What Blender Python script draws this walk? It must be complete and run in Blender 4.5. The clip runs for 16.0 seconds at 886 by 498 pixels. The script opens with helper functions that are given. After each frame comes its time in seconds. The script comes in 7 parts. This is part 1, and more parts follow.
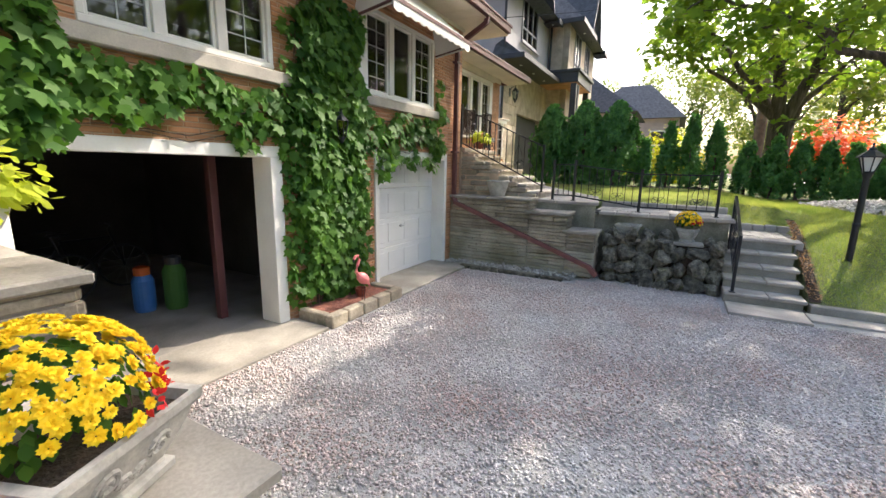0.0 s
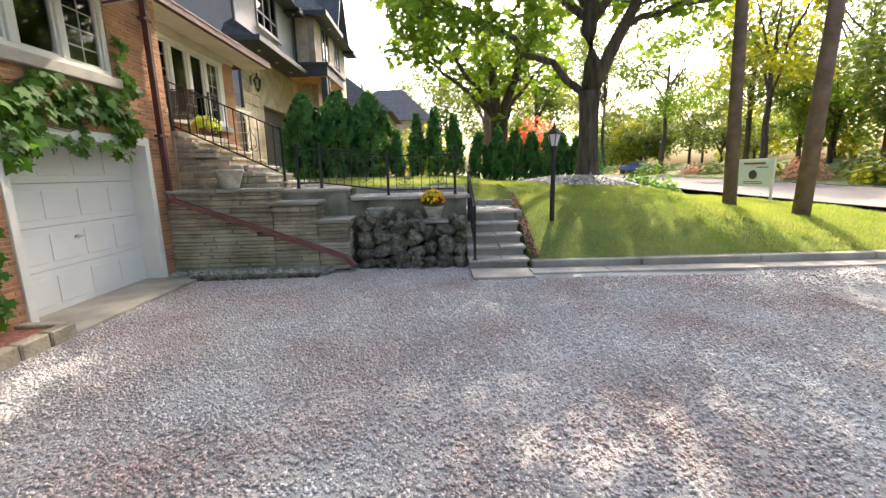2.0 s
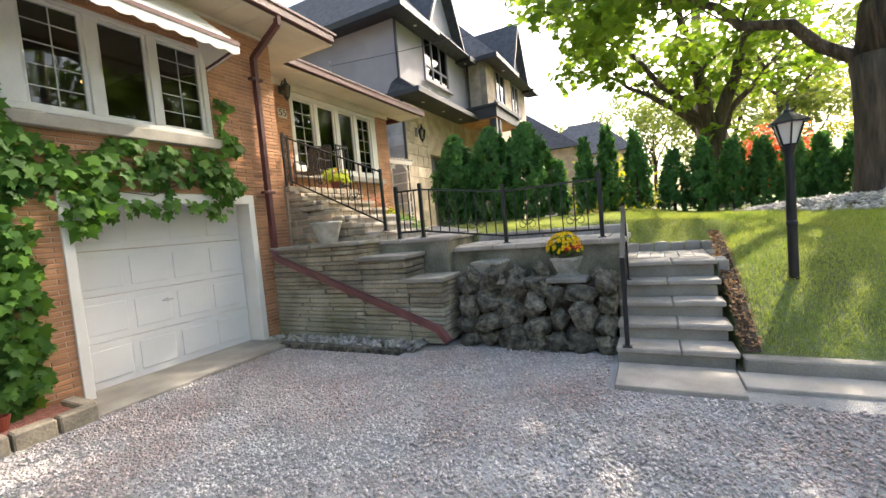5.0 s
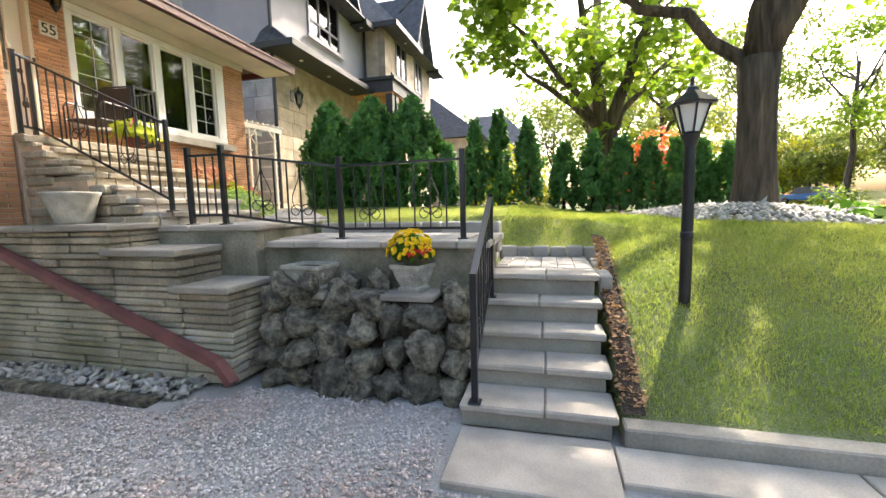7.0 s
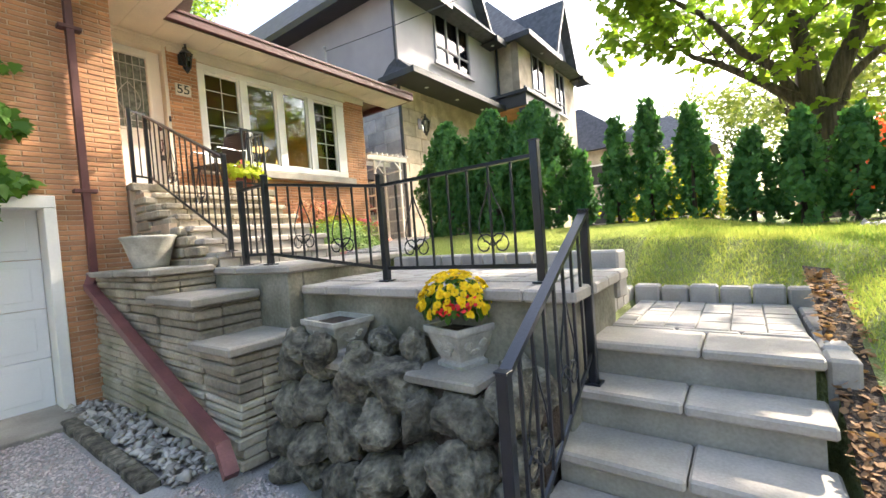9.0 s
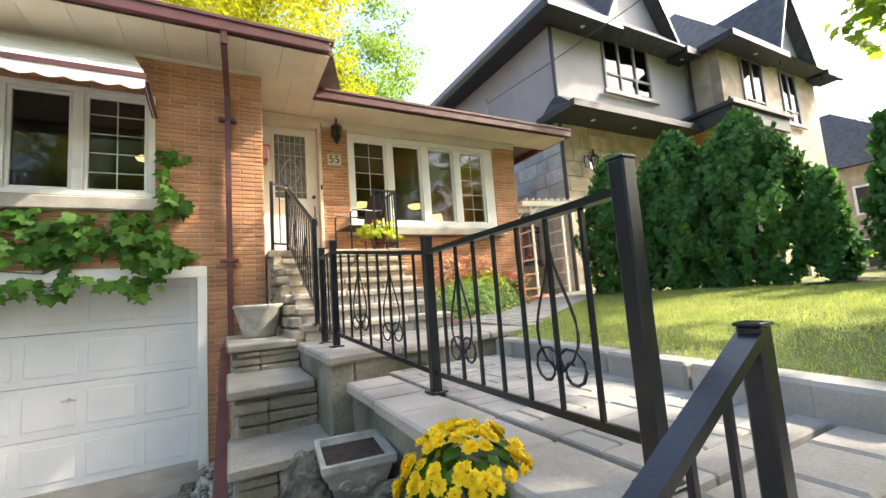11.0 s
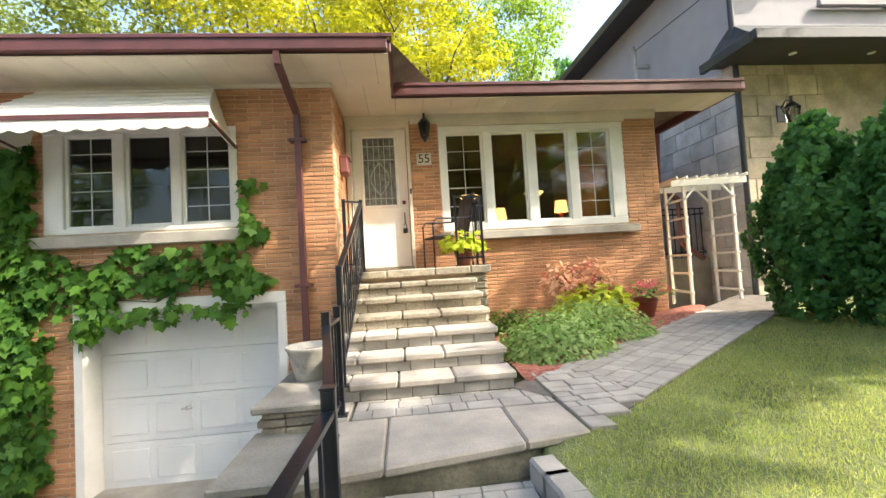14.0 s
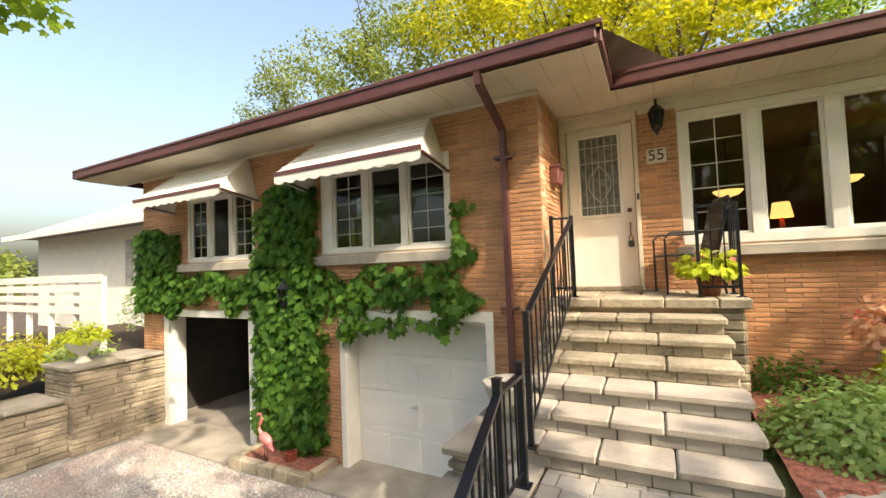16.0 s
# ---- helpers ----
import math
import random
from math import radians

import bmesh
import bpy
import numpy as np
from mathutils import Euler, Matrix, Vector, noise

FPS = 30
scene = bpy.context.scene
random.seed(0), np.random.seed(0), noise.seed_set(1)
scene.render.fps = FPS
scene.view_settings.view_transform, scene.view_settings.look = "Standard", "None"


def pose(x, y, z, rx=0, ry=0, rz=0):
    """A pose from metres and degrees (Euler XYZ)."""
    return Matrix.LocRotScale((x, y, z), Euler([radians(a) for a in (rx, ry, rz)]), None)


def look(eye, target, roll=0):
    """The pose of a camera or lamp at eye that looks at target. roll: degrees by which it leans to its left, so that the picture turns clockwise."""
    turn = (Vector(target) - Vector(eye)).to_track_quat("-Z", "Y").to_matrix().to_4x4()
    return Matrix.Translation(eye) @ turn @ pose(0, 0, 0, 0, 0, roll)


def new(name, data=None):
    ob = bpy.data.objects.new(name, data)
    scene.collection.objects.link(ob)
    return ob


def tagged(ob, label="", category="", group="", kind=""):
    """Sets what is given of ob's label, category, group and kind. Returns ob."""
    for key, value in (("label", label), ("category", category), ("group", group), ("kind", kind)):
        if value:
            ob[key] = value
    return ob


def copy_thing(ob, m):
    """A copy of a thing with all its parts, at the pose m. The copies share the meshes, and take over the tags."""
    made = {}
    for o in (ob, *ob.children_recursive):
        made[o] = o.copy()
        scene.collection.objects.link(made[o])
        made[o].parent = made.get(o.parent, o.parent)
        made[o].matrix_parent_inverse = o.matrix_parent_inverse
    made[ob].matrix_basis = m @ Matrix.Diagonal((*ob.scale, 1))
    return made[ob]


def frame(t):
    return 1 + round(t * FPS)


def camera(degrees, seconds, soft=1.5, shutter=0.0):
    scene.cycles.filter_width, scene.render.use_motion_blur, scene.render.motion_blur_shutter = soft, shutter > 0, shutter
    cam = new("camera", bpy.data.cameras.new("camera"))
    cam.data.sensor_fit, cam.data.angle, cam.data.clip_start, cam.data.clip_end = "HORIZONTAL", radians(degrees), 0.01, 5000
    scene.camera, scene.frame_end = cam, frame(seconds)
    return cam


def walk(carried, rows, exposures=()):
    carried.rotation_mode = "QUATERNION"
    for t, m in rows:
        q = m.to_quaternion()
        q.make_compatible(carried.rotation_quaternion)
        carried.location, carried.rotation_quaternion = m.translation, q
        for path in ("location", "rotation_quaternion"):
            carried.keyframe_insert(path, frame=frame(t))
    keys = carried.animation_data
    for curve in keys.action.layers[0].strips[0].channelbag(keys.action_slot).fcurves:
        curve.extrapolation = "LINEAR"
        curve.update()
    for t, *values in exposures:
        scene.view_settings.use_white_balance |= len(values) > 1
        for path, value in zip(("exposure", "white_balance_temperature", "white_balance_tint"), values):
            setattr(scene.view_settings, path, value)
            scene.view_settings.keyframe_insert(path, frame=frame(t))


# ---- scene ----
PATH = [
    (0, (-8.266, -4.172, 2.013), (-6.547, -3.227, 1.622), 1.2),
    (0.5, (-8.121, -4.284, 1.95), (-6.208, -3.894, 1.518), 0.4),
    (1, (-7.887, -4.324, 1.842), (-5.935, -4.233, 1.416), -0.3),
    (1.5, (-7.66, -4.458, 1.741), (-5.698, -4.44, 1.356), -0.1),
    (2, (-7.393, -4.549, 1.643), (-5.428, -4.571, 1.276), -1.3),
    (2.5, (-7.097, -4.706, 1.582), (-5.115, -4.693, 1.317), -3.5),
    (3, (-6.723, -4.861, 1.553), (-4.74, -4.645, 1.415), -5.2),
    (3.5, (-6.29, -5.033, 1.571), (-4.367, -4.483, 1.539), -6.3),
    (3.7, (-6.134, -5.125, 1.574), (-4.261, -4.425, 1.585), -6.8),
    (5.8, (-4.263, -5.492, 1.55), (-2.495, -4.571, 1.384), -4.3),
    (6, (-4.079, -5.485, 1.565), (-2.248, -4.701, 1.387), -3.7),
    (6.5, (-3.666, -5.576, 1.534), (-1.764, -4.993, 1.336), -2.1),
    (7, (-3.262, -5.673, 1.535), (-1.338, -5.166, 1.328), -1.4),
    (7.5, (-2.833, -5.668, 1.517), (-0.893, -5.219, 1.326), -1.6),
    (8, (-2.475, -5.798, 1.549), (-0.53, -5.348, 1.442), -3.3),
    (8.5, (-2.165, -5.883, 1.583), (-0.325, -5.103, 1.504), -3.9),
    (9, (-1.754, -5.834, 1.54), (-0.144, -4.649, 1.479), -4.3),
    (9.5, (-1.38, -5.794, 1.528), (-0.031, -4.318, 1.513), -4.9),
    (9.7, (-1.248, -5.788, 1.545), (0.007, -4.23, 1.565), -5.1),
    (11.8, (-0.09, -5.37, 1.924), (0.682, -3.55, 2.223), -4.0),
    (12, (-0.022, -5.327, 1.989), (0.685, -3.482, 2.297), -4.2),
    (12.5, (0.188, -5.319, 2.104), (0.752, -3.42, 2.38), -5.2),
    (13, (0.344, -5.312, 2.213), (0.782, -3.373, 2.436), -5.1),
    (13.5, (0.527, -5.185, 2.346), (0.837, -3.214, 2.493), -4.2),
    (14, (0.788, -5.136, 2.44), (0.983, -3.147, 2.528), -3.4),
    (14.5, (0.889, -5.01, 2.508), (0.957, -3.012, 2.577), -2.8),
    (15, (0.961, -4.749, 2.675), (0.896, -2.751, 2.753), -2.5),
    (15.5, (1.036, -4.644, 2.774), (0.691, -2.676, 2.865), -3.0),
    (16, (1.102, -4.649, 2.842), (0.191, -2.87, 2.923), -2.2),
]
cam = camera(94.21, 16.0)
walk(cam, [(t, look(eye, target, roll)) for t, eye, target, roll in PATH],
     exposures=[(0, 1.65, 5850, 11), (1, 1.7, 6000, 11), (3.5, 1.72, 6100, 11), (6, 1.95, 6100, 10), (9.7, 2.3, 5950, 10), (12, 1.85, 6000, 8), (14.5, 2.0, 5950, 8), (16, 1.5, 6700, 9)])

# ---- world, sun, exposure ----
SUN_FROM = Vector((0.67, -0.30, 0.67)).normalized()
world = bpy.data.worlds.new("world")
scene.world = world
world.use_nodes = True
wn = world.node_tree
sky = wn.nodes.new("ShaderNodeTexSky")
sky.sky_type = "NISHITA"
sky.sun_disc = False
sky.sun_elevation = math.asin(SUN_FROM.z)
sky.sun_rotation = math.atan2(SUN_FROM.x, SUN_FROM.y)
sky.air_density, sky.dust_density, sky.ozone_density = 1.2, 7.0, 0.25
wn.links.new(sky.outputs[0], wn.nodes["Background"].inputs[0])
wn.nodes["Background"].inputs[1].default_value = 0.15
sun_data = bpy.data.lights.new("sun", "SUN")
sun_data.energy, sun_data.angle, sun_data.color = 2.5, radians(0.6), (1.0, 0.86, 0.66)
sun = new("sun", sun_data)
sun.matrix_world = look(SUN_FROM * 60, (0, 0, 0))

# ---- materials ----
def material(name, colour, rough=0.7, metal=0.0, vary=0.25, scale=6.0, bump=0.2, fine=60.0, tint=None, island=0.0, dist=0.004, spec=0.5, stretch=1.0):
    """A surface with two scales of colour variation and a fine relief. island: how far pieces differ from one another."""
    m = bpy.data.materials.new(name)
    m.use_nodes = True
    nt = m.node_tree
    n, l = nt.nodes, nt.links
    b = n["Principled BSDF"]
    b.inputs["Roughness"].default_value, b.inputs["Metallic"].default_value = rough, metal
    b.inputs["Specular IOR Level"].default_value = spec
    co = n.new("ShaderNodeTexCoord")
    big, small = n.new("ShaderNodeTexNoise"), n.new("ShaderNodeTexNoise")
    big.inputs["Scale"].default_value, small.inputs["Scale"].default_value = scale, fine
    big.inputs["Detail"].default_value, small.inputs["Detail"].default_value = 5, 3
    geo = n.new("ShaderNodeNewGeometry")
    long = n.new("ShaderNodeVectorMath")
    long.operation = "MULTIPLY"
    long.inputs[1].default_value = (1, 1, stretch)
    l.new(geo.outputs["Position"], long.inputs[0])
    l.new(long.outputs[0], big.inputs["Vector"])
    l.new(long.outputs[0], small.inputs["Vector"])
    ramp = n.new("ShaderNodeMapRange")
    ramp.inputs[1].default_value, ramp.inputs[2].default_value = 0.3, 0.7
    l.new(big.outputs[0], ramp.inputs[0])
    mix = n.new("ShaderNodeMix")
    mix.data_type = "RGBA"
    dark = tint or tuple(c * (1 - vary) for c in colour)
    lite = tuple(min(1, c * (1 + vary * 0.6)) for c in colour)
    mix.inputs[6].default_value, mix.inputs[7].default_value = (*dark, 1), (*lite, 1)
    l.new(ramp.outputs[0], mix.inputs[0])
    grain = n.new("ShaderNodeMix")
    grain.data_type, grain.blend_type = "RGBA", "MULTIPLY"
    grain.inputs[0].default_value = 0.6
    gr = n.new("ShaderNodeMapRange")
    gr.inputs[1].default_value, gr.inputs[2].default_value, gr.inputs[3].default_value, gr.inputs[4].default_value = 0.3, 0.7, 1 - vary, 1.0
    l.new(small.outputs[0], gr.inputs[0])
    l.new(mix.outputs[2], grain.inputs[6])
    l.new(gr.outputs[0], grain.inputs[7])
    out = grain.outputs[2]
    if island:
        info = n.new("ShaderNodeObjectInfo")
        add = n.new("ShaderNodeMath")
        add.operation = "ADD"
        l.new(info.outputs["Random"], add.inputs[0])
        l.new(geo.outputs["Random Per Island"], add.inputs[1])
        fr = n.new("ShaderNodeMath")
        fr.operation = "FRACT"
        l.new(add.outputs[0], fr.inputs[0])
        ra = n.new("ShaderNodeMapRange")
        ra.inputs[3].default_value, ra.inputs[4].default_value = 1 - island, 1 + island
        l.new(fr.outputs[0], ra.inputs[0])
        mul = n.new("ShaderNodeMix")
        mul.data_type, mul.blend_type = "RGBA", "MULTIPLY"
        mul.inputs[0].default_value = 1.0
        l.new(out, mul.inputs[6])
        l.new(ra.outputs[0], mul.inputs[7])
        out = mul.outputs[2]
    l.new(out, b.inputs["Base Color"])
    if bump:
        bp = n.new("ShaderNodeBump")
        bp.inputs["Strength"].default_value, bp.inputs["Distance"].default_value = bump, dist
        l.new(small.outputs[0], bp.inputs["Height"])
        l.new(bp.outputs[0], b.inputs["Normal"])
    return m


def leaf_material(name, colour, other, through_light=0.5, rough=0.5):
    """Leaves: each one its own shade between two colours, letting some light through."""
    m = bpy.data.materials.new(name)
    m.use_nodes = True
    nt = m.node_tree
    n, l = nt.nodes, nt.links
    b = n["Principled BSDF"]
    b.inputs["Roughness"].default_value = rough
    b.inputs["Specular IOR Level"].default_value = 0.22
    geo, info = n.new("ShaderNodeNewGeometry"), n.new("ShaderNodeObjectInfo")
    noi = n.new("ShaderNodeTexNoise")
    noi.inputs["Scale"].default_value = 1.3
    l.new(geo.outputs["Position"], noi.inputs["Vector"])
    add = n.new("ShaderNodeMath")
    add.operation = "MULTIPLY_ADD"
    add.inputs[1].default_value, add.inputs[2].default_value = 0.6, -0.3
    l.new(geo.outputs["Random Per Island"], add.inputs[0])
    sm = n.new("ShaderNodeMath")
    sm.use_clamp = True
    l.new(add.outputs[0], sm.inputs[0])
    l.new(noi.outputs[0], sm.inputs[1])
    mix = n.new("ShaderNodeMix")
    mix.data_type = "RGBA"
    mix.inputs[6].default_value, mix.inputs[7].default_value = (*colour, 1), (*other, 1)
    l.new(sm.outputs[0], mix.inputs[0])
    l.new(mix.outputs[2], b.inputs["Base Color"])
    tr = n.new("ShaderNodeBsdfTranslucent")
    bright = n.new("ShaderNodeMix")
    bright.data_type, bright.blend_type = "RGBA", "MULTIPLY"
    bright.inputs[0].default_value = 1.0
    bright.inputs[7].default_value = (1.5, 1.5, 0.8, 1)
    l.new(mix.outputs[2], bright.inputs[6])
    l.new(bright.outputs[2], tr.inputs["Color"])
    ms = n.new("ShaderNodeMixShader")
    ms.inputs[0].default_value = through_light
    l.new(b.outputs[0], ms.inputs[1])
    l.new(tr.outputs[0], ms.inputs[2])
    l.new(ms.outputs[0], n["Material Output"].inputs["Surface"])
    return m


def glass_material(name, tint=(0.9, 0.95, 0.95), ior=1.55):
    m = bpy.data.materials.new(name)
    m.use_nodes = True
    nt = m.node_tree
    n, l = nt.nodes, nt.links
    n.remove(n["Principled BSDF"])
    tr, gl, fr, mx = n.new("ShaderNodeBsdfTransparent"), n.new("ShaderNodeBsdfGlossy"), n.new("ShaderNodeFresnel"), n.new("ShaderNodeMixShader")
    tr.inputs[0].default_value = (*tint, 1)
    gl.inputs["Roughness"].default_value = 0.02
    fr.inputs[0].default_value = ior
    l.new(fr.outputs[0], mx.inputs[0])
    l.new(tr.outputs[0], mx.inputs[1])
    l.new(gl.outputs[0], mx.inputs[2])
    l.new(mx.outputs[0], n["Material Output"].inputs["Surface"])
    return m


def glow_material(name, colour, power):
    m = bpy.data.materials.new(name)
    m.use_nodes = True
    b = m.node_tree.nodes["Principled BSDF"]
    b.inputs["Base Color"].default_value = (*colour, 1)
    b.inputs["Emission Color"].default_value = (*colour, 1)
    b.inputs["Emission Strength"].default_value = power
    return m


M_BRICK = material("orange_brick", (0.53, 0.268, 0.132), 0.85, vary=0.28, scale=2.5, bump=0.4, fine=90, island=0.2)
M_MORTAR = material("mortar", (0.58, 0.43, 0.30), 0.95, vary=0.2, scale=9, bump=0.4, fine=120)
M_STONE = material("layered_limestone", (0.44, 0.375, 0.28), 0.9, vary=0.5, scale=2.2, bump=0.7, fine=34, island=0.16, dist=0.01)
M_PALE = material("pale_ribbed_stone", (0.54, 0.48, 0.39), 0.9, vary=0.35, scale=1.6, bump=0.5, fine=40, tint=(0.25, 0.235, 0.155), island=0.06, dist=0.008)
M_TREAD = material("grey_concrete_tread", (0.46, 0.41, 0.355), 0.85, vary=0.28, scale=3.0, bump=0.3, fine=70, island=0.08)
M_PAVER = material("grey_concrete_paver", (0.39, 0.36, 0.325), 0.88, vary=0.22, scale=5.0, bump=0.4, fine=90, island=0.12)
M_JOINT = material("sandy_joint", (0.17, 0.15, 0.125), 0.95, vary=0.3, scale=10, bump=0.4, fine=90)
M_CONC = material("weathered_concrete", (0.36, 0.325, 0.275), 0.9, vary=0.35, scale=2.0, bump=0.4, fine=55)
M_FLOOR = material("garage_concrete", (0.30, 0.27, 0.24), 0.8, vary=0.4, scale=1.6, bump=0.2, fine=50)
M_GRAVEL_BED = material("gravel_bed", (0.44, 0.42, 0.405), 0.95, vary=0.35, scale=1.2, bump=1.0, fine=55, dist=0.02)
M_PEBBLE = material("crushed_gravel", (0.57, 0.555, 0.54), 0.85, vary=0.2, scale=0.9, bump=0.1, fine=150, tint=(0.50, 0.38, 0.34), island=0.3)
M_LAVA = material("dark_pitted_rock", (0.20, 0.18, 0.135), 0.92, vary=0.8, scale=12.0, bump=1.0, fine=34, island=0.35, dist=0.03)
M_PEAGRAVEL = material("river_pebble", (0.45, 0.42, 0.38), 0.7, vary=0.2, scale=8, bump=0.1, fine=80, island=0.4)
M_SOIL = material("dark_soil", (0.075, 0.052, 0.036), 0.98, vary=0.5, scale=14, bump=1.0, fine=60, dist=0.02)
M_MULCH = material("red_mulch", (0.34, 0.13, 0.09), 0.95, vary=0.5, scale=20, bump=1.0, fine=70, island=0.4, dist=0.02)
M_LAWN = material("lawn_soil", (0.25, 0.28, 0.10), 0.95, vary=0.4, scale=1.2, bump=1.0, fine=70, dist=0.03)
M_GRASS = leaf_material("grass_blade", (0.17, 0.28, 0.06), (0.46, 0.45, 0.15), 0.45)
# Lighter copy of the other grass: brightens the lawn before the house by colour.
M_PALEGRASS = leaf_material("pale_grass_blade", (0.25, 0.35, 0.11), (0.56, 0.54, 0.25), 0.45)
M_WHITE = material("white_painted_wood", (0.80, 0.78, 0.73), 0.5, vary=0.07, scale=3, bump=0.1, fine=40)
# White bars greyed: the shading they get inside the glazing is in the colour.
M_GRILLE = material("shade_greyed_grille", (0.50, 0.49, 0.47), 0.5, vary=0.08, scale=3, bump=0.0)
M_DOORW = material("white_steel_door", (0.78, 0.77, 0.76), 0.45, vary=0.06, scale=1.5, bump=0.05, fine=60)
M_CREAM = material("cream_soffit", (0.66, 0.60, 0.49), 0.6, vary=0.12, scale=2, bump=0.1, fine=40)
M_ALU = material("white_aluminium_awning", (0.78, 0.76, 0.71), 0.4, vary=0.08, scale=3, bump=0.05, fine=30)
M_BROWN = material("brown_painted_metal", (0.115, 0.042, 0.042), 0.45, vary=0.25, scale=4, bump=0.1, fine=60)
M_SPOUT = material("faded_burgundy_metal", (0.20, 0.075, 0.07), 0.5, vary=0.3, scale=5, bump=0.1, fine=70)
M_BLACK = material("black_painted_iron", (0.010, 0.013, 0.020), 0.28, vary=0.35, scale=8, bump=0.15, fine=80)
M_SILL = material("concrete_sill", (0.47, 0.43, 0.37), 0.85, vary=0.22, scale=4, bump=0.3, fine=70)
M_GLASS = glass_material("window_glass", (0.70, 0.74, 0.74))
M_NBGLASS = glass_material("sky_reflecting_glass", (0.5, 0.55, 0.58), 1.7)
M_TEXGLASS = material("rippled_door_glass", (0.20, 0.22, 0.20), 0.12, vary=0.6, scale=14, bump=0.6, fine=45, dist=0.01)
# Near-black base: the dimness of unlit rooms is put into the colour.
M_DARK = material("unlit_room_near_black", (0.075, 0.07, 0.065), 0.9, vary=0.4, scale=1.0, bump=0.05, fine=20)
# Plaster darkened in colour, so the rooms look dim through the windows.
M_INTER = material("darkened_plaster", (0.16, 0.12, 0.085), 0.9, vary=0.12, scale=1.0, bump=0.05, fine=20)
M_SHINGLE = material("dark_grey_shingle", (0.085, 0.088, 0.098), 0.9, vary=0.35, scale=5, bump=0.6, fine=30, island=0.25)
M_BSHINGLE = material("brown_shingle", (0.16, 0.12, 0.10), 0.9, vary=0.3, scale=4, bump=0.6, fine=30)
M_STUCCO = material("grey_stucco", (0.37, 0.355, 0.375), 0.85, vary=0.08, scale=2, bump=0.2, fine=70)
M_NSTONE = material("tan_stone_veneer", (0.52, 0.43, 0.33), 0.88, vary=0.3, scale=2.5, bump=0.5, fine=28, island=0.2)
M_GSTONE = material("grey_stone_block", (0.48, 0.47, 0.46), 0.88, vary=0.25, scale=3, bump=0.5, fine=30, island=0.2)
M_CHAR = material("charcoal_trim", (0.035, 0.037, 0.045), 0.5, vary=0.2, scale=3, bump=0.1, fine=40)
M_BARK = material("furrowed_bark", (0.125, 0.097, 0.073), 0.95, vary=0.6, scale=9, bump=1.0, fine=26, dist=0.05, stretch=0.14)
M_POLE = material("weathered_pole_wood", (0.19, 0.135, 0.10), 0.9, vary=0.35, scale=4, bump=0.5, fine=40)
M_MAPLE = leaf_material("maple_leaf", (0.08, 0.16, 0.02), (0.24, 0.32, 0.035), 0.6)
M_LIME = leaf_material("sunlit_yellow_green_leaf", (0.22, 0.25, 0.012), (0.44, 0.41, 0.02), 0.5)
M_IVY = leaf_material("ivy_leaf", (0.022, 0.08, 0.014), (0.13, 0.26, 0.035), 0.45, 0.55)
M_CEDAR = leaf_material("cedar_foliage", (0.045, 0.14, 0.045), (0.14, 0.30, 0.08), 0.35)
M_SHRUB = leaf_material("variegated_shrub_leaf", (0.15, 0.29, 0.055), (0.46, 0.55, 0.25), 0.35)
M_CHART = leaf_material("chartreuse_leaf", (0.33, 0.42, 0.03), (0.56, 0.58, 0.06), 0.4)
M_COLEUS = leaf_material("pink_coleus_leaf", (0.55, 0.15, 0.14), (0.78, 0.60, 0.42), 0.35)
M_FARLEAF = leaf_material("far_foliage", (0.10, 0.15, 0.035), (0.25, 0.28, 0.065), 0.4)
M_YELLOW = leaf_material("yellow_mum_petal", (0.80, 0.55, 0.01), (0.90, 0.72, 0.02), 0.25)
M_RED = leaf_material("red_petal", (0.55, 0.02, 0.02), (0.75, 0.05, 0.06), 0.3)
M_PINK = leaf_material("pink_petal", (0.70, 0.10, 0.20), (0.80, 0.35, 0.40), 0.3)
M_ORANGE = leaf_material("orange_red_leaf", (0.60, 0.09, 0.03), (0.75, 0.22, 0.08), 0.4)
M_URN = material("cast_stone_planter", (0.47, 0.445, 0.39), 0.85, vary=0.3, scale=9, bump=0.4, fine=60)
M_TERRA = material("glazed_terracotta", (0.24, 0.06, 0.035), 0.35, vary=0.2, scale=6, bump=0.05, fine=40)
M_ROADM = material("pale_worn_asphalt", (0.24, 0.205, 0.195), 0.9, vary=0.2, scale=0.6, bump=0.4, fine=50)
M_PLASTIC = material("pink_plastic", (0.75, 0.22, 0.22), 0.4, vary=0.15, scale=10, bump=0.0)
M_BLUE = material("blue_paint", (0.05, 0.16, 0.45), 0.35, vary=0.1)
M_WICKER = material("dark_wicker", (0.035, 0.022, 0.018), 0.5, vary=0.3, scale=20, bump=0.4, fine=120)
M_SIGN = material("sign_board_white", (0.70, 0.76, 0.84), 0.5, vary=0.05)
M_FROST = material("frosted_lamp_glass", (0.75, 0.75, 0.72), 0.3, vary=0.05, bump=0.0)
M_LAMP = glow_material("warm_lamp_shade", (1.0, 0.50, 0.14), 1.2)
M_LITTER = leaf_material("dry_leaf", (0.20, 0.11, 0.06), (0.42, 0.26, 0.14), 0.2, 0.8)
M_STAIN = material("stained_concrete", (0.30, 0.275, 0.215), 0.92, vary=0.5, scale=2.6, bump=0.5, fine=40, tint=(0.13, 0.125, 0.085), dist=0.01)
M_GREYF = material("grey_window_frame", (0.17, 0.17, 0.19), 0.5, vary=0.1)

# ---- mesh helpers ----
RNG = random.Random(7)


def thing(name, label="", category="", group="", kind="", at=(0, 0, 0), rz=0.0):
    ob = new(name)
    ob.matrix_basis = pose(*at, 0, 0, rz)
    ob.empty_display_size = 0.1
    return tagged(ob, label, category, group, kind)


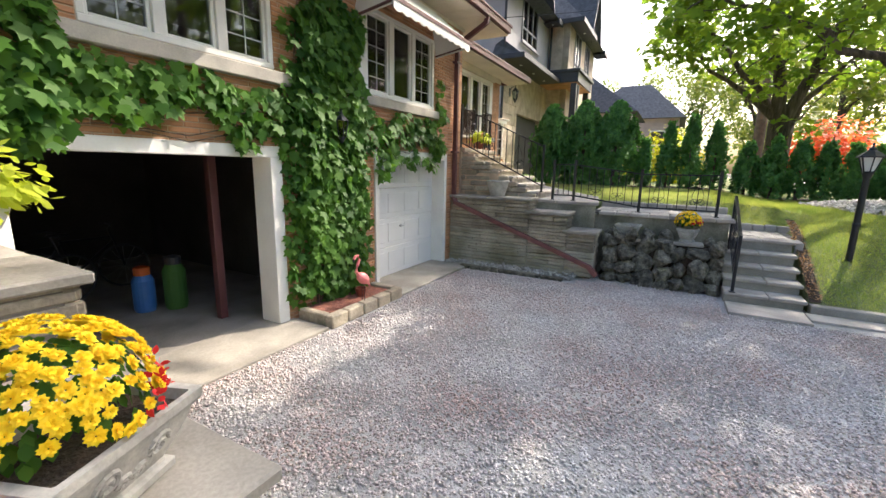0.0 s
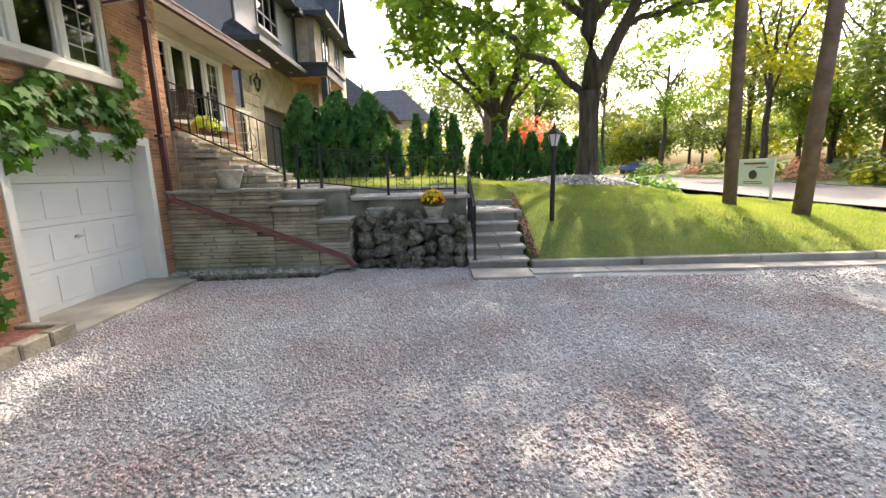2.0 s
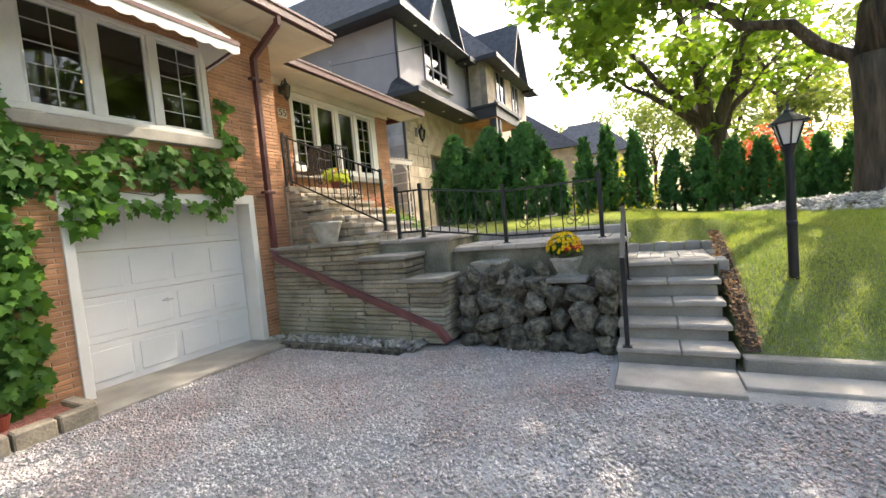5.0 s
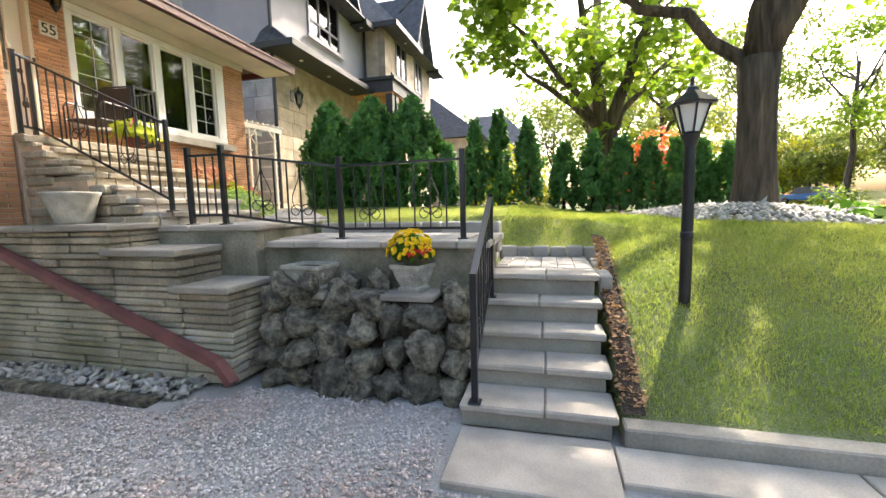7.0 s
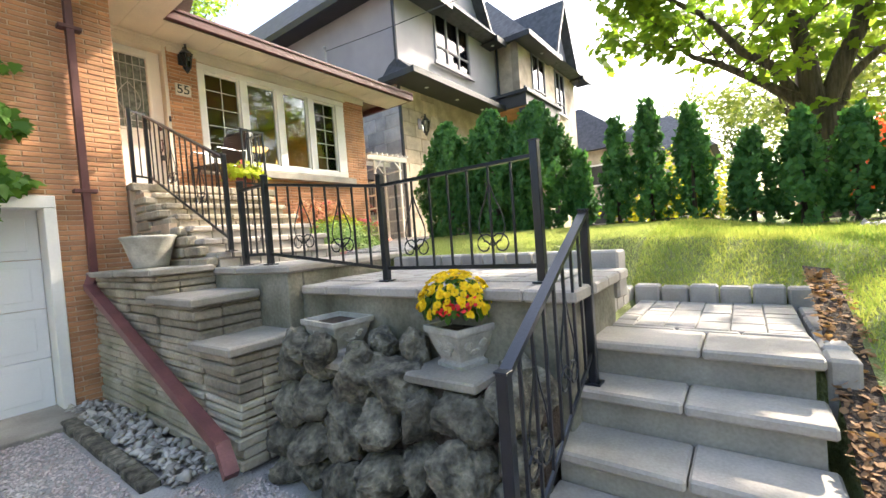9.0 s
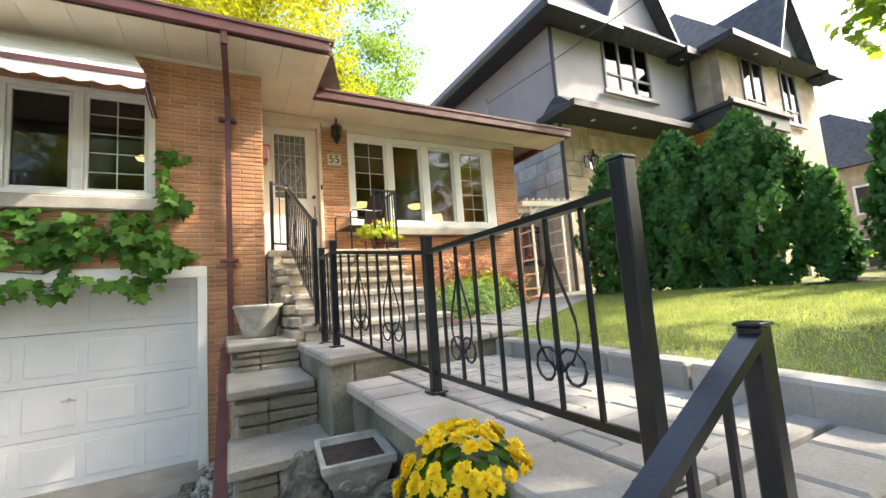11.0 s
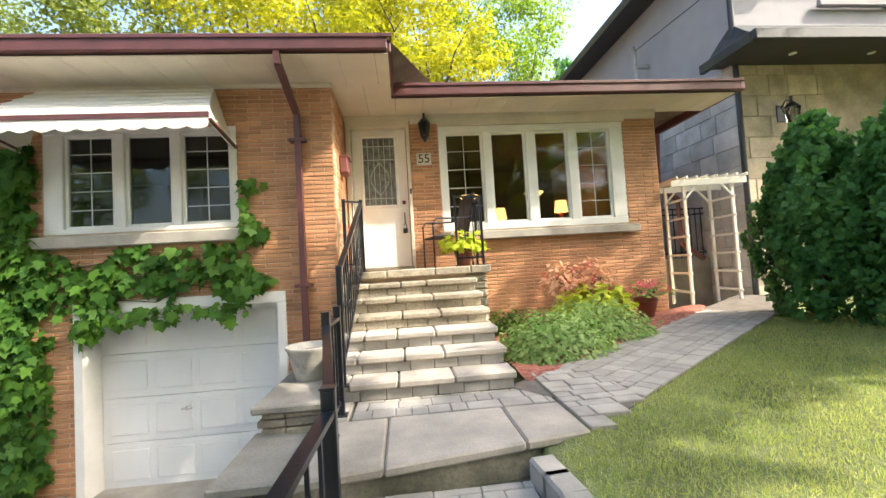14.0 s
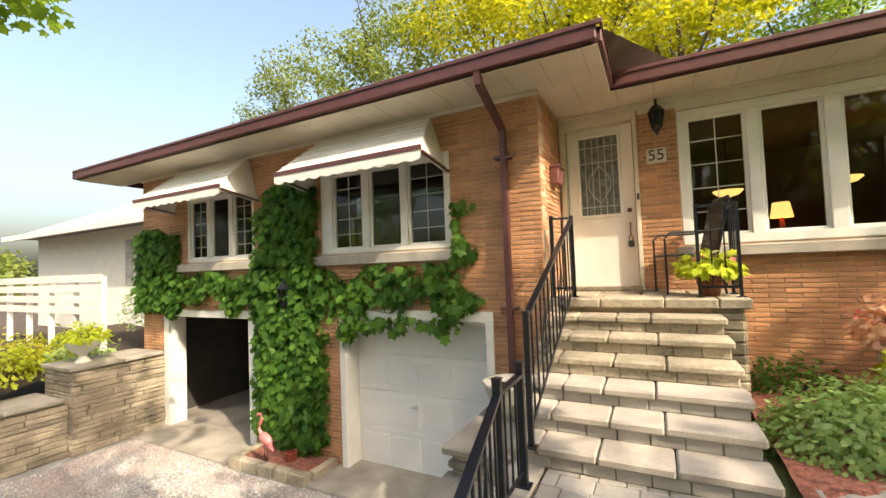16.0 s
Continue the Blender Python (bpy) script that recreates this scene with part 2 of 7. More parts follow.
def finish(bm, name, mat):
    bmesh.ops.recalc_face_normals(bm, faces=bm.faces)
    me = bpy.data.meshes.new(name)
    bm.to_mesh(me)
    bm.free()
    me.materials.append(mat)
    return me


def part(name, bm, mat, parent=None, label="", smooth=False, kind=""):
    me = finish(bm, name, mat) if isinstance(bm, bmesh.types.BMesh) else bm
    if smooth:
        me.polygons.foreach_set("use_smooth", [True] * len(me.polygons))
    ob = new(name, me)
    ob.parent = parent
    return tagged(ob, label, "", "", kind)


def solo(name, bm, mat, label="", category="", group="", kind="", smooth=False):
    ob = part(name, bm, mat, None, "", smooth)
    return tagged(ob, label, category, group, kind)


def box(bm, x0, x1, y0, y1, z0, z1, bev=0.0, m=None):
    r = bmesh.ops.create_cube(bm, size=1.0, matrix=Matrix.Translation(((x0 + x1) / 2, (y0 + y1) / 2, (z0 + z1) / 2)) @ Matrix.Diagonal((x1 - x0, y1 - y0, z1 - z0, 1)))
    vs = r["verts"]
    if bev:
        es = {e for v in vs for e in v.link_edges}
        q = bmesh.ops.bevel(bm, geom=list(es), offset=bev, segments=1, affect="EDGES")
        vs = [v for v in set(q["verts"]) | {v for v in vs if v.is_valid}]
    if m is not None:
        bmesh.ops.transform(bm, matrix=m, verts=[v for v in vs if v.is_valid])
    return vs


def boxes(*rows, bev=0.0, m=None):
    bm = bmesh.new()
    for r in rows:
        box(bm, *r, bev=bev, m=m)
    return bm


def rough(bm, amount, scale=5.0, seed=0):
    """Pushes the vertices about by a smooth noise, for hewn or worn surfaces."""
    off = Vector((seed * 3.1, seed * 7.7, seed * 1.3))
    for v in bm.verts:
        v.co += noise.noise_vector(v.co * scale + off) * amount
    return bm


def tube(bm, pts, r, sides=8, r1=None, cap=True):
    """A round bar along points, tapering from r to r1."""
    pts = [Vector(p) for p in pts]
    r1 = r if r1 is None else r1
    rings = []
    for i, p in enumerate(pts):
        d = (pts[min(i + 1, len(pts) - 1)] - pts[max(i - 1, 0)]).normalized()
        a = d.cross(Vector((0, 0, 1)))
        a = d.cross(Vector((1, 0, 0))) if a.length < 0.05 else a
        a.normalize()
        b = d.cross(a)
        rr = r + (r1 - r) * i / max(1, len(pts) - 1)
        rings.append([bm.verts.new(p + (a * math.cos(2 * math.pi * k / sides) + b * math.sin(2 * math.pi * k / sides)) * rr) for k in range(sides)])
    for u, w in zip(rings, rings[1:]):
        for k in range(sides):
            bm.faces.new((u[k], u[(k + 1) % sides], w[(k + 1) % sides], w[k]))
    if cap:
        bm.faces.new(rings[0][::-1])
        bm.faces.new(rings[-1])
    return bm


def bar(bm, a, b, w, h=None):
    """A square bar from a to b."""
    a, b = Vector(a), Vector(b)
    h = h or w
    d = b - a
    m = Matrix.Translation((a + b) / 2) @ d.to_track_quat("Z", "X").to_matrix().to_4x4() @ Matrix.Diagonal((w, h, d.length, 1))
    return bmesh.ops.create_cube(bm, size=1.0, matrix=m)["verts"]


def lathe(bm, profile, sides=20, at=(0, 0, 0)):
    """Turns a profile of (radius, z) round the upright axis."""
    rings = []
    for r, z in profile:
        rings.append([bm.verts.new((at[0] + r * math.cos(2 * math.pi * k / sides), at[1] + r * math.sin(2 * math.pi * k / sides), at[2] + z)) for k in range(sides)])
    for u, w in zip(rings, rings[1:]):
        for k in range(sides):
            bm.faces.new((u[k], u[(k + 1) % sides], w[(k + 1) % sides], w[k]))
    bm.faces.new(rings[0][::-1])
    bm.faces.new(rings[-1])
    return bm


def scroll(turns=1.2, r0=0.05, n=16):
    """A flat spiral, for wrought iron."""
    out = []
    for i in range(n):
        a = 2 * math.pi * turns * i / (n - 1)
        r = r0 * (1 - 0.75 * i / (n - 1))
        out.append((r * math.cos(a), r * math.sin(a)))
    return out


LEAF_LOBED = ((0, 0), (0.22, -0.12), (0.5, 0.05), (0.36, 0.28), (0.62, 0.62), (0.26, 0.62), (0, 1.05), (-0.26, 0.62), (-0.62, 0.62), (-0.36, 0.28), (-0.5, 0.05), (-0.22, -0.12))
LEAF_OVAL = ((0, 0), (0.3, 0.3), (0.28, 0.65), (0, 1), (-0.28, 0.65), (-0.3, 0.3))
LEAF_QUAD = ((0, 0), (0.42, 0.5), (0, 1), (-0.42, 0.5))
LEAF_BLADE = ((-0.5, 0), (0.5, 0), (0, 1))


def leaves(name, pos, nrm, size, outline, mat, up=None, fold=0.15, seed=1):
    """One mesh of many leaves: pos and nrm are arrays, size an array; each leaf is a fan round its outline, slightly folded."""
    rs = np.random.RandomState(seed)
    pos, nrm, size = np.asarray(pos, float), np.asarray(nrm, float), np.asarray(size, float)
    n = len(pos)
    nrm = nrm / np.maximum(1e-6, np.linalg.norm(nrm, axis=1))[:, None]
    d = rs.normal(size=(n, 3)) if up is None else np.asarray(up, float) + rs.normal(size=(n, 3)) * 0.35
    d = d - nrm * (d * nrm).sum(1)[:, None]
    d /= np.maximum(1e-6, np.linalg.norm(d, axis=1))[:, None]
    s = np.cross(nrm, d)
    o = np.array(outline)
    k = len(o)
    verts = pos[:, None, :] + size[:, None, None] * (s[:, None, :] * o[None, :, 0:1] + d[:, None, :] * o[None, :, 1:2] - nrm[:, None, :] * (np.abs(o[None, :, 0:1]) * fold + (o[None, :, 1:2] ** 2) * fold * 0.8))
    me = bpy.data.meshes.new(name)
    me.vertices.add(n * k)
    me.vertices.foreach_set("co", verts.reshape(-1).astype(np.float32))
    me.loops.add(n * k)
    me.loops.foreach_set("vertex_index", np.arange(n * k, dtype=np.int32))
    me.polygons.add(n)
    me.polygons.foreach_set("loop_start", np.arange(0, n * k, k, dtype=np.int32))
    me.polygons.foreach_set("loop_total", np.full(n, k, dtype=np.int32))
    me.update(calc_edges=True)
    me.materials.append(mat)
    return me


def pebbles(name, pos, size, mat, seed=1, flat=0.6):
    """One mesh of many small angular stones."""
    rs = np.random.RandomState(seed)
    base = np.array(((1, 0, 0), (-0.9, 0.2, 0.1), (0, 1, 0), (0.1, -1, -0.1), (0, 0, 1), (0, 0, -1)), float)
    tris = np.array(((0, 2, 4), (2, 1, 4), (1, 3, 4), (3, 0, 4), (2, 0, 5), (1, 2, 5), (3, 1, 5), (0, 3, 5)))
    n = len(pos)
    a = rs.uniform(0, 6.283, n)
    ca, sa = np.cos(a), np.sin(a)
    v = base[None] * rs.uniform(0.6, 1.35, (n, 6, 3))
    v[:, :, 2] *= flat
    tilt = rs.normal(size=(n, 1)) * 0.5
    v[:, :, 2] += v[:, :, 0] * tilt
    x, y = v[:, :, 0] * ca[:, None] - v[:, :, 1] * sa[:, None], v[:, :, 0] * sa[:, None] + v[:, :, 1] * ca[:, None]
    v = np.stack((x, y, v[:, :, 2]), -1) * np.asarray(size)[:, None, None] + np.asarray(pos)[:, None, :]
    idx = (tris[None] + 6 * np.arange(n)[:, None, None]).reshape(-1)
    me = bpy.data.meshes.new(name)
    me.vertices.add(n * 6)
    me.vertices.foreach_set("co", v.reshape(-1).astype(np.float32))
    me.loops.add(n * 24)
    me.loops.foreach_set("vertex_index", idx.astype(np.int32))
    me.polygons.add(n * 8)
    me.polygons.foreach_set("loop_start", np.arange(0, n * 24, 3, dtype=np.int32))
    me.polygons.foreach_set("loop_total", np.full(n * 8, 3, dtype=np.int32))
    me.update(calc_edges=True)
    me.materials.append(mat)
    return me


def smooth_step(a, b, v):
    t = np.clip((np.asarray(v, float) - a) / (b - a), 0, 1)
    return t * t * (3 - 2 * t)

# ---- ground ----
def lawn_height(x, y):
    x, y = np.asarray(x, float), np.asarray(y, float)
    t = np.clip((x + 0.6) / 4.1, 0, 1)
    fall = 1 - 0.62 * smooth_step(-8.5, -13.0, y)
    h = 0.09 + 1.20 * (1 - (1 - t) ** 2) * fall
    near = smooth_step(-6.6, -4.9, y) * smooth_step(0.9, 1.5, x)
    h = h * (1 - near) + np.maximum(h, 1.34 + 0.17 * smooth_step(1.5, 6, x)) * near
    h = np.where(y < -14.5, h + (0.42 - h) * smooth_step(-14.5, -16.0, y), h)
    far = smooth_step(12, 40, x)
    return h * (1 - far) + 0.9 * far


def grid_mesh(name, x0, x1, y0, y1, nx, ny, fn, mat):
    xs, ys = np.linspace(x0, x1, nx), np.linspace(y0, y1, ny)
    X, Y = np.meshgrid(xs, ys)
    Z = fn(X, Y)
    v = np.stack((X, Y, Z), -1).reshape(-1, 3)
    q = [(j * nx + i, j * nx + i + 1, (j + 1) * nx + i + 1, (j + 1) * nx + i) for j in range(ny - 1) for i in range(nx - 1)]
    me = bpy.data.meshes.new(name)
    me.from_pydata(v.tolist(), [], q)
    me.polygons.foreach_set("use_smooth", [True] * len(q))
    me.materials.append(mat)
    return me


ground = solo("ground", boxes((-1500, 1500, -1500, 1500, -1.0, -0.12)), M_SOIL, "dry bare earth reaching away under the plots", "ground", kind="structure")
driveway = tagged(new("driveway", grid_mesh("driveway", -8.6, 0.6, -30, 0.1, 60, 160, lambda x, y: 0.012 * np.sin(x * 1.7) * np.cos(y * 1.3) - 0.01, M_GRAVEL_BED)), "grey and rust crushed gravel driveway", "driveway", kind="structure")


def lawn_fn(x, y):
    h = lawn_height(x, y) + 0.012 * np.sin(x * 2.3 + y) * np.cos(y * 1.9)
    steps = (x < 2.02) & (y > -6.2) & (y < -5.05)
    away = np.hypot(np.maximum(np.maximum(0.7 - x, x - 2.05), 0), np.maximum(np.maximum(-6.2 - y, y + 5.1), 0))
    h = np.where(x > 0.9, np.minimum(h, 0.90 + 0.5 * away), h)
    flight = (x < 0.7) & (y > -6.12)
    terr = (x < 1.55) & (y > -5.2)
    way = (x * 0.5736 - y * 0.8192 < 3.0) & (y > -3.2) & (x < 7.2)
    h = np.where(steps, np.minimum(h, 0.80), h)
    h = np.where(terr, np.minimum(h, 1.12), h)
    h = np.where(flight, -0.2, h)
    h = np.where(way & ~flight, np.minimum(h, 1.345), h)
    along, off = (x - 1.66) * 0.819 + (y + 2.24) * 0.5736, x * 0.5736 - y * 0.8192 - 3.267
    beside = (off >= -0.3) & (off < 1.2) & (along > -0.25) & (x < 7.2)
    return np.where(beside, np.maximum(h, 1.388 + 0.028 * along - 0.12 * np.maximum(off, 0)), h)


lawn = thing("lawn", "mown green lawn with straw-coloured patches sloping to the drive", "lawn", kind="structure")
part("lawn_soil", grid_mesh("lawn_soil", -0.52, 9.0, -15.2, 2.6, 120, 200, lawn_fn, M_LAWN), None, lawn)
part("lawn_soil", grid_mesh("lawn_soil", 9.0, 130, -15.2, 1.5, 60, 20, lawn_fn, M_LAWN), None, lawn)
flower_bed = solo("flower_bed", grid_mesh("flower_bed", 1.80, 5.5, -1.7, 1.12, 60, 50, lambda x, y: np.where(y > 0.70 * x - 2.9, 1.425 + 0.04 * (x - 1.8) + 0.03 * np.sin(5 * x) * np.cos(6 * y), 1.33), M_MULCH), None, "flower bed covered with red bark mulch", "flower bed", kind="structure")

# kerb and slabs by the drive
kerb = thing("kerb", "weathered concrete kerb holding the lawn edge", "kerb", kind="structure")
y = -6.12
while y > -15:
    l = 1.9 + RNG.uniform(-0.2, 0.3)
    part("kerb_stone", rough(boxes((-0.66, -0.5, y - l + 0.012, y, -0.1, 0.15 + RNG.uniform(-0.01, 0.01)), bev=0.012), 0.006, 3, int(-y)), M_CONC, kerb)
    y -= l
apron = thing("paving_strip", "smooth grey concrete slabs at the foot of the steps", "paving", kind="structure")
y = -5.08
for l in (0.98, 1.25, 1.3, 1.3, 1.3, 1.3):
    x0 = -1.22 if y > -6 else -1.02
    part("slab", boxes((x0, -0.665 if y < -6 else -0.62, y - l + 0.012, y, -0.08, 0.03), bev=0.008), M_TREAD, apron)
    y -= l

road = solo("road", grid_mesh("road", -60, 140, -23.5, -16.2, 60, 4, lambda x, y: 0 * x + 0.47 + 0.43 * smooth_step(0, 30, x), M_ROADM), None, "pale worn asphalt street between the lawns", "road", kind="structure")
verge = solo("far_verge", grid_mesh("far_verge", -60, 140, -48, -23.4, 60, 8, lambda x, y: 0.5 + 0.43 * smooth_step(0, 30, x) + 1.2 * smooth_step(-23.5, -40, y), M_LAWN), None, "sunny grass verge across the street", "verge", kind="structure")

# ---- lower steps, terrace, upper landing ----
def slab_row(parent, x0, x1, y0, y1, z0, z1, cuts, mat, name="tread", bev=0.012, seed=1, axis="y"):
    """A row of stone slabs side by side, cut across at the given fractions."""
    rr = random.Random(seed)
    edges = [0.0, *cuts, 1.0]
    for a, b in zip(edges, edges[1:]):
        g = 0.004
        if axis == "y":
            r = (x0 + rr.uniform(-0.008, 0.008), x1, y0 + (y1 - y0) * a + g, y0 + (y1 - y0) * b - g, z0, z1 + rr.uniform(-0.003, 0.003))
        else:
            r = (x0 + (x1 - x0) * a + g, x0 + (x1 - x0) * b - g, y0 + rr.uniform(-0.008, 0.008), y1, z0, z1 + rr.uniform(-0.003, 0.003))
        part(name, boxes(r, bev=bev), mat, parent)


STEP_X, STEP_Z = (-0.60, -0.26, 0.065, 0.36, 0.62), (0.17, 0.335, 0.50, 0.69, 0.885)
garden_steps = thing("garden_steps", "five grey concrete steps with pale slab treads up from the gravel", "steps", kind="structure")
for k in range(5):
    x, z = STEP_X[k], STEP_Z[k]
    xe = STEP_X[k + 1] + 0.04 if k < 4 else 1.0
    part("riser", boxes((x + 0.045, xe + 0.3, -6.06, -5.07, 0.0 if k == 0 else STEP_Z[k - 1] - 0.02, z - 0.052)), M_CONC, garden_steps)
    slab_row(garden_steps, x, xe, -6.10, -5.055, z - 0.055, z, (0.48 + RNG.uniform(-0.04, 0.04),), M_TREAD, seed=k)


def pavers(parent, x0, x1, y0, y1, z, seed, sx=0.2, clip=None, zfn=None):
    """Tumbled concrete pavers in three sizes, laid in courses, proud of their joints."""
    rr = random.Random(seed)
    y = y0
    count = 0
    while y < y1 - 0.03:
        h = min(rr.choice((0.11, 0.17, 0.17)), y1 - y)
        x = x0 + rr.uniform(-0.1, 0)
        while x < x1:
            w = rr.choice((0.12, 0.17, 0.23, 0.26))
            a, b = max(x, x0), min(x + w, x1)
            cx, cy = (a + b) / 2, y + h / 2
            if b - a > 0.03 and (clip is None or clip(cx, cy)):
                zz = zfn(cx, cy) if zfn else z
                part("paver", boxes((a + 0.002, b - 0.002, y + 0.002, y + h - 0.002, zz - 0.05, zz + rr.uniform(-0.002, 0.003)), bev=0.006), M_PAVER, parent)
                count += 1
            x += w
        y += h
    return count


terrace = thing("terrace", "small paved landing of grey tumbled pavers behind the iron railing", "terrace", kind="structure")
part("retaining_wall", rough(boxes((0.26, 0.5, -5.09, -2.2, 0.0, 1.17), (0.5, 1.22, -5.09, -4.9, 0.3, 1.17), bev=0.01), 0.004, 4), M_STAIN, terrace, "stained poured concrete wall")
part("fill", boxes((0.5, 1.5, -4.9, -2.2, 0.0, 1.175)), M_JOINT, terrace)
slab_row(terrace, 0.20, 0.50, -5.17, -2.95, 1.165, 1.232, (0.13, 0.3, 0.45, 0.6, 0.74, 0.86), M_TREAD, "cap_stone", seed=3)
slab_row(terrace, 0.505, 1.26, -5.17, -4.95, 1.165, 1.232, (0.35, 0.7), M_TREAD, "cap_stone", seed=4, axis="x")
lower_landing = thing("lower_landing", "square landing of grey pavers with a tumbled block edging", "landing", kind="structure")
part("fill", boxes((1.0, 1.95, -6.06, -5.0, 0.2, 0.84)), M_JOINT, lower_landing)
slab_row(lower_landing, 1.005, 1.06, -6.09, -5.1, 0.80, 0.884, (0.3, 0.62), M_PAVER, "paver", seed=6)
for k in range(7):
    part("edging_block", boxes((0.70 + k * 0.2, 0.89 + k * 0.2, -6.22, -6.105, 0.45, 0.868 + 0.008 * (k % 2)), bev=0.015), M_PAVER, lower_landing)
for k in range(6):
    part("edging_block", boxes((1.97, 2.1, -6.25 + k * 0.2, -6.06 + k * 0.2, 0.5, 1.0 + 0.012 * (k % 2)), bev=0.015), M_PAVER, lower_landing)
for k in range(4):
    part("edging_block", boxes((1.28 + k * 0.2, 1.47 + k * 0.2, -5.04, -4.90, 0.5, 1.0 + 0.012 * (k % 3)), bev=0.015), M_PAVER, lower_landing)

upper_landing = thing("upper_landing", "upper landing of grey pavers with wide slab nosings before the porch steps", "landing", kind="structure")
def slanted(bm, back, gap=0.0):
    """Pulls the front of a slab onto the slanting line of the landing's edge."""
    for v in bm.verts:
        if v.co.y < back:
            v.co.y += -2.98 + 0.16 * v.co.x + gap + 2.80
    return bm


part("retaining_wall", rough(slanted(boxes((0.12, 0.28, -2.80, -0.4, 0.2, 1.345), (0.284, 1.62, -2.80, -2.58, 0.9, 1.345), bev=0.01), -2.7, 0.05), 0.004, 4, 5), M_STAIN, upper_landing, "stained concrete base")
part("fill", boxes((0.28, 1.75, -2.58, -0.4, 0.3, 1.35)), M_JOINT, upper_landing)
for a, b in ((0.10, 0.62), (0.625, 1.44), (1.445, 1.87)):
    part("nosing_slab", rough(slanted(boxes((a, b, -2.80, -2.14, 1.34, 1.402), bev=0.015), -2.7), 0.006, 4, int(a * 10)), M_TREAD, upper_landing)
slab_row(upper_landing, 0.10, 0.34, -2.13, -1.0, 1.34, 1.402, (0.4, 0.75), M_TREAD, "nosing_slab", seed=8)
EDGE = [(1.50, -2.86), (1.53, -3.2), (1.50, -3.7), (1.42, -4.2), (1.36, -4.7), (1.30, -5.12)]
for (xa, ya), (xb, yb) in zip(EDGE, EDGE[1:]):
    for s in (0.0, 0.5):
        px, py = xa + (xb - xa) * (s + 0.25), ya + (yb - ya) * (s + 0.25)
        part("edging_block", boxes((-0.075, 0.075, -0.118, 0.118, -0.25, 0.085), bev=0.015, m=pose(px, py, 1.27, 0, 0, math.degrees(math.atan2(yb - ya, xb - xa)) - 90)), M_PAVER, terrace)

garden_path = thing("garden_path", "curving path of grey tumbled pavers beside the lawn", "path", kind="structure", at=(1.66, -2.05, 0), rz=37.5)
garden_path.matrix_basis = pose(1.66, -2.24, 0.006, 0, -1.6, 35)
part("bedding", boxes((0.32, 7.0, -0.49, 0.49, 1.2, 1.389)), M_JOINT, garden_path)
def off_landing(x, y):
    wx, wy = 1.66 + 0.819 * x - 0.574 * y, -2.24 + 0.574 * x + 0.819 * y
    return wx > 2.42 or wy > -1.44 and wx > 1.9


pavers(garden_path, -0.5, 4.9, -0.48, 0.48, 1.40, 41, clip=off_landing)
pavers(upper_landing, 0.36, 1.86, -2.12, -1.72, 1.40, 42)
pavers(upper_landing, 1.875, 2.44, -2.66, -1.42, 1.402, 45, zfn=lambda x, y: 1.412 + 0.028 * ((x - 1.66) * 0.819 + (y + 2.24) * 0.574), clip=lambda x, y: abs((y + 2.24) * 0.819 - (x - 1.66) * 0.574) < 0.49)
part("fill", boxes((1.872, 2.4, -2.3, -1.42, 1.2, 1.39)), M_JOINT, upper_landing)
pavers(terrace, 0.52, 1.43, -4.94, -2.85, 1.235, 43)
pavers(lower_landing, 1.065, 1.96, -6.08, -5.1, 0.885, 44)

# ---- porch and its steps ----
porch_steps = thing("porch_steps", "seven-rise flight of sunlit stone steps to the front door", "steps", kind="structure")
RISE, RUN, PY0 = 0.149, 0.277, -1.76
for k in range(6):
    z, yy = 1.40 + RISE * (k + 1), PY0 + RUN * k
    xr = 1.68 - 0.008 * k
    cuts = (0.1 + 0.03 * (k % 3), 0.36 + 0.04 * (k % 2), 0.66 - 0.03 * (k % 3))
    slab_row(porch_steps, 0.14, xr, yy, yy + RUN + 0.05, z - 0.062, z, cuts, M_TREAD if k < 3 else M_STONE, "tread", seed=20 + k, axis="x", bev=0.014)
    n = 7
    for j in range(n):
        w = (xr - 0.2) / n
        part("riser_block", boxes((0.17 + j * w + 0.003, 0.17 + (j + 1) * w - 0.003, yy + 0.035, yy + 0.3, z - RISE, z - 0.064), bev=0.006), M_PAVER if k < 3 else M_STONE, porch_steps)
    part("core", boxes((0.16, xr - 0.03, yy + 0.06, -0.02, z - RISE - 0.01, z - 0.07)), M_JOINT, porch_steps)
porch = thing("porch", "raised porch floor with a tan stone slab edge", "porch", kind="structure")
part("core", boxes((0.02, 1.80, -0.02, 1.12, 1.2, 2.36)), M_MORTAR, porch)
slab_row(porch, 0.02, 1.87, -0.10, 0.28, 2.345, 2.44, (0.3, 0.62, 0.86), M_STONE, "edge_slab", seed=31, axis="x")
slab_row(porch, 0.02, 1.87, 0.285, 1.12, 2.36, 2.436, (0.25, 0.5, 0.75), M_STONE, "floor_slab", seed=33, axis="x")
zz = 1.38
k = 0
while zz < 2.32:
    h = RNG.uniform(0.07, 0.13)
    h = min(h, 2.342 - zz)
    c = RNG.uniform(0.3, 0.7)
    part("wall_stone", boxes((1.74, 1.82, -0.04, -0.04 + 1.15 * c, zz, zz + h - 0.008), bev=0.012), M_STONE, porch)
    part("wall_stone", boxes((1.74, 1.815, -0.03 + 1.15 * c, 1.11, zz, zz + h - 0.008), bev=0.012), M_STONE, porch)
    part("wall_stone", boxes((1.55, 1.80, -0.06, 0.1, zz, zz + h - 0.008), bev=0.012), M_STONE, porch)
    zz += h
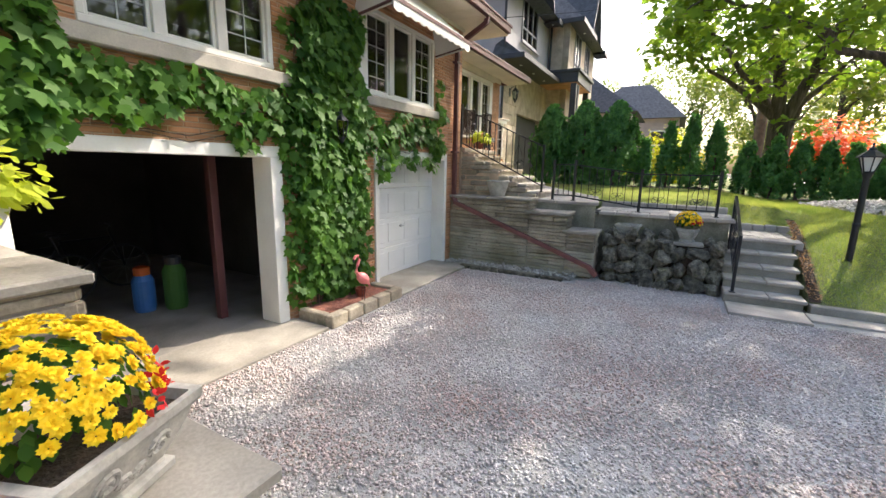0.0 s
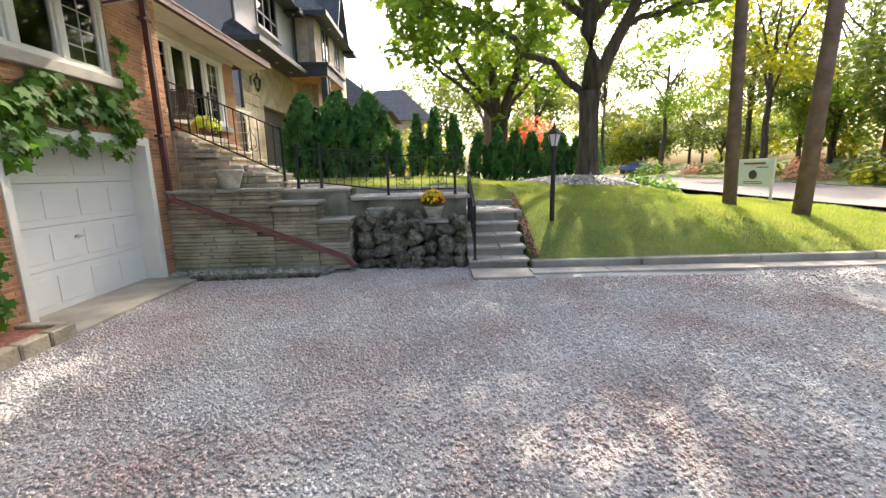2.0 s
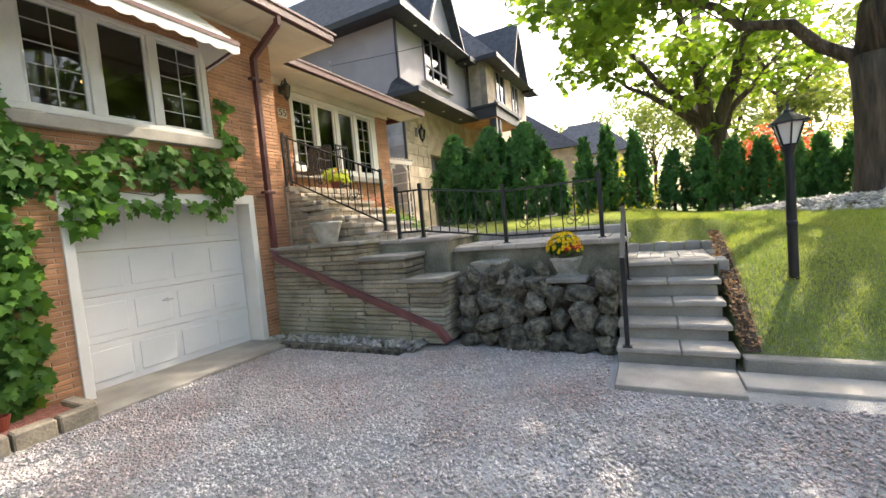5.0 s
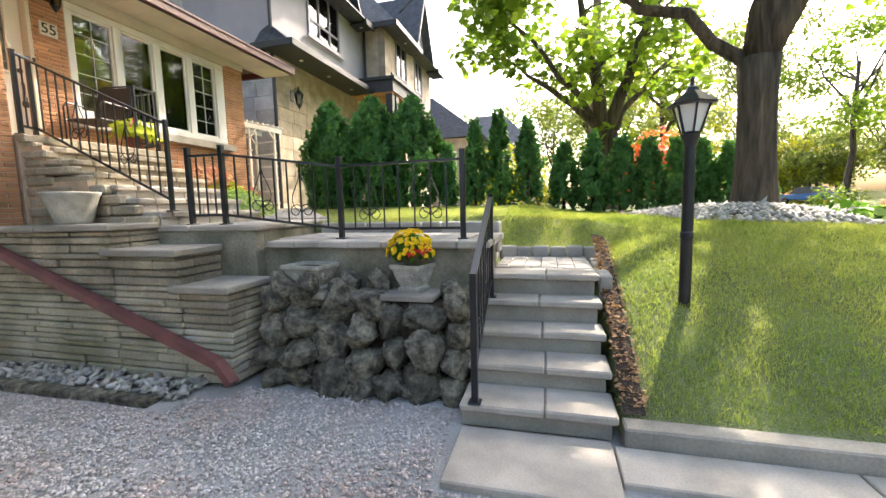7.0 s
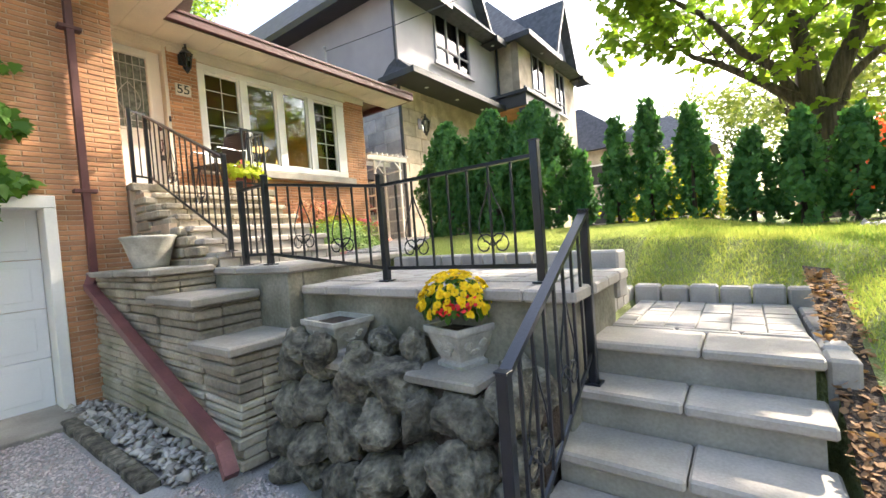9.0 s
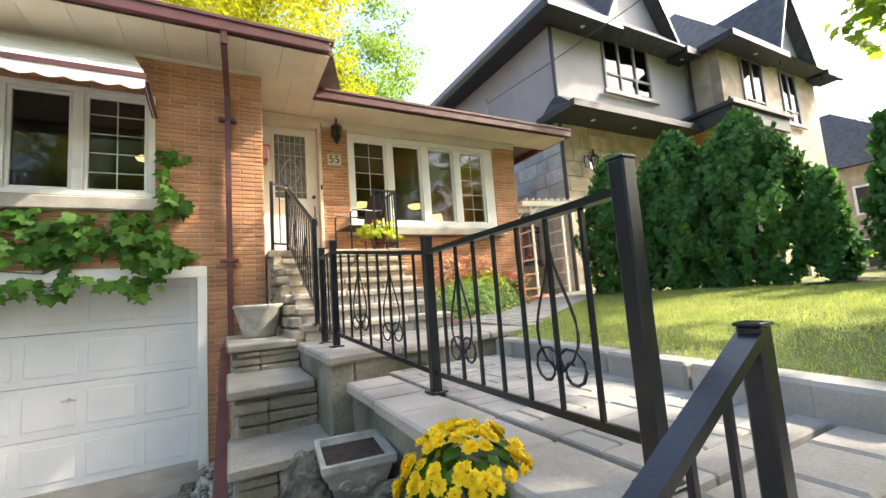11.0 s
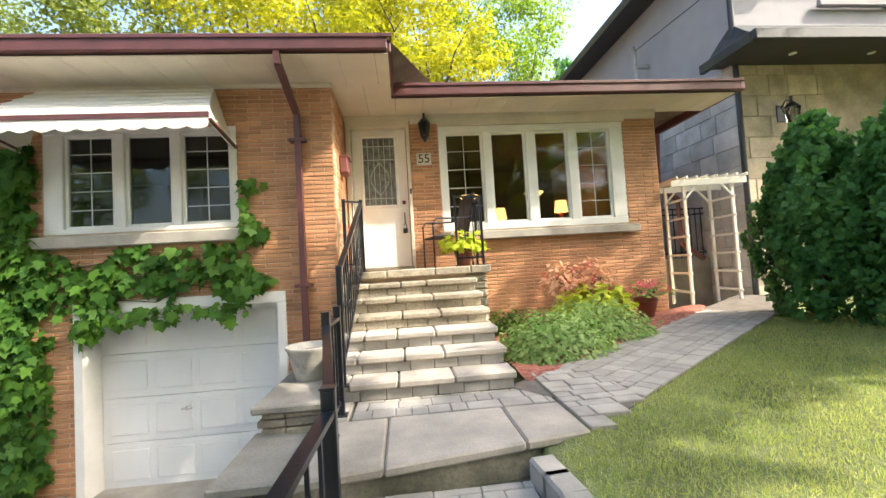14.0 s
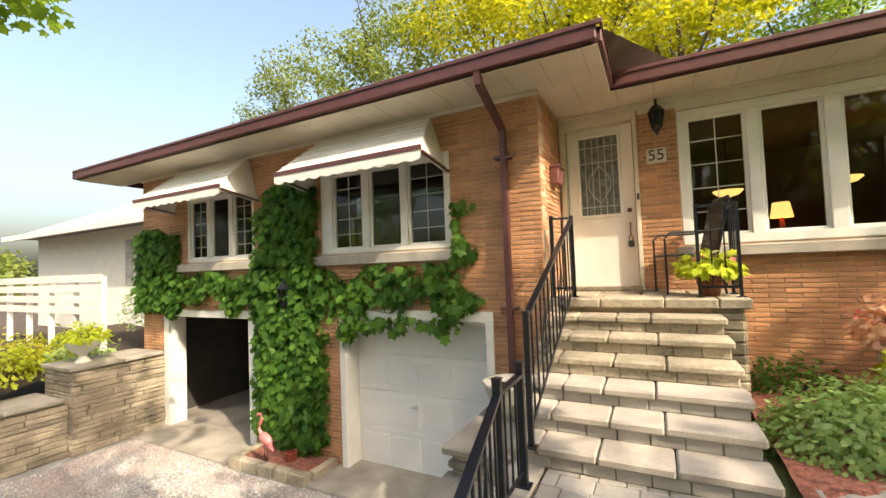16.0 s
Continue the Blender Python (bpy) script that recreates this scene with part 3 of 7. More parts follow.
# stacked stone that closes the flight towards the drive
stair_cheek = thing("stair_side_wall", "dry-stacked tan stone side of the porch steps", "wall", kind="structure")
part("core", boxes((0.07, 0.15, -1.7, 0.0, 1.3, 1.5), (0.07, 0.15, -0.9, 0.0, 1.5, 1.9), (0.07, 0.15, -0.3, 0.0, 1.9, 2.3)), M_MORTAR, stair_cheek)
zz = 1.42
while zz < 2.36:
    h = RNG.uniform(0.08, 0.13)
    ys = -1.72 + max(0, (zz + h - 1.53)) / RISE * RUN
    yy = ys
    while yy < -0.02:
        w = min(RNG.uniform(0.25, 0.6), -yy)
        if w > 0.08:
            part("stone", rough(boxes((0.06 + RNG.uniform(-0.02, 0.02), 0.18, yy, yy + w - 0.012, zz, min(zz + h, 2.40) - 0.012), bev=0.018), 0.008, 6, k), M_STONE, stair_cheek)
        yy += w
        k += 1
    zz += h

# ---- stepped stone retaining wall by the garage ----
garden_wall = thing("stepped_garden_wall", "stepped retaining wall of long ribbed limestone with flat cap stones", "wall", kind="structure")
BLOCKS = ((0.0, -1.75, 1.385, 1.44), (-1.75, -2.50, 1.155, 1.215), (-2.50, -3.02, 0.84, 0.90))
for ya, yb, zt, zc in BLOCKS:
    part("core", boxes((-0.33, 0.1, yb + 0.05, ya, 0.0, zt - 0.02)), M_JOINT, garden_wall)
zz, row = 0.03, 0
while zz < 1.36:
    h = RNG.uniform(0.052, 0.088)
    for ya, yb, zt, zc in BLOCKS:
        if zz >= zt - 0.02:
            continue
        top = min(zz + h, zt)
        yy = ya
        while yy > yb:
            w = min(RNG.uniform(0.4, 1.1), yy - yb)
            w = yy - yb if yy - w - yb < 0.15 else w
            dx = RNG.uniform(-0.018, 0.018)
            part("ribbed_stone", rough(boxes((-0.40 + dx, -0.2, yy - w + 0.004, yy - 0.004, zz, top - 0.007), bev=0.012), 0.008, 5, row), M_PALE if zz < 0.75 + 0.12 * yy or zz < 0.3 else M_STONE, garden_wall)
            yy -= w
        part("ribbed_stone", rough(boxes((-0.2, 0.12, yb + RNG.uniform(-0.01, 0.015), yb + 0.2, zz, top - 0.007), bev=0.012), 0.008, 5, row + 1), M_STONE, garden_wall)
    zz += h
    row += 1
for ya, yb, zt, zc in BLOCKS:
    n = 2 if ya == 0 else 1
    for j in range(n):
        a, b = ya + (yb - ya) * j / n, ya + (yb - ya) * (j + 1) / n
        bm = boxes((-0.45, {1.44: 0.098, 1.215: 0.098, 0.90: 0.125}[zc], b - (0.05 if j == n - 1 else 0) + 0.004, a - 0.004 + (0.08 if ya < 0 else 0), zt - 0.005, zc), bev=0.012)
        part("cap_stone", rough(bm, 0.01, 3, int(zc * 10) + j), M_CONC, garden_wall, "flat grey cap stone")

# ---- house ----
ZS = 4.80   # soffit underside
house = thing("house_wall_front", "orange brick bungalow front with two garage openings", "wall", kind="structure")
WALLT = 0.24
OPEN_G = (-7.25, -4.93, 0.0, 2.13)
OPEN_C = (-2.96, -0.70, 0.0, 2.17)
WIN_L = (-6.62, -4.80, 3.07, 4.27)
WIN_K = (-3.31, -1.15, 3.07, 4.30)
XL = -8.1


def wall_backing(x0, x1, z0, z1, holes):
    """Solid wall pieces left between rectangular holes."""
    xs = sorted({x0, x1, *(h[0] for h in holes), *(h[1] for h in holes)})
    rows = []
    for a, b in zip(xs, xs[1:]):
        c = (a + b) / 2
        cut = sorted((h[2], h[3]) for h in holes if h[0] < c < h[1])
        z = z0
        for h0, h1 in cut:
            if h0 > z:
                rows.append((a, b, z, h0))
            z = h1
        if z < z1:
            rows.append((a, b, z, z1))
    return rows


part("wall_core", boxes(*[(a, b, 0.008, WALLT, z0, z1) for a, b, z0, z1 in wall_backing(XL, 0.0, 0.0, ZS + 0.1, (OPEN_G, OPEN_C, WIN_L, WIN_K))]), M_MORTAR, house)
wing = thing("house_wall_wing", "orange brick wall with the front door and the picture window", "wall", kind="structure")
DOOR = (0.02, 0.98, 2.44, 4.72)
WIN_P = (1.43, 4.42, 2.98, 4.62)
part("wall_core", boxes(*[(a, b, 1.137, 1.15 + WALLT, z0, z1) for a, b, z0, z1 in wall_backing(0.0, 4.99, 0.6, ZS + 0.1, (DOOR, WIN_P))]), M_MORTAR, wing)
side = thing("house_wall_return", "orange brick return wall beside the porch", "wall", kind="structure")
part("wall_core", boxes((-0.22, -0.009, WALLT, 1.6, 0.0, ZS + 0.1)), M_MORTAR, side)
east = thing("house_wall_east", "plain brick side wall of the house", "wall", kind="structure")
part("wall_core", boxes((4.76, 4.985, 1.40, 9.0, 0.6, ZS + 0.1)), M_BRICK, east)
west = thing("house_wall_west", "plain brick end wall of the house", "wall", kind="structure")
part("wall_core", boxes((XL, XL + 0.22, WALLT, 9.0, 0.0, ZS + 0.1)), M_BRICK, west)
back = thing("house_wall_back", "plain brick back wall of the house", "wall", kind="structure")
part("wall_core", boxes((XL, 4.98, 9.0, 9.2, 0.0, ZS + 0.1)), M_BRICK, back)

BRICK_H, BRICK_L = 0.0545, 0.296


def brick_mesh(l, d=0.06, h=BRICK_H - 0.011):
    return finish(boxes((0, l - 0.011, 0, d, 0, h), bev=0.004), "brick", M_BRICK)


FULL, HALF = brick_mesh(BRICK_L), brick_mesh(BRICK_L / 2)


def lay_bricks(parent, length, z0, z1, holes, m, near=None, limit=300, seed=0, h=BRICK_H):
    """Running bond along local x, in front of y=0. Whole bricks of the stretch called near are objects; all others join one mesh."""
    rr = random.Random(seed)
    count, row = 0, 0
    z = z0
    verts, faces = [], []
    while z < z1 - 0.03:
        x = -BRICK_L / 2 if row % 2 else 0.0
        cz = z + h / 2
        while x < length:
            a, b = max(x, 0.0), min(x + BRICK_L, length)
            spans = [(a, b)]
            for h0, h1, g0, g1 in holes:
                if g0 - 0.02 < cz < g1 + 0.02:
                    spans = [s for p, q in spans for s in ((p, min(q, h0)), (max(p, h1), q)) if s[1] - s[0] > 0.03]
            for p, q in spans:
                out = rr.uniform(-0.003, 0.004)
                whole = abs(q - p - BRICK_L) < 1e-4
                if whole and near and near(p, cz) and count < limit:
                    ob = new("brick", FULL)
                    ob.parent = parent
                    ob.matrix_basis = m @ Matrix.Translation((p, -out, z))
                    count += 1
                else:
                    i = len(verts)
                    zt = min(z + h, z1 + 0.02) - 0.011
                    q2 = q - 0.011
                    e = 0.005
                    verts += [m @ Vector(c) for c in ((p, 0.06, z), (q2, 0.06, z), (q2, 0.06, zt), (p, 0.06, zt), (p, e - out, z), (q2, e - out, z), (q2, e - out, zt), (p, e - out, zt),
                                                      (p + e, -out, z + e), (q2 - e, -out, z + e), (q2 - e, -out, zt - e), (p + e, -out, zt - e))]
                    faces += [(i + 8, i + 9, i + 10, i + 11)]
                    for u in range(4):
                        w = (u + 1) % 4
                        faces += [(i + 4 + u, i + 4 + w, i + 8 + w, i + 8 + u), (i + u, i + w, i + 4 + w, i + 4 + u)]
            x += BRICK_L
        z += h
        row += 1
    me = bpy.data.meshes.new("brickwork")
    me.from_pydata([tuple(v) for v in verts], [], faces)
    me.materials.append(M_BRICK)
    ob = new("brickwork", me)
    ob.parent = parent
    return tagged(ob, kind="stuff")


# eaves: soffit, fascia gutter, roof
eaves = thing("eaves", "cream slatted soffit boards under the roof overhang", "soffit", kind="structure")
k = 0
x = -9.0
while x < 0.74:
    part("soffit_board", boxes((x, min(x + 0.395, 0.745), -0.71, 0.05, ZS, ZS + 0.012)), M_CREAM, eaves)
    x += 0.4
x = 0.0
while x < 5.85:
    y0 = 0.05 if x < 0.74 else 0.50
    part("soffit_board", boxes((x, min(x + 0.395, 5.9) if x > 0.5 or x + 0.395 < 0.745 else 0.745, y0, 1.2, ZS, ZS + 0.012)), M_CREAM, eaves)
    x += 0.4
part("soffit_board", boxes((0.745, 0.795, 0.50, 1.2, ZS, ZS + 0.0125)), M_CREAM, eaves)
part("soffit_trim", boxes((-8.1, 0.02, -0.045, -0.004, ZS - 0.05, ZS - 0.002), (0.01, 5.0, 1.08, 1.125, ZS - 0.05, ZS - 0.002), bev=0.006), M_CREAM, eaves)
for r in ((0.0, 1.0, 1.088, 1.124, 4.72, ZS - 0.052), (1.0, 1.42, 1.09, 1.12, 4.66, ZS - 0.052), (1.42, 4.45, 1.086, 1.122, 4.622, ZS - 0.052), (4.45, 4.985, 1.09, 1.12, 4.66, ZS - 0.052)):
    part("header_board", boxes(r, bev=0.004), M_CREAM, eaves)
roof = thing("roof", "low hipped roof of brown shingles", "roof", kind="structure")
bm = bmesh.new()
pts = [(-9.05, -0.72, 4.96), (0.76, -0.72, 4.96), (0.76, 0.49, 4.96), (5.95, 0.49, 4.96), (5.95, 9.8, 4.96), (-9.05, 9.8, 4.96), (-5.2, 4.5, 6.0), (1.0, 4.5, 6.0), (2.6, 4.8, 6.0)]
vs = [bm.verts.new(p) for p in pts]
for f in ((0, 1, 7, 6), (1, 2, 3, 8, 7), (3, 4, 8), (4, 5, 6, 7, 8), (5, 0, 6), (0, 5, 4, 3, 2, 1)):
    bm.faces.new([vs[i] for i in f])
part("shingle_deck", bm, M_BSHINGLE, roof)


def gutter(pts):
    bm = bmesh.new()
    for (xa, ya), (xb, yb) in zip(pts, pts[1:]):
        if abs(xb - xa) > abs(yb - ya):
            box(bm, xa - 0.06, xb + (0.06 if (xb, yb) != pts[-1] else 0), ya - 0.06, ya + 0.02, 4.83, 4.985, 0.012)
            box(bm, xa - 0.06, xb + 0.06, ya - 0.075, ya - 0.05, 4.955, 5.0, 0.006)
        else:
            box(bm, xa - 0.02, xa + 0.06, ya + 0.02, yb - 0.06, 4.83, 4.985, 0.012)
            box(bm, xa + 0.05, xa + 0.075, ya - 0.06, yb - 0.06, 4.955, 5.0, 0.006)
    return bm


gutters = thing("eaves_gutter", "dark brown painted metal eaves gutter", "gutter", kind="structure")
part("gutter_run", gutter([(-9.0, -0.71), (0.74, -0.71)]), M_BROWN, gutters)
part("gutter_run", gutter([(0.72, -0.71), (0.72, 0.50)]), M_BROWN, gutters)
part("gutter_run", gutter([(0.80, 0.50), (5.95, 0.50)]), M_BROWN, gutters)
part("gutter_run", boxes((5.94, 6.02, 0.44, 9.8, 4.83, 4.985), (-9.09, -9.01, -0.77, 9.8, 4.83, 4.985), bev=0.01), M_BROWN, gutters)

# ---- brickwork ----
lay_bricks(house, -XL, 0.0, ZS, [(h[0] - XL, h[1] - XL, h[2], h[3]) for h in (OPEN_G, OPEN_C, WIN_L, WIN_K)], pose(XL, 0, 0), lambda x, z: x > 6.5, 260, 1)
lay_bricks(wing, 4.99, 1.2, ZS, [DOOR, WIN_P], pose(0, 1.128, 0), lambda x, z: z < 3.0, 280, 2)
lay_bricks(side, 1.128, 1.2, ZS, [], pose(0.0, 0.004, 0, 0, 0, 90), None, 0, 3)

# ---- windows ----
def glazed(parent, x0, x1, y, z0, z1, cols=1, rows=1, bar_w=0.012):
    """One light: sash, pane, and a grille of thin bars where it has one."""
    s = 0.035
    sash = part("sash", boxes((x0, x0 + s, y - 0.03, y + 0.03, z0, z1), (x1 - s, x1, y - 0.03, y + 0.03, z0, z1), (x0 + s, x1 - s, y - 0.03, y + 0.03, z0, z0 + s), (x0 + s, x1 - s, y - 0.03, y + 0.03, z1 - s, z1), bev=0.004), M_WHITE, parent)
    pane = part("pane", boxes((x0 + s, x1 - s, y - 0.003, y + 0.003, z0 + s, z1 - s)), M_GLASS, sash)
    pane.visible_shadow = False
    for c in range(1, cols):
        x = x0 + (x1 - x0) * c / cols
        part("grille_bar", boxes((x - bar_w / 2, x + bar_w / 2, y - 0.012, y - 0.004, z0 + s, z1 - s)), M_GRILLE, sash)
    for r in range(1, rows):
        z = z0 + (z1 - z0) * r / rows
        part("grille_bar", boxes((x0 + s, x1 - s, y - 0.0115, y - 0.0045, z - bar_w / 2, z + bar_w / 2)), M_GRILLE, sash)


def window(name, label, x0, x1, z0, z1, y, lights, f=0.06):
    """A framed window: lights are (x0, x1, cols, rows); mullions fill what is between them."""
    w = thing(name, label, "window", kind="structure")
    part("window_frame", boxes((x0, x1, y - 0.04, y + 0.12, z1 - f, z1), (x0, x1, y - 0.04, y + 0.12, z0, z0 + f), bev=0.006), M_WHITE, w)
    edges = [x0] + [v for l in lights for v in l[:2]] + [x1]
    for a, b in zip(edges[::2], edges[1::2]):
        part("mullion", boxes((a, b, y - 0.035, y + 0.12, z0 + f, z1 - f), bev=0.006), M_WHITE, w)
    for a, b, c, r in lights:
        glazed(w, a, b, y + 0.03, z0 + f, z1 - f, c, r)
    return w


K_LIGHTS = ((-3.10, -2.55, 2, 5), (-2.43, -1.90, 1, 1), (-1.80, -1.225, 2, 5))
window("window_1", "white three-light kitchen window with grilles at the sides", WIN_K[0], WIN_K[1], WIN_K[2], WIN_K[3], 0.04, K_LIGHTS)
window("window_2", "white three-light window over the open garage", WIN_L[0], WIN_L[1], WIN_L[2], WIN_L[3], 0.04, ((-6.56, -6.06, 2, 5), (-5.96, -5.46, 1, 1), (-5.36, -4.86, 2, 5)))
window("window_3", "wide white picture window of four lights, grilles at the ends", WIN_P[0], WIN_P[1], WIN_P[2], WIN_P[3], 1.165, ((1.52, 2.12, 2, 5), (2.24, 2.81, 1, 1), (2.95, 3.50, 1, 1), (3.64, 4.20, 2, 5)), 0.10)
for i, (a, b, y0, z0, z1) in enumerate(((-3.48, -1.08, -0.09, 2.905, 3.045), (-6.88, -4.62, -0.09, 2.905, 3.045))):
    solo("window_sill", rough(boxes((a, b, y0, 0.10, z0, z1), bev=0.012), 0.004, 5, i), M_SILL, "rough concrete window sill with stains", "window sill", kind="structure")
solo("window_sill", rough(boxes((1.36, 4.56, 1.03, 1.24, 2.83, 2.955), bev=0.012), 0.004, 5, 7), M_SILL, "rough concrete sill under the picture window", "window sill", kind="structure")

# ---- front door ----
door = thing("door_1", "cream front door with leaded oval-patterned glass, shut", "door", kind="structure")
part("door_frame", boxes((0.02, 0.09, 1.09, 1.30, 2.44, 4.72), (0.93, 0.98, 1.09, 1.30, 2.44, 4.72), (0.09, 0.93, 1.09, 1.30, 4.62, 4.72), bev=0.006), M_CREAM, door)
part("door_panel", boxes((0.10, 0.92, 1.20, 1.25, 2.49, 3.42), (0.10, 0.24, 1.20, 1.25, 3.42, 4.61), (0.76, 0.92, 1.20, 1.25, 3.42, 4.61), (0.24, 0.76, 1.20, 1.25, 4.50, 4.61)), M_WHITE, door)
part("door_glass_frame", boxes((0.22, 0.26, 1.18, 1.26, 3.40, 4.53), (0.74, 0.78, 1.18, 1.26, 3.40, 4.53), (0.26, 0.74, 1.18, 1.26, 3.40, 3.44), (0.26, 0.74, 1.18, 1.26, 4.49, 4.53), bev=0.008), M_WHITE, door)
part("pane", boxes((0.26, 0.74, 1.222, 1.228, 3.44, 4.49)), M_TEXGLASS, door, "rippled textured glass")
bm = bmesh.new()
for x in (0.33, 0.42, 0.5, 0.58, 0.67):
    bar(bm, (x, 1.215, 3.44), (x, 1.215, 4.49), 0.010)
for z in (3.55, 4.15, 4.36):
    bar(bm, (0.26, 1.215, z), (0.74, 1.215, z), 0.010)
for sx in (-1, 1):
    tube(bm, [(0.5 + sx * 0.14 * math.sin(math.pi * i / 10), 1.212, 3.6 + 0.05 * i) for i in range(11)], 0.006, 5)
part("leaded_came", bm, M_GSTONE, door)
part("threshold", boxes((0.04, 0.96, 1.02, 1.30, 2.44, 2.49), bev=0.006), M_STONE, door)
part("door_handle", tube(bmesh.new(), [(0.85, 1.19, 3.30), (0.85, 1.15, 3.30), (0.85, 1.14, 3.24), (0.85, 1.15, 3.16), (0.85, 1.19, 3.16)], 0.011), M_BROWN, door, "bronze pull handle")
part("deadbolt", lathe(bmesh.new(), [(0.03, 0), (0.03, 0.02)], 14, (0, 0, 0)), M_BROWN, door).matrix_basis = pose(0.85, 1.20, 3.47, 90)
bm = boxes((0.815, 0.885, 1.14, 1.17, 2.99, 3.07), bev=0.01)
tube(bm, [(0.83, 1.155, 3.06), (0.83, 1.155, 3.12), (0.85, 1.155, 3.145), (0.87, 1.155, 3.12), (0.87, 1.155, 3.06)], 0.007)
solo("lock_box", bm, M_CHAR, "black key lock box hanging on the door handle", "lock box")

# ---- house number, lantern, mailbox ----
number = thing("house_number", "cream plaque with the number 55", "house number")
part("plaque", boxes((1.075, 1.30, 1.098, 1.118, 4.015, 4.205), bev=0.008), M_CREAM, number)


def lettering(name, text, size, m, mat, parent, depth=0.004):
    cu = bpy.data.curves.new(name, "FONT")
    cu.body, cu.size, cu.extrude, cu.align_x, cu.align_y = text, size, depth, "CENTER", "CENTER"
    tmp = bpy.data.objects.new(name, cu)
    scene.collection.objects.link(tmp)
    bpy.context.view_layer.update()
    me = bpy.data.meshes.new_from_object(tmp.evaluated_get(bpy.context.evaluated_depsgraph_get()))
    bpy.data.objects.remove(tmp)
    me.materials.clear()
    me.materials.append(mat)
    ob = new(name, me)
    ob.parent = parent
    ob.matrix_basis = m
    return ob


lettering("digits", "55", 0.19, pose(1.187, 1.094, 4.11, 90), M_BLACK, number)


def wall_lantern(m, h=0.36, label="black cast-iron wall lantern beside the door", frost=M_GLASS):
    """A carriage lantern on a bracket; its wall is at local y=0."""
    t = thing("wall_lantern", label, "lantern")
    t.matrix_basis = m
    k = h / 0.36
    bm = boxes((-0.05 * k, 0.05 * k, -0.02, 0.0, -0.05 * k, 0.14 * k), bev=0.008)
    tube(bm, [(0, -0.02, 0.10 * k), (0, -0.08 * k, 0.17 * k), (0, -0.14 * k, 0.13 * k)], 0.012)
    part("bracket", bm, M_BLACK, t)
    part("lamp_roof", lathe(bmesh.new(), [(0.085 * k, 0.06 * k), (0.05 * k, 0.10 * k), (0.018 * k, 0.13 * k), (0.012 * k, 0.17 * k), (0.02 * k, 0.185 * k)], 8, (0, -0.14 * k, 0)), M_BLACK, t)
    part("lamp_glass", lathe(bmesh.new(), [(0.045 * k, -0.12 * k), (0.072 * k, 0.058 * k)], 6, (0, -0.14 * k, 0)), frost, t)
    bm = bmesh.new()
    for a in range(6):
        c, s = math.cos(a * math.pi / 3), math.sin(a * math.pi / 3)
        bar(bm, (0.047 * k * c, -0.14 * k + 0.047 * k * s, -0.12 * k), (0.076 * k * c, -0.14 * k + 0.076 * k * s, 0.06 * k), 0.010)
    part("lamp_cage", bm, M_BLACK, t)
    part("finial", lathe(bmesh.new(), [(0.05 * k, -0.12 * k), (0.03 * k, -0.15 * k), (0.008 * k, -0.19 * k)], 8, (0, -0.14 * k, 0)), M_BLACK, t)
    return t


wall_lantern(pose(1.21, 1.118, 4.55), 0.42)
wall_lantern(pose(-3.92, -0.03, 2.52), 0.42, "black wall lantern half hidden in the ivy", M_GLASS)
mail = thing("mailbox", "brown metal mailbox on the brick return wall", "mailbox")
part("box", boxes((0.006, 0.11, 0.45, 0.75, 3.80, 4.02), bev=0.01), M_SPOUT, mail)
part("lid", boxes((0.006, 0.135, 0.44, 0.76, 4.0, 4.03), bev=0.008), M_SPOUT, mail)
solo("door_bell", boxes((0.945, 0.975, 1.075, 1.089, 3.58, 3.66), bev=0.004), M_CHAR, "small door bell button on the door frame", "door bell")

# ---- garage openings ----
def casing(name, label, o, w, top=0.10):
    t = thing(name, label, "trim", kind="structure")
    x0, x1, z0, z1 = o
    part("jamb_trim", boxes((x0 - w, x0, -0.03, 0.3, z0, z1), bev=0.006), M_WHITE, t)
    part("jamb_trim", boxes((x1, x1 + w, -0.03, 0.3, z0, z1), bev=0.006), M_WHITE, t)
    part("head_trim", boxes((x0 - w, x1 + w, -0.03, 0.3, z1, z1 + top), bev=0.006), M_WHITE, t)
    return t


casing("trim_1", "white painted casing round the closed garage", (-2.90, -0.74, 0, 2.14), 0.10, 0.13)
casing("trim_2", "white painted casing round the open garage", (-7.20, -4.95, 0, 2.08), 0.16, 0.13)
gdoor = thing("garage_door", "white steel sectional garage door with embossed panels, shut", "garage door", kind="structure")
for r in range(4):
    z0 = 0.03 + r * 0.53
    sec = part("section", boxes((-2.895, -0.745, 0.26, 0.30, z0, z0 + 0.525), bev=0.005), M_DOORW, gdoor)
    for c in range(4):
        x0 = -2.80 + c * 0.512
        part("embossed_panel", boxes((x0, x0 + 0.42, 0.252, 0.262, z0 + 0.09, z0 + 0.44), bev=0.004), M_DOORW, sec)
bm = tube(bmesh.new(), [(-1.92, 0.26, 0.915), (-1.92, 0.21, 0.915)], 0.02, 10)
bar(bm, (-1.98, 0.21, 0.915), (-1.86, 0.21, 0.915), 0.02)
part("turn_handle", bm, M_GSTONE, gdoor, "metal turn handle")
solo("concrete_apron", rough(boxes((-3.2, -0.45, -0.62, 0.30, -0.05, 0.035), bev=0.012), 0.004, 3), M_CONC, "worn concrete apron before the garage door", "apron", kind="structure")
solo("concrete_apron", rough(boxes((-7.4, -4.7, -0.62, 0.30, -0.05, 0.03), bev=0.012), 0.004, 3, 2), M_CONC, "worn concrete apron before the open garage", "apron", kind="structure")
garage_floor = solo("garage_floor", boxes((XL + 0.2, -0.24, 0.3, 8.99, -0.06, 0.02)), M_FLOOR, "dusty concrete garage floor", "floor", kind="structure")
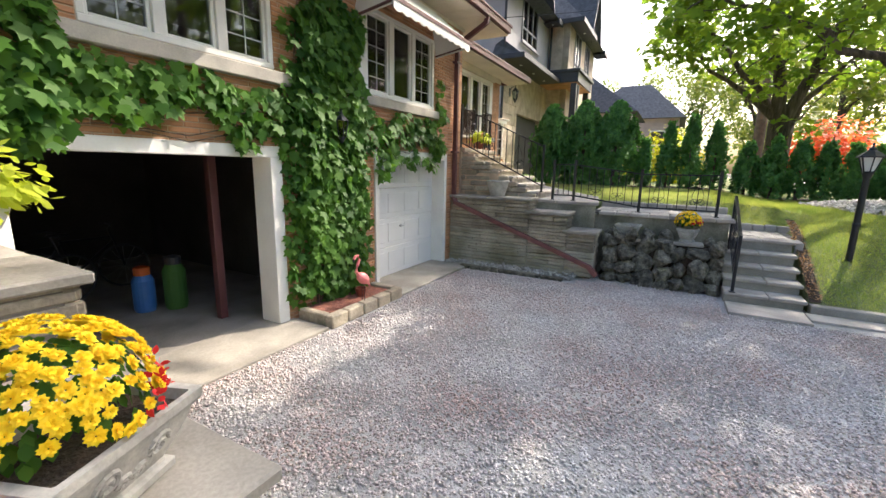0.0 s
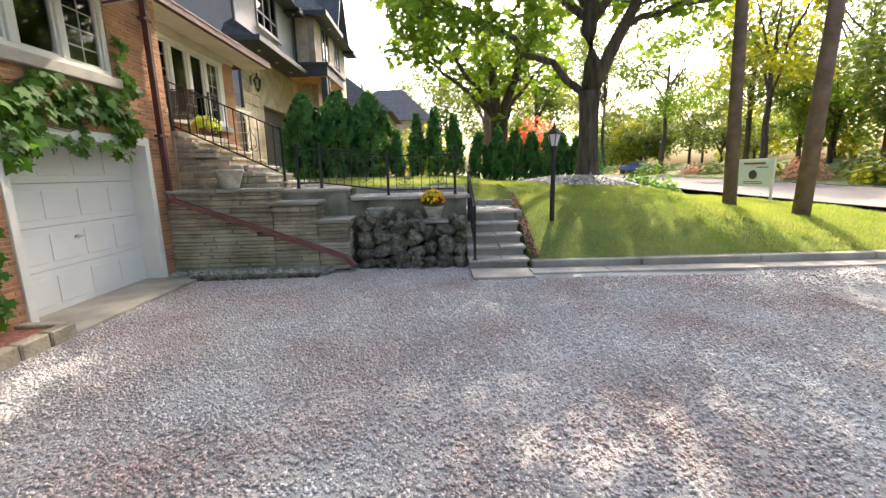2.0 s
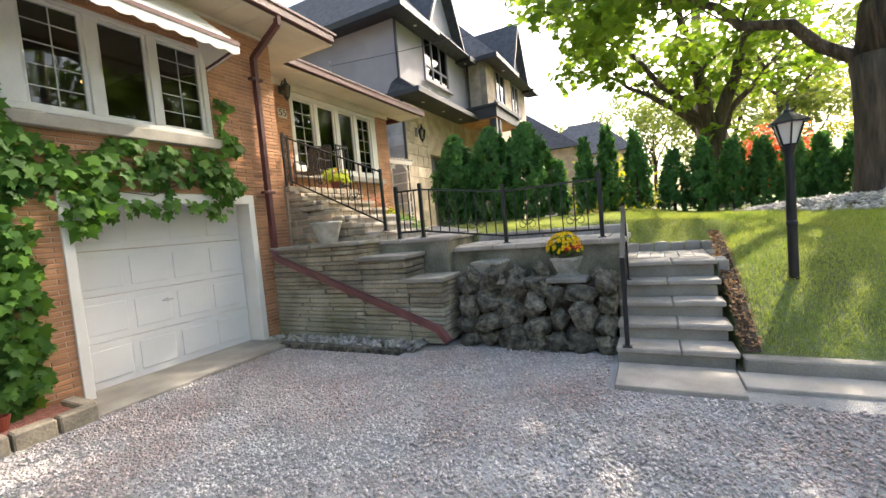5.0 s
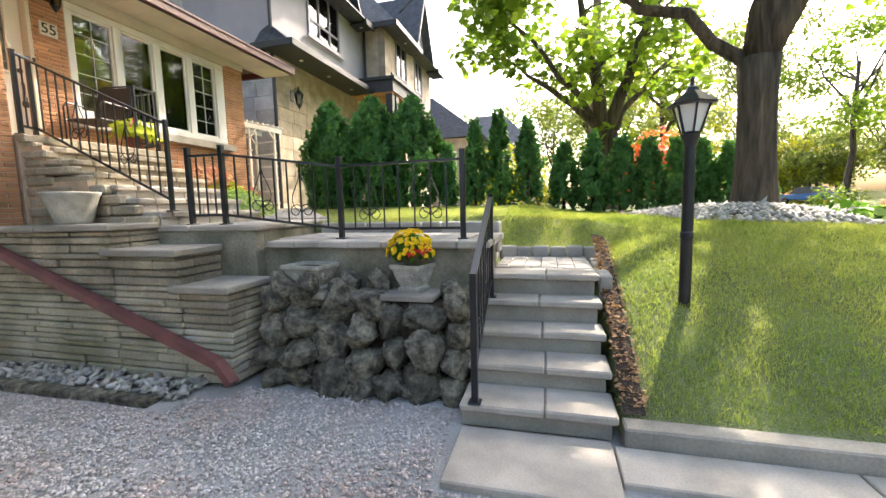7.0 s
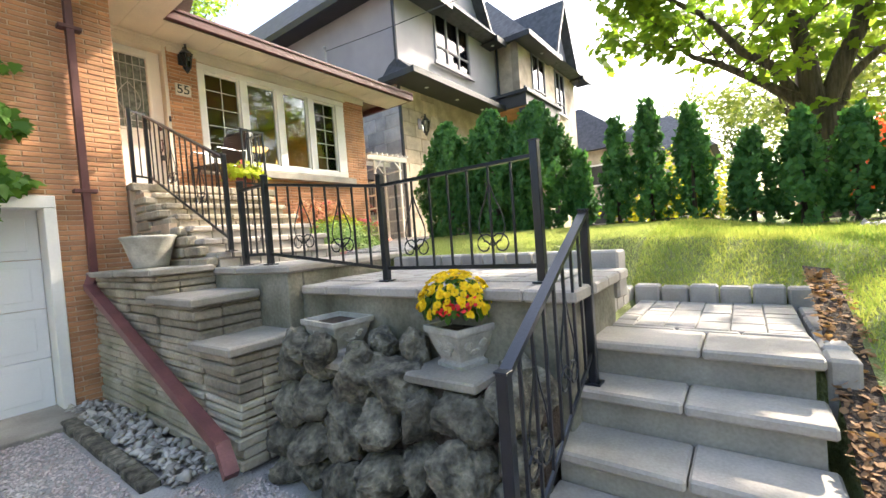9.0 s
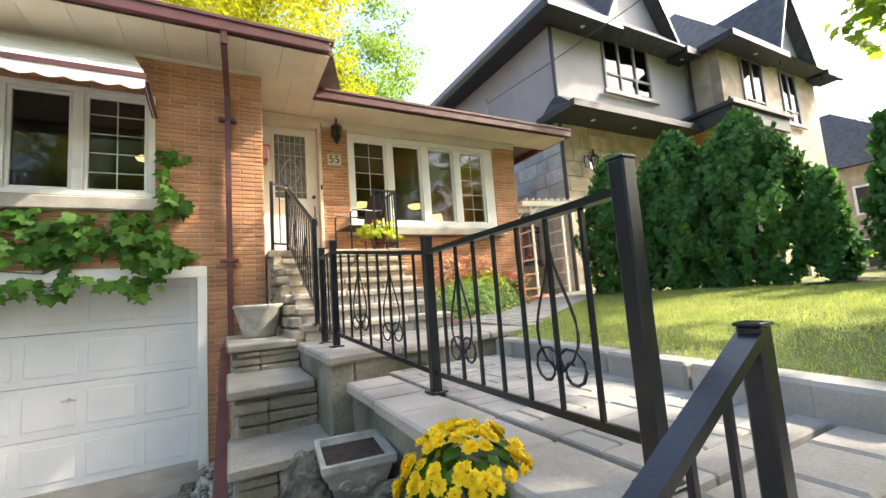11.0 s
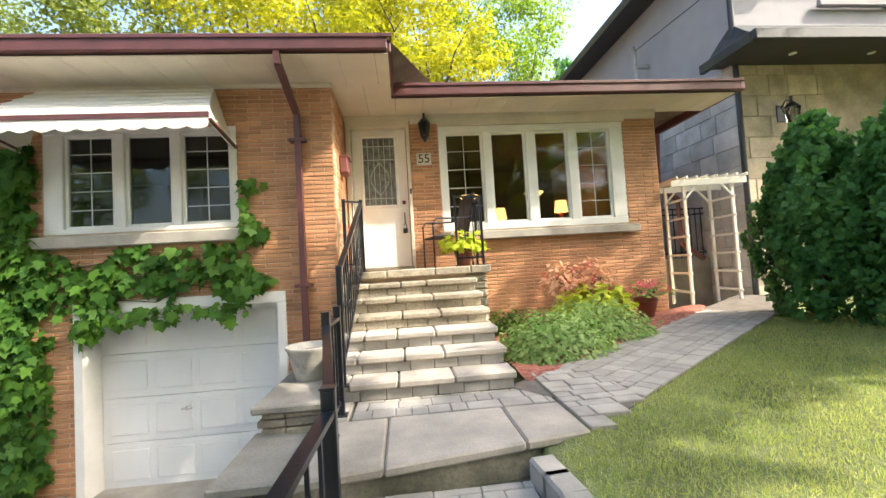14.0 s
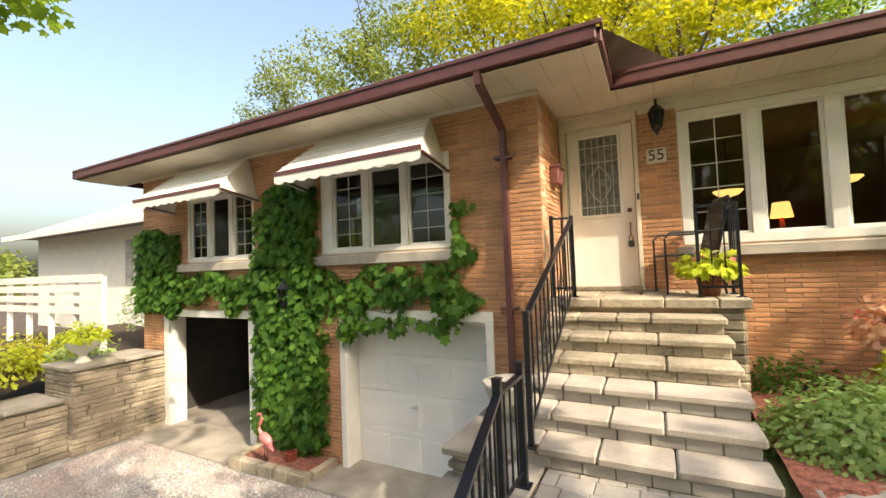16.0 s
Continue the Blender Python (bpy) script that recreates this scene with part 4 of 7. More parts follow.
garage_ceiling = solo("garage_ceiling", boxes((XL + 0.22, -0.22, WALLT + 0.01, 1.45, 2.36, 2.44), (XL + 0.22, 4.76, 1.45, 8.99, 2.36, 2.44)), M_DARK, "garage ceiling under the house floor, coloured dark as if unlit", "ceiling", kind="structure")
house_ceiling = solo("ceiling", boxes((XL + 0.22, 4.76, 1.45, 8.99, 4.80, 4.86), (XL + 0.22, -0.22, WALLT + 0.01, 1.45, 4.80, 4.86)), M_INTER, "plain plaster ceiling of the rooms, colour darkened as if unlit", "ceiling", kind="structure")
solo("wall_inner_1", boxes((XL + 0.22, 4.76, 5.2, 5.3, 2.45, 4.79)), M_INTER, "warm plastered back wall of the rooms, colour darkened as if unlit", "wall", kind="structure")
# garage walls get the near-black colour in place of real shade
solo("wall_inner_2", boxes((-3.6, -3.5, 0.3, 8.9, 0.02, 2.35)), M_DARK, "block wall between the garages, coloured dark as if unlit", "wall", kind="structure")
solo("wall_inner_3", boxes((XL + 0.22, -3.6, 5.6, 5.7, 0.02, 2.35)), M_DARK, "back wall of the open garage, coloured dark as if unlit", "wall", kind="structure")
# lining added only to darken the sunlit brick inside the garage
solo("wall_inner_5", boxes((XL + 0.224, XL + 0.26, 0.31, 5.58, 0.02, 2.35)), M_DARK, "added lining on the garage end wall, coloured dark as unlit", "wall", kind="structure")
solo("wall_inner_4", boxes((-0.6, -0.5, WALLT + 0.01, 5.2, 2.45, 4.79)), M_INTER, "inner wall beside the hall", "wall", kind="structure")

# ---- awnings ----
def awning(x0, x1, label):
    t = thing("awning", label, "awning", "window awnings")
    yb, zb, yf, zf = -0.03, 4.77, -0.70, 4.19
    n = 7
    for k in range(n):
        a, b = k / n, (k + 1) / n
        ya, za, yc, zc = yb + (yf - yb) * a, zb + (zf - zb) * a, yb + (yf - yb) * b, zb + (zf - zb) * b
        ins0, ins1 = 0.22 * (1 - a), 0.22 * (1 - b)
        bm = bmesh.new()
        v = [bm.verts.new(p) for p in ((x0 + ins0, ya, za), (x1 - ins0, ya, za), (x1 - ins1, yc - 0.012, zc + 0.012), (x0 + ins1, yc - 0.012, zc + 0.012), (x0 + ins0, ya, za - 0.02), (x1 - ins0, ya, za - 0.02), (x1 - ins1, yc - 0.012, zc - 0.008), (x0 + ins1, yc - 0.012, zc - 0.008))]
        for f in ((0, 1, 2, 3), (7, 6, 5, 4), (0, 4, 5, 1), (1, 5, 6, 2), (2, 6, 7, 3), (3, 7, 4, 0)):
            bm.faces.new([v[i] for i in f])
        part("slat", bm, M_ALU, t)
    for x, ix in ((x0, x0 + 0.22), (x1, x1 - 0.22)):
        bm = bmesh.new()
        a = [bm.verts.new(p) for p in ((ix, yb, zb - 0.01), (x, yf, zf), (x, yf, zf - 0.10), (x, yb, 3.99))]
        b = [bm.verts.new(v.co + Vector((-0.008 if x == x1 else 0.008, 0, 0))) for v in a]
        bm.faces.new(a)
        bm.faces.new(b[::-1])
        for i in range(4):
            bm.faces.new((a[i], b[i], b[(i + 1) % 4], a[(i + 1) % 4]))
        part("side_panel", bm, M_ALU, t)
        bm = bmesh.new()
        bar(bm, (x, yf, zf - 0.06), (x, yb, 4.02), 0.02, 0.06)
        part("side_stripe", bm, M_BROWN, t, "brown stripe")
    part("front_stripe", boxes((x0 - 0.01, x1 + 0.01, yf - 0.03, yf - 0.005, zf - 0.045, zf + 0.01)), M_BROWN, t, "brown stripe")
    bm = bmesh.new()
    n = int((x1 - x0) / 0.02)
    top, bot = [], []
    for i in range(n + 1):
        x = x0 + (x1 - x0) * i / n
        s = abs(math.sin(math.pi * (x - x0) / 0.21))
        top.append((x, zf - 0.045))
        bot.append((x, zf - 0.135 - 0.035 * s))
    for y in (yf - 0.022, yf - 0.012):
        tv, bv = [bm.verts.new((x, y, z)) for x, z in top], [bm.verts.new((x, y, z)) for x, z in bot]
        for i in range(n):
            bm.faces.new((tv[i], tv[i + 1], bv[i + 1], bv[i]))
    part("scalloped_valance", bm, M_ALU, t)
    return t


awning(-3.46, -1.15, "white slatted aluminium awning with brown stripes and scalloped edge")
awning(-6.98, -4.64, "white slatted aluminium awning over the far window")

# ---- downspout ----
spout = thing("downspout", "faded burgundy metal downspout running down along the stone wall", "downspout")
bm = bmesh.new()
for a, b in (((-0.43, -0.72, 4.86), (-0.43, -0.70, 4.70)), ((-0.43, -0.70, 4.72), (-0.40, -0.085, 4.40)), ((-0.40, -0.085, 4.42), (-0.40, -0.085, 1.36))):
    bar(bm, a, b, 0.085, 0.065)
part("upper_pipe", bm, M_BROWN, spout)
bm = bmesh.new()
for a, b in (((-0.40, -0.085, 1.40), (-0.465, -0.16, 1.27)), ((-0.465, -0.14, 1.29), (-0.505, -2.98, 0.255)), ((-0.505, -2.96, 0.27), (-0.53, -3.12, 0.11))):
    bar(bm, a, b, 0.075, 0.09)
part("lower_pipe", bm, M_SPOUT, spout)
for z in (4.05, 2.3):
    part("strap", boxes((-0.50, -0.30, -0.135, -0.03, z, z + 0.04), bev=0.004), M_BROWN, spout)

# ---- lamps and furniture inside ----
for x, y, z, r in ((2.15, 2.9, 3.72, 0.20), (3.55, 3.1, 3.78, 0.20)):
    t = thing("pendant_lamp", "warm glass bowl pendant lamp, lit", "lamp", "pendant lamps inside")
    part("bowl", lathe(bmesh.new(), [(0.04, 0), (r * 0.7, 0.03), (r, 0.09), (r * 0.97, 0.10), (0.03, 0.06)], 20, (x, y, z)), M_LAMP, t)
    part("rod", tube(bmesh.new(), [(x, y, z + 0.06), (x, y, 4.80)], 0.01), M_BLACK, t)
for x, y, z in ((2.93, 3.6, 3.40), (4.15, 3.2, 3.45)):
    t = thing("table_lamp", "table lamp with a warm drum shade, lit", "lamp", "table lamps inside")
    part("shade", lathe(bmesh.new(), [(0.15, 0), (0.11, 0.24), (0.10, 0.24), (0.14, 0)], 20, (x, y, z)), M_LAMP, t)
    part("base", lathe(bmesh.new(), [(0.08, -0.25), (0.05, -0.2), (0.03, -0.05), (0.02, 0.05)], 14, (x, y, z)), M_TERRA, t)
    part("table", boxes((x - 0.3, x + 0.3, y - 0.25, y + 0.25, z - 0.30, z - 0.25), *[(x + a, x + a + 0.04, y + b, y + b + 0.04, 2.44, z - 0.30) for a in (-0.28, 0.24) for b in (-0.22, 0.18)]), M_WICKER, t)
t = thing("ceiling_light", "small warm ceiling light in the kitchen, lit", "lamp")
part("shade", lathe(bmesh.new(), [(0.05, 0), (0.09, 0.05), (0.03, 0.09)], 14, (-1.6, 2.2, 4.2)), M_LAMP, t)
part("rod", tube(bmesh.new(), [(-1.6, 2.2, 4.28), (-1.6, 2.2, 4.80)], 0.008), M_BLACK, t)

# ---- iron railings ----
def iron_scroll(bm, c, u, size):
    """A wrought pair of S-curves on a baluster: c the centre, u the level direction."""
    c, u = Vector(c), Vector(u)
    for s in (-1, 1):
        pts = [c + u * (s * (0.32 * size - q[0] * size * 0.5 - 0.16 * size)) + Vector((0, 0, -0.35 * size + q[1] * size * 0.5)) for q in scroll(1.3, 0.42, 14)]
        tube(bm, pts, 0.0055, 5)
        pts = [c + u * s * size * (0.02 + 0.33 * math.sin(math.pi * (i / 9) ** 0.8) * (1 - i / 12)) + Vector((0, 0, size * (-0.38 + 1.05 * i / 9))) for i in range(10)]
        tube(bm, pts, 0.005, 5)


def post(parent, x, y, z0, z1, w=0.05):
    bm = boxes((x - w / 2, x + w / 2, y - w / 2, y + w / 2, z0, z1 - 0.006), bev=0.005)
    box(bm, x - w / 2 - 0.003, x + w / 2 + 0.003, y - w / 2 - 0.003, y + w / 2 + 0.003, z1 - 0.008, z1, 0.002)
    box(bm, x - w / 2 - 0.022, x + w / 2 + 0.022, y - w / 2 - 0.022, y + w / 2 + 0.022, z0, z0 + 0.012, 0.003)
    return part("post", bm, M_BLACK, parent)


def rail_span(parent, a, b, n, low=0.10, top_gap=0.09, scrolls=(), w=0.035):
    """Rails and balusters between two posts; a and b are (x, y, base, top)."""
    A, B = Vector((a[0], a[1], 0)), Vector((b[0], b[1], 0))
    u = (B - A).normalized()
    pa, pb = Vector((a[0], a[1], a[3] - top_gap)), Vector((b[0], b[1], b[3] - top_gap))
    la, lb = Vector((a[0], a[1], a[2] + low)), Vector((b[0], b[1], b[2] + low))
    bm = bmesh.new()
    bar(bm, pa, pb, 0.022, 0.045)
    part("top_rail", bm, M_BLACK, parent)
    bm = bmesh.new()
    bar(bm, la, lb, 0.026, 0.012)
    part("bottom_rail", bm, M_BLACK, parent)
    for k in range(1, n + 1):
        f = k / (n + 1)
        p, q = la.lerp(lb, f), pa.lerp(pb, f)
        bm = bmesh.new()
        bar(bm, p, q, 0.013)
        part("baluster", bm, M_BLACK, parent)
        if k in scrolls:
            bm = bmesh.new()
            iron_scroll(bm, p.lerp(q, 0.42) + u.cross(Vector((0, 0, 1))) * 0.002, u, 0.36)
            part("scroll", bm, M_BLACK, parent, "wrought iron scrolls")


P1, P2 = (0.470, -4.89, 1.232, 2.05), (0.50, -3.63, 1.232, 2.045)
P3, P4 = (0.278, -2.44, 1.402, 2.20), (0.28, -2.02, 1.402, 2.20)
terrace_rail = thing("terrace_railing", "black wrought iron railing with scrolls round the terrace", "railing")
for p in (P1, P2, P3, P4):
    post(terrace_rail, *p)
rail_span(terrace_rail, P1, P2, 7, scrolls=(2, 6))
rail_span(terrace_rail, P2, P3, 8, scrolls=(3, 6))
rail_span(terrace_rail, P3, P4, 3)
H1, H2 = (-0.56, -5.165, 0.17, 1.08), (0.46, -5.145, 0.69, 1.63)
step_rail = thing("step_railing", "black wrought iron handrail beside the garden steps", "railing")
post(step_rail, *H1, w=0.045)
post(step_rail, *H2, w=0.045)
rail_span(step_rail, H1, H2, 7, top_gap=0.02, low=0.17, scrolls=(2, 5))
Q1, Q2, Q3 = (0.27, -1.78, 1.55, 2.50), (0.29, 0.12, 2.44, 3.35), (0.09, 0.02, 2.44, 3.35)
porch_rail = thing("porch_railing", "black iron railing up the porch steps", "railing")
for p in (Q1, Q2, Q3):
    post(porch_rail, *p, w=0.042)
rail_span(porch_rail, Q1, Q2, 13, low=0.12, top_gap=0.04, scrolls=(4, 9))
rail_span(porch_rail, Q2, Q3, 1, top_gap=0.03)
porch_guard = thing("porch_guard_rail", "short black iron guard rail at the porch edge", "railing")
G1, G2 = (1.48, 0.06, 2.44, 3.35), (1.81, 0.06, 2.44, 3.34)
G3 = (1.81, 0.5, 2.44, 3.34)
for p in (G1, G2, G3):
    post(porch_guard, *p, w=0.03)
rail_span(porch_guard, G1, G2, 2, top_gap=0.02)
rail_span(porch_guard, G2, G3, 3, top_gap=0.02)

# ---- lamp post ----
lamp = thing("garden_lamp", "black garden lamp post with a glazed lantern in the lawn", "lamp post")
LX, LY, LZ = 0.53, -6.76, 0.60
part("pole", lathe(bmesh.new(), [(0.046, 0), (0.046, 0.62), (0.052, 0.63), (0.052, 0.67), (0.046, 0.68), (0.042, 1.36), (0.055, 1.40), (0.075, 1.46)], 16, (LX, LY, LZ)), M_BLACK, lamp, smooth=False)
head = part("lantern_cage", lathe(bmesh.new(), [(0.06, 1.455), (0.075, 1.475), (0.07, 1.48)], 6, (LX, LY, LZ)), M_BLACK, lamp)
for k in range(6):
    c, s = math.cos(k * math.pi / 3), math.sin(k * math.pi / 3)
    bm = bmesh.new()
    bar(bm, (LX + 0.07 * c, LY + 0.07 * s, LZ + 1.475), (LX + 0.135 * c, LY + 0.135 * s, LZ + 1.69), 0.014)
    part("cage_bar", bm, M_BLACK, head)
part("lamp_glass", lathe(bmesh.new(), [(0.062, 1.478), (0.125, 1.69)], 6, (LX, LY, LZ)), M_FROST, head, "frosted lantern panes")
part("lantern_roof", lathe(bmesh.new(), [(0.178, 1.685), (0.182, 1.70), (0.10, 1.765), (0.05, 1.80), (0.045, 1.825), (0.02, 1.84), (0.012, 1.87), (0.02, 1.89), (0.006, 1.91)], 6, (LX, LY, LZ)), M_BLACK, lamp)

# ---- planters ----
def square_planter(name, label, m, w=0.42, d=0.34, h=0.25):
    """A cast-stone planter with curved sides, a stepped foot, a moulded rim and relief scrolls on all four faces; stands on local z=0."""
    t = thing(name, label, "planter")
    t.matrix_basis = m
    prof = ((0.68, 0.0), (0.68, 0.10), (0.60, 0.13), (0.58, 0.18), (0.66, 0.32), (0.78, 0.52), (0.86, 0.70), (0.89, 0.80), (0.97, 0.83), (1.0, 0.88), (1.0, 1.0), (0.87, 1.0), (0.82, 0.86))
    bm = bmesh.new()
    rings = []
    for k, f in prof:
        rings.append([bm.verts.new((sx * w / 2 * k, sy * d / 2 * k, f * h)) for sx, sy in ((-1, -1), (1, -1), (1, 1), (-1, 1))])
    for u, v in zip(rings, rings[1:]):
        for i in range(4):
            bm.faces.new((u[i], u[(i + 1) % 4], v[(i + 1) % 4], v[i]))
    bm.faces.new(rings[0][::-1])
    bm.faces.new(rings[-1])
    bmesh.ops.bevel(bm, geom=[e for e in bm.edges if abs(e.verts[0].co.z - e.verts[1].co.z) > 1e-4], offset=0.006, segments=1, affect="EDGES")
    part("bowl", bm, M_URN, t)
    part("soil", boxes((-w * 0.405, w * 0.405, -d * 0.405, d * 0.405, h * 0.80, h * 0.872)), M_SOIL, t)

    def wide(f):
        for (k0, f0), (k1, f1) in zip(prof, prof[1:]):
            if f0 <= f <= f1:
                return k0 + (k1 - k0) * (f - f0) / max(1e-6, f1 - f0)
        return prof[-3][0]

    for turn, half, span in ((0, d / 2, w), (90, w / 2, d), (180, d / 2, w), (270, w / 2, d)):
        bm = bmesh.new()
        for sx in (-1, 1):
            for r, cx, f0 in ((0.085, 0.17, 0.54), (0.05, 0.05, 0.36)):
                pts = []
                for q in scroll(1.5, r, 18):
                    f = min(0.79, max(0.2, f0 + q[1] * span / h))
                    pts.append((sx * (cx + q[0]) * span, -half * wide(f) - 0.001, f * h))
                tube(bm, pts, 0.010, 6)
        ob = part("relief_scroll", bm, M_URN, t)
        ob.matrix_basis = pose(0, 0, 0, 0, 0, turn)
    return t


def dome_points(n, c, rx, ry, rz, seed, low=-0.2, fill=0.25):
    rs = np.random.RandomState(seed)
    v = rs.normal(size=(n, 3))
    v /= np.linalg.norm(v, axis=1)[:, None]
    v[:, 2] = np.where(v[:, 2] < low, -v[:, 2], v[:, 2])
    r = 1 - fill * rs.rand(n) ** 2
    return np.array(c) + v * np.array((rx, ry, rz)) * r[:, None], v


LEAF_DISC = tuple((0.5 * (1 + 0.12 * (k % 2)) * math.cos(k * math.pi / 6), 0.5 * (1 + 0.12 * (k % 2)) * math.sin(k * math.pi / 6)) for k in range(12))


def bloom_mesh():
    """One small double flower: three rings of petals, steeper towards the middle."""
    P, N, U, S = [], [], [], []
    for count, tilt, size in ((12, 0.15, 0.026), (9, 0.6, 0.022), (6, 1.1, 0.016)):
        for k in range(count):
            a = 6.283 * (k + 0.5 * (count == 9)) / count
            out = np.array((math.cos(a), math.sin(a), 0))
            P.append(out * 0.002)
            U.append(out * math.cos(tilt) + np.array((0, 0, math.sin(tilt))))
            N.append(np.array((0, 0, math.cos(tilt))) - out * math.sin(tilt))
            S.append(size)
    return leaves("bloom", np.array(P), np.array(N), np.array(S), LEAF_OVAL, M_YELLOW, up=np.array(U), seed=3)


BLOOM = bloom_mesh()


def mums(m, r, seed, label, turn=-0.5):
    """A mound of yellow chrysanthemums with a few red blooms."""
    t = thing("chrysanthemum", label, "flowers")
    t.matrix_basis = m
    p, v = dome_points(420, (0, 0, 0.02), r * 0.92, r * 0.92, r * 0.9, seed, -0.1, 0.5)
    part("foliage", leaves("foliage", p, v + np.array((0, 0, 0.2)), np.full(len(p), 0.05), LEAF_OVAL, M_IVY, seed=seed), None, t)
    rs = np.random.RandomState(seed)
    p, v = dome_points(int(190 * (r / 0.21) ** 1.2), (0, 0, 0.03), r, r, r * 0.98, seed + 1, -0.1, 0.06)
    for c, d in zip(p, v):
        d = Vector(d) + Vector((0, 0, 0.25)) + Vector(rs.normal(size=3)) * 0.2
        ob = new("bloom", BLOOM)
        ob.parent = t
        ob.matrix_basis = Matrix.Translation(Vector(c)) @ d.to_track_quat("Z", "Y").to_matrix().to_4x4() @ Matrix.Rotation(rs.uniform(0, 6.28), 4, "Z") @ Matrix.Scale(rs.uniform(0.8, 1.2) * (0.85 + 0.6 * (r - 0.2)), 4)
    P, N = [], []
    for k in range(4):
        a = turn - 0.36 + 0.24 * k
        c = np.array((r * 1.0 * math.cos(a), r * 1.0 * math.sin(a), 0.03 + 0.05 * (k % 2)))
        for j in range(9):
            P.append(c + rs.normal(size=3) * 0.016)
            N.append(rs.normal(size=3) + c)
    part("red_bloom", leaves("red_bloom", P, N, np.full(len(P), 0.035), LEAF_OVAL, M_RED, seed=seed + 3), None, t, "small red blooms")
    return t


square_planter("stone_planter", "square cast-stone planter with scroll relief on the rock bank", pose(0.183, -4.49, 0.80, 0, 0, -16), 0.31, 0.31, 0.235)
mums(pose(0.175, -4.47, 1.10), 0.215, 5, "round yellow chrysanthemum in the stone planter", -2.5)
square_planter("stone_planter", "empty square cast-stone planter on the rock bank", pose(0.085, -3.52, 0.80, 0, 0, -6), 0.33, 0.42, 0.235)
square_planter("stone_planter", "square cast-stone planter on the low wall by the drive", pose(-7.80, -2.66, 0.95, 0, 0, 22), 0.54, 0.40, 0.26)
mums(pose(-7.86, -2.60, 1.24), 0.29, 15, "large yellow chrysanthemum with red blooms in the stone planter")
urn = thing("round_planter", "round pale wicker-textured planter on the wall cap", "planter")
prof = [(0.15, 0.0), (0.155, 0.03), (0.19, 0.16), (0.225, 0.28), (0.245, 0.31), (0.24, 0.325), (0.215, 0.32), (0.19, 0.25)]
part("bowl", lathe(bmesh.new(), prof, 28, (-0.15, -0.98, 1.44)), M_URN, urn, smooth=True)
part("soil", lathe(bmesh.new(), [(0.196, 0.24), (0.19, 0.262)], 20, (-0.15, -0.98, 1.44)), M_SOIL, urn)

# ---- rock bank ----
def rock(m, seed, parent, mat=M_LAVA, sub=2):
    """A blocky boulder with broken faces, ridges and pits."""
    bm = bmesh.new()
    bmesh.ops.create_icosphere(bm, subdivisions=sub, radius=1.0)
    off = Vector((seed * 1.7, seed * 0.9, seed * 2.3))
    rc = random.Random(900 + seed)
    cuts = [(Vector((rc.gauss(0, 1), rc.gauss(0, 1), rc.gauss(0, 1))).normalized(), rc.uniform(0.70, 0.95)) for _ in range(12)]
    for v in bm.verts:
        n = v.co.normalized()
        q = Vector([math.copysign(abs(c) ** 0.74, c) for c in n]) * (1.06 + 0.2 * noise.noise(n * 1.4 + off))
        for cut, reach in cuts:
            over = q.dot(cut) - reach
            if over > 0:
                q -= cut * over
        pit = max(0.0, noise.noise(q * 5.5 + off) - 0.18)
        v.co = q * (1 + 0.10 * noise.noise(q * 2.6 + off) + 0.06 * noise.noise(q * 6.0 + off) - 0.12 * abs(noise.noise(q * 3.4 - off)) - 0.22 * pit + 0.04 * noise.noise(q * 13.0 + off))
    bmesh.ops.transform(bm, matrix=m, verts=bm.verts)
    return part("rock", bm, mat, parent, smooth=True)


bank = thing("rock_bank", "steep bank of dark pitted boulders stacked below the terrace", "rocks")
rr = random.Random(4)
yy, cols = -3.14, 0
while yy > -5.02:
    w = min(rr.uniform(0.22, 0.36), yy + 5.06)
    w = w if yy - w > -4.94 else yy + 5.06
    zz = -0.03
    top = 0.74 if -4.8 < yy - w / 2 < -4.2 else 0.84
    while zz < top - 0.1:
        h = rr.uniform(0.17, 0.34)
        h = h if zz + h < top - 0.16 else top - zz + rr.uniform(-0.03, 0.04)
        x = -0.17 + 0.24 * max(0, zz)
        rock(pose(x + rr.uniform(-0.05, 0.05), yy - w / 2 + rr.uniform(-0.03, 0.03), zz + h / 2, rr.uniform(-14, 14), rr.uniform(-10, 10), rr.uniform(-18, 18)) @ Matrix.Diagonal((0.20, w * rr.uniform(0.58, 0.66), h * rr.uniform(0.57, 0.65), 1)), cols, bank, sub=4)
        cols += 1
        zz += h * 0.95
    yy -= w
for k, (x, y, z, s) in enumerate(((0.06, -3.20, 0.84, 0.10), (0.16, -3.86, 0.86, 0.13), (0.17, -4.14, 0.85, 0.13), (-0.02, -3.84, 0.84, 0.10), (0.17, -4.84, 0.80, 0.11), (0.08, -5.0, 0.76, 0.10), (-0.10, -3.34, 0.86, 0.12), (-0.13, -3.62, 0.87, 0.12), (0.2, -3.21, 0.88, 0.07))):
    rock(pose(x, y, z, 10 * k, 7 * k, 31 * k) @ Matrix.Diagonal((s, s * 0.9, s * 1.0, 1)), 70 + k, bank, sub=4)
part("fill", rough(boxes((-0.06, 0.27, -5.04, -3.12, 0.0, 0.72), bev=0.05), 0.02, 3), M_SOIL, bank)
part("slab", rough(boxes((-0.09, 0.255, -4.74, -4.26, 0.745, 0.80), bev=0.01), 0.006, 4), M_CONC, bank, "flat slab under the planter")
part("slab", rough(boxes((-0.12, 0.255, -3.76, -3.28, 0.745, 0.80), bev=0.01), 0.006, 4), M_CONC, bank)
rs = np.random.RandomState(3)
n = 420
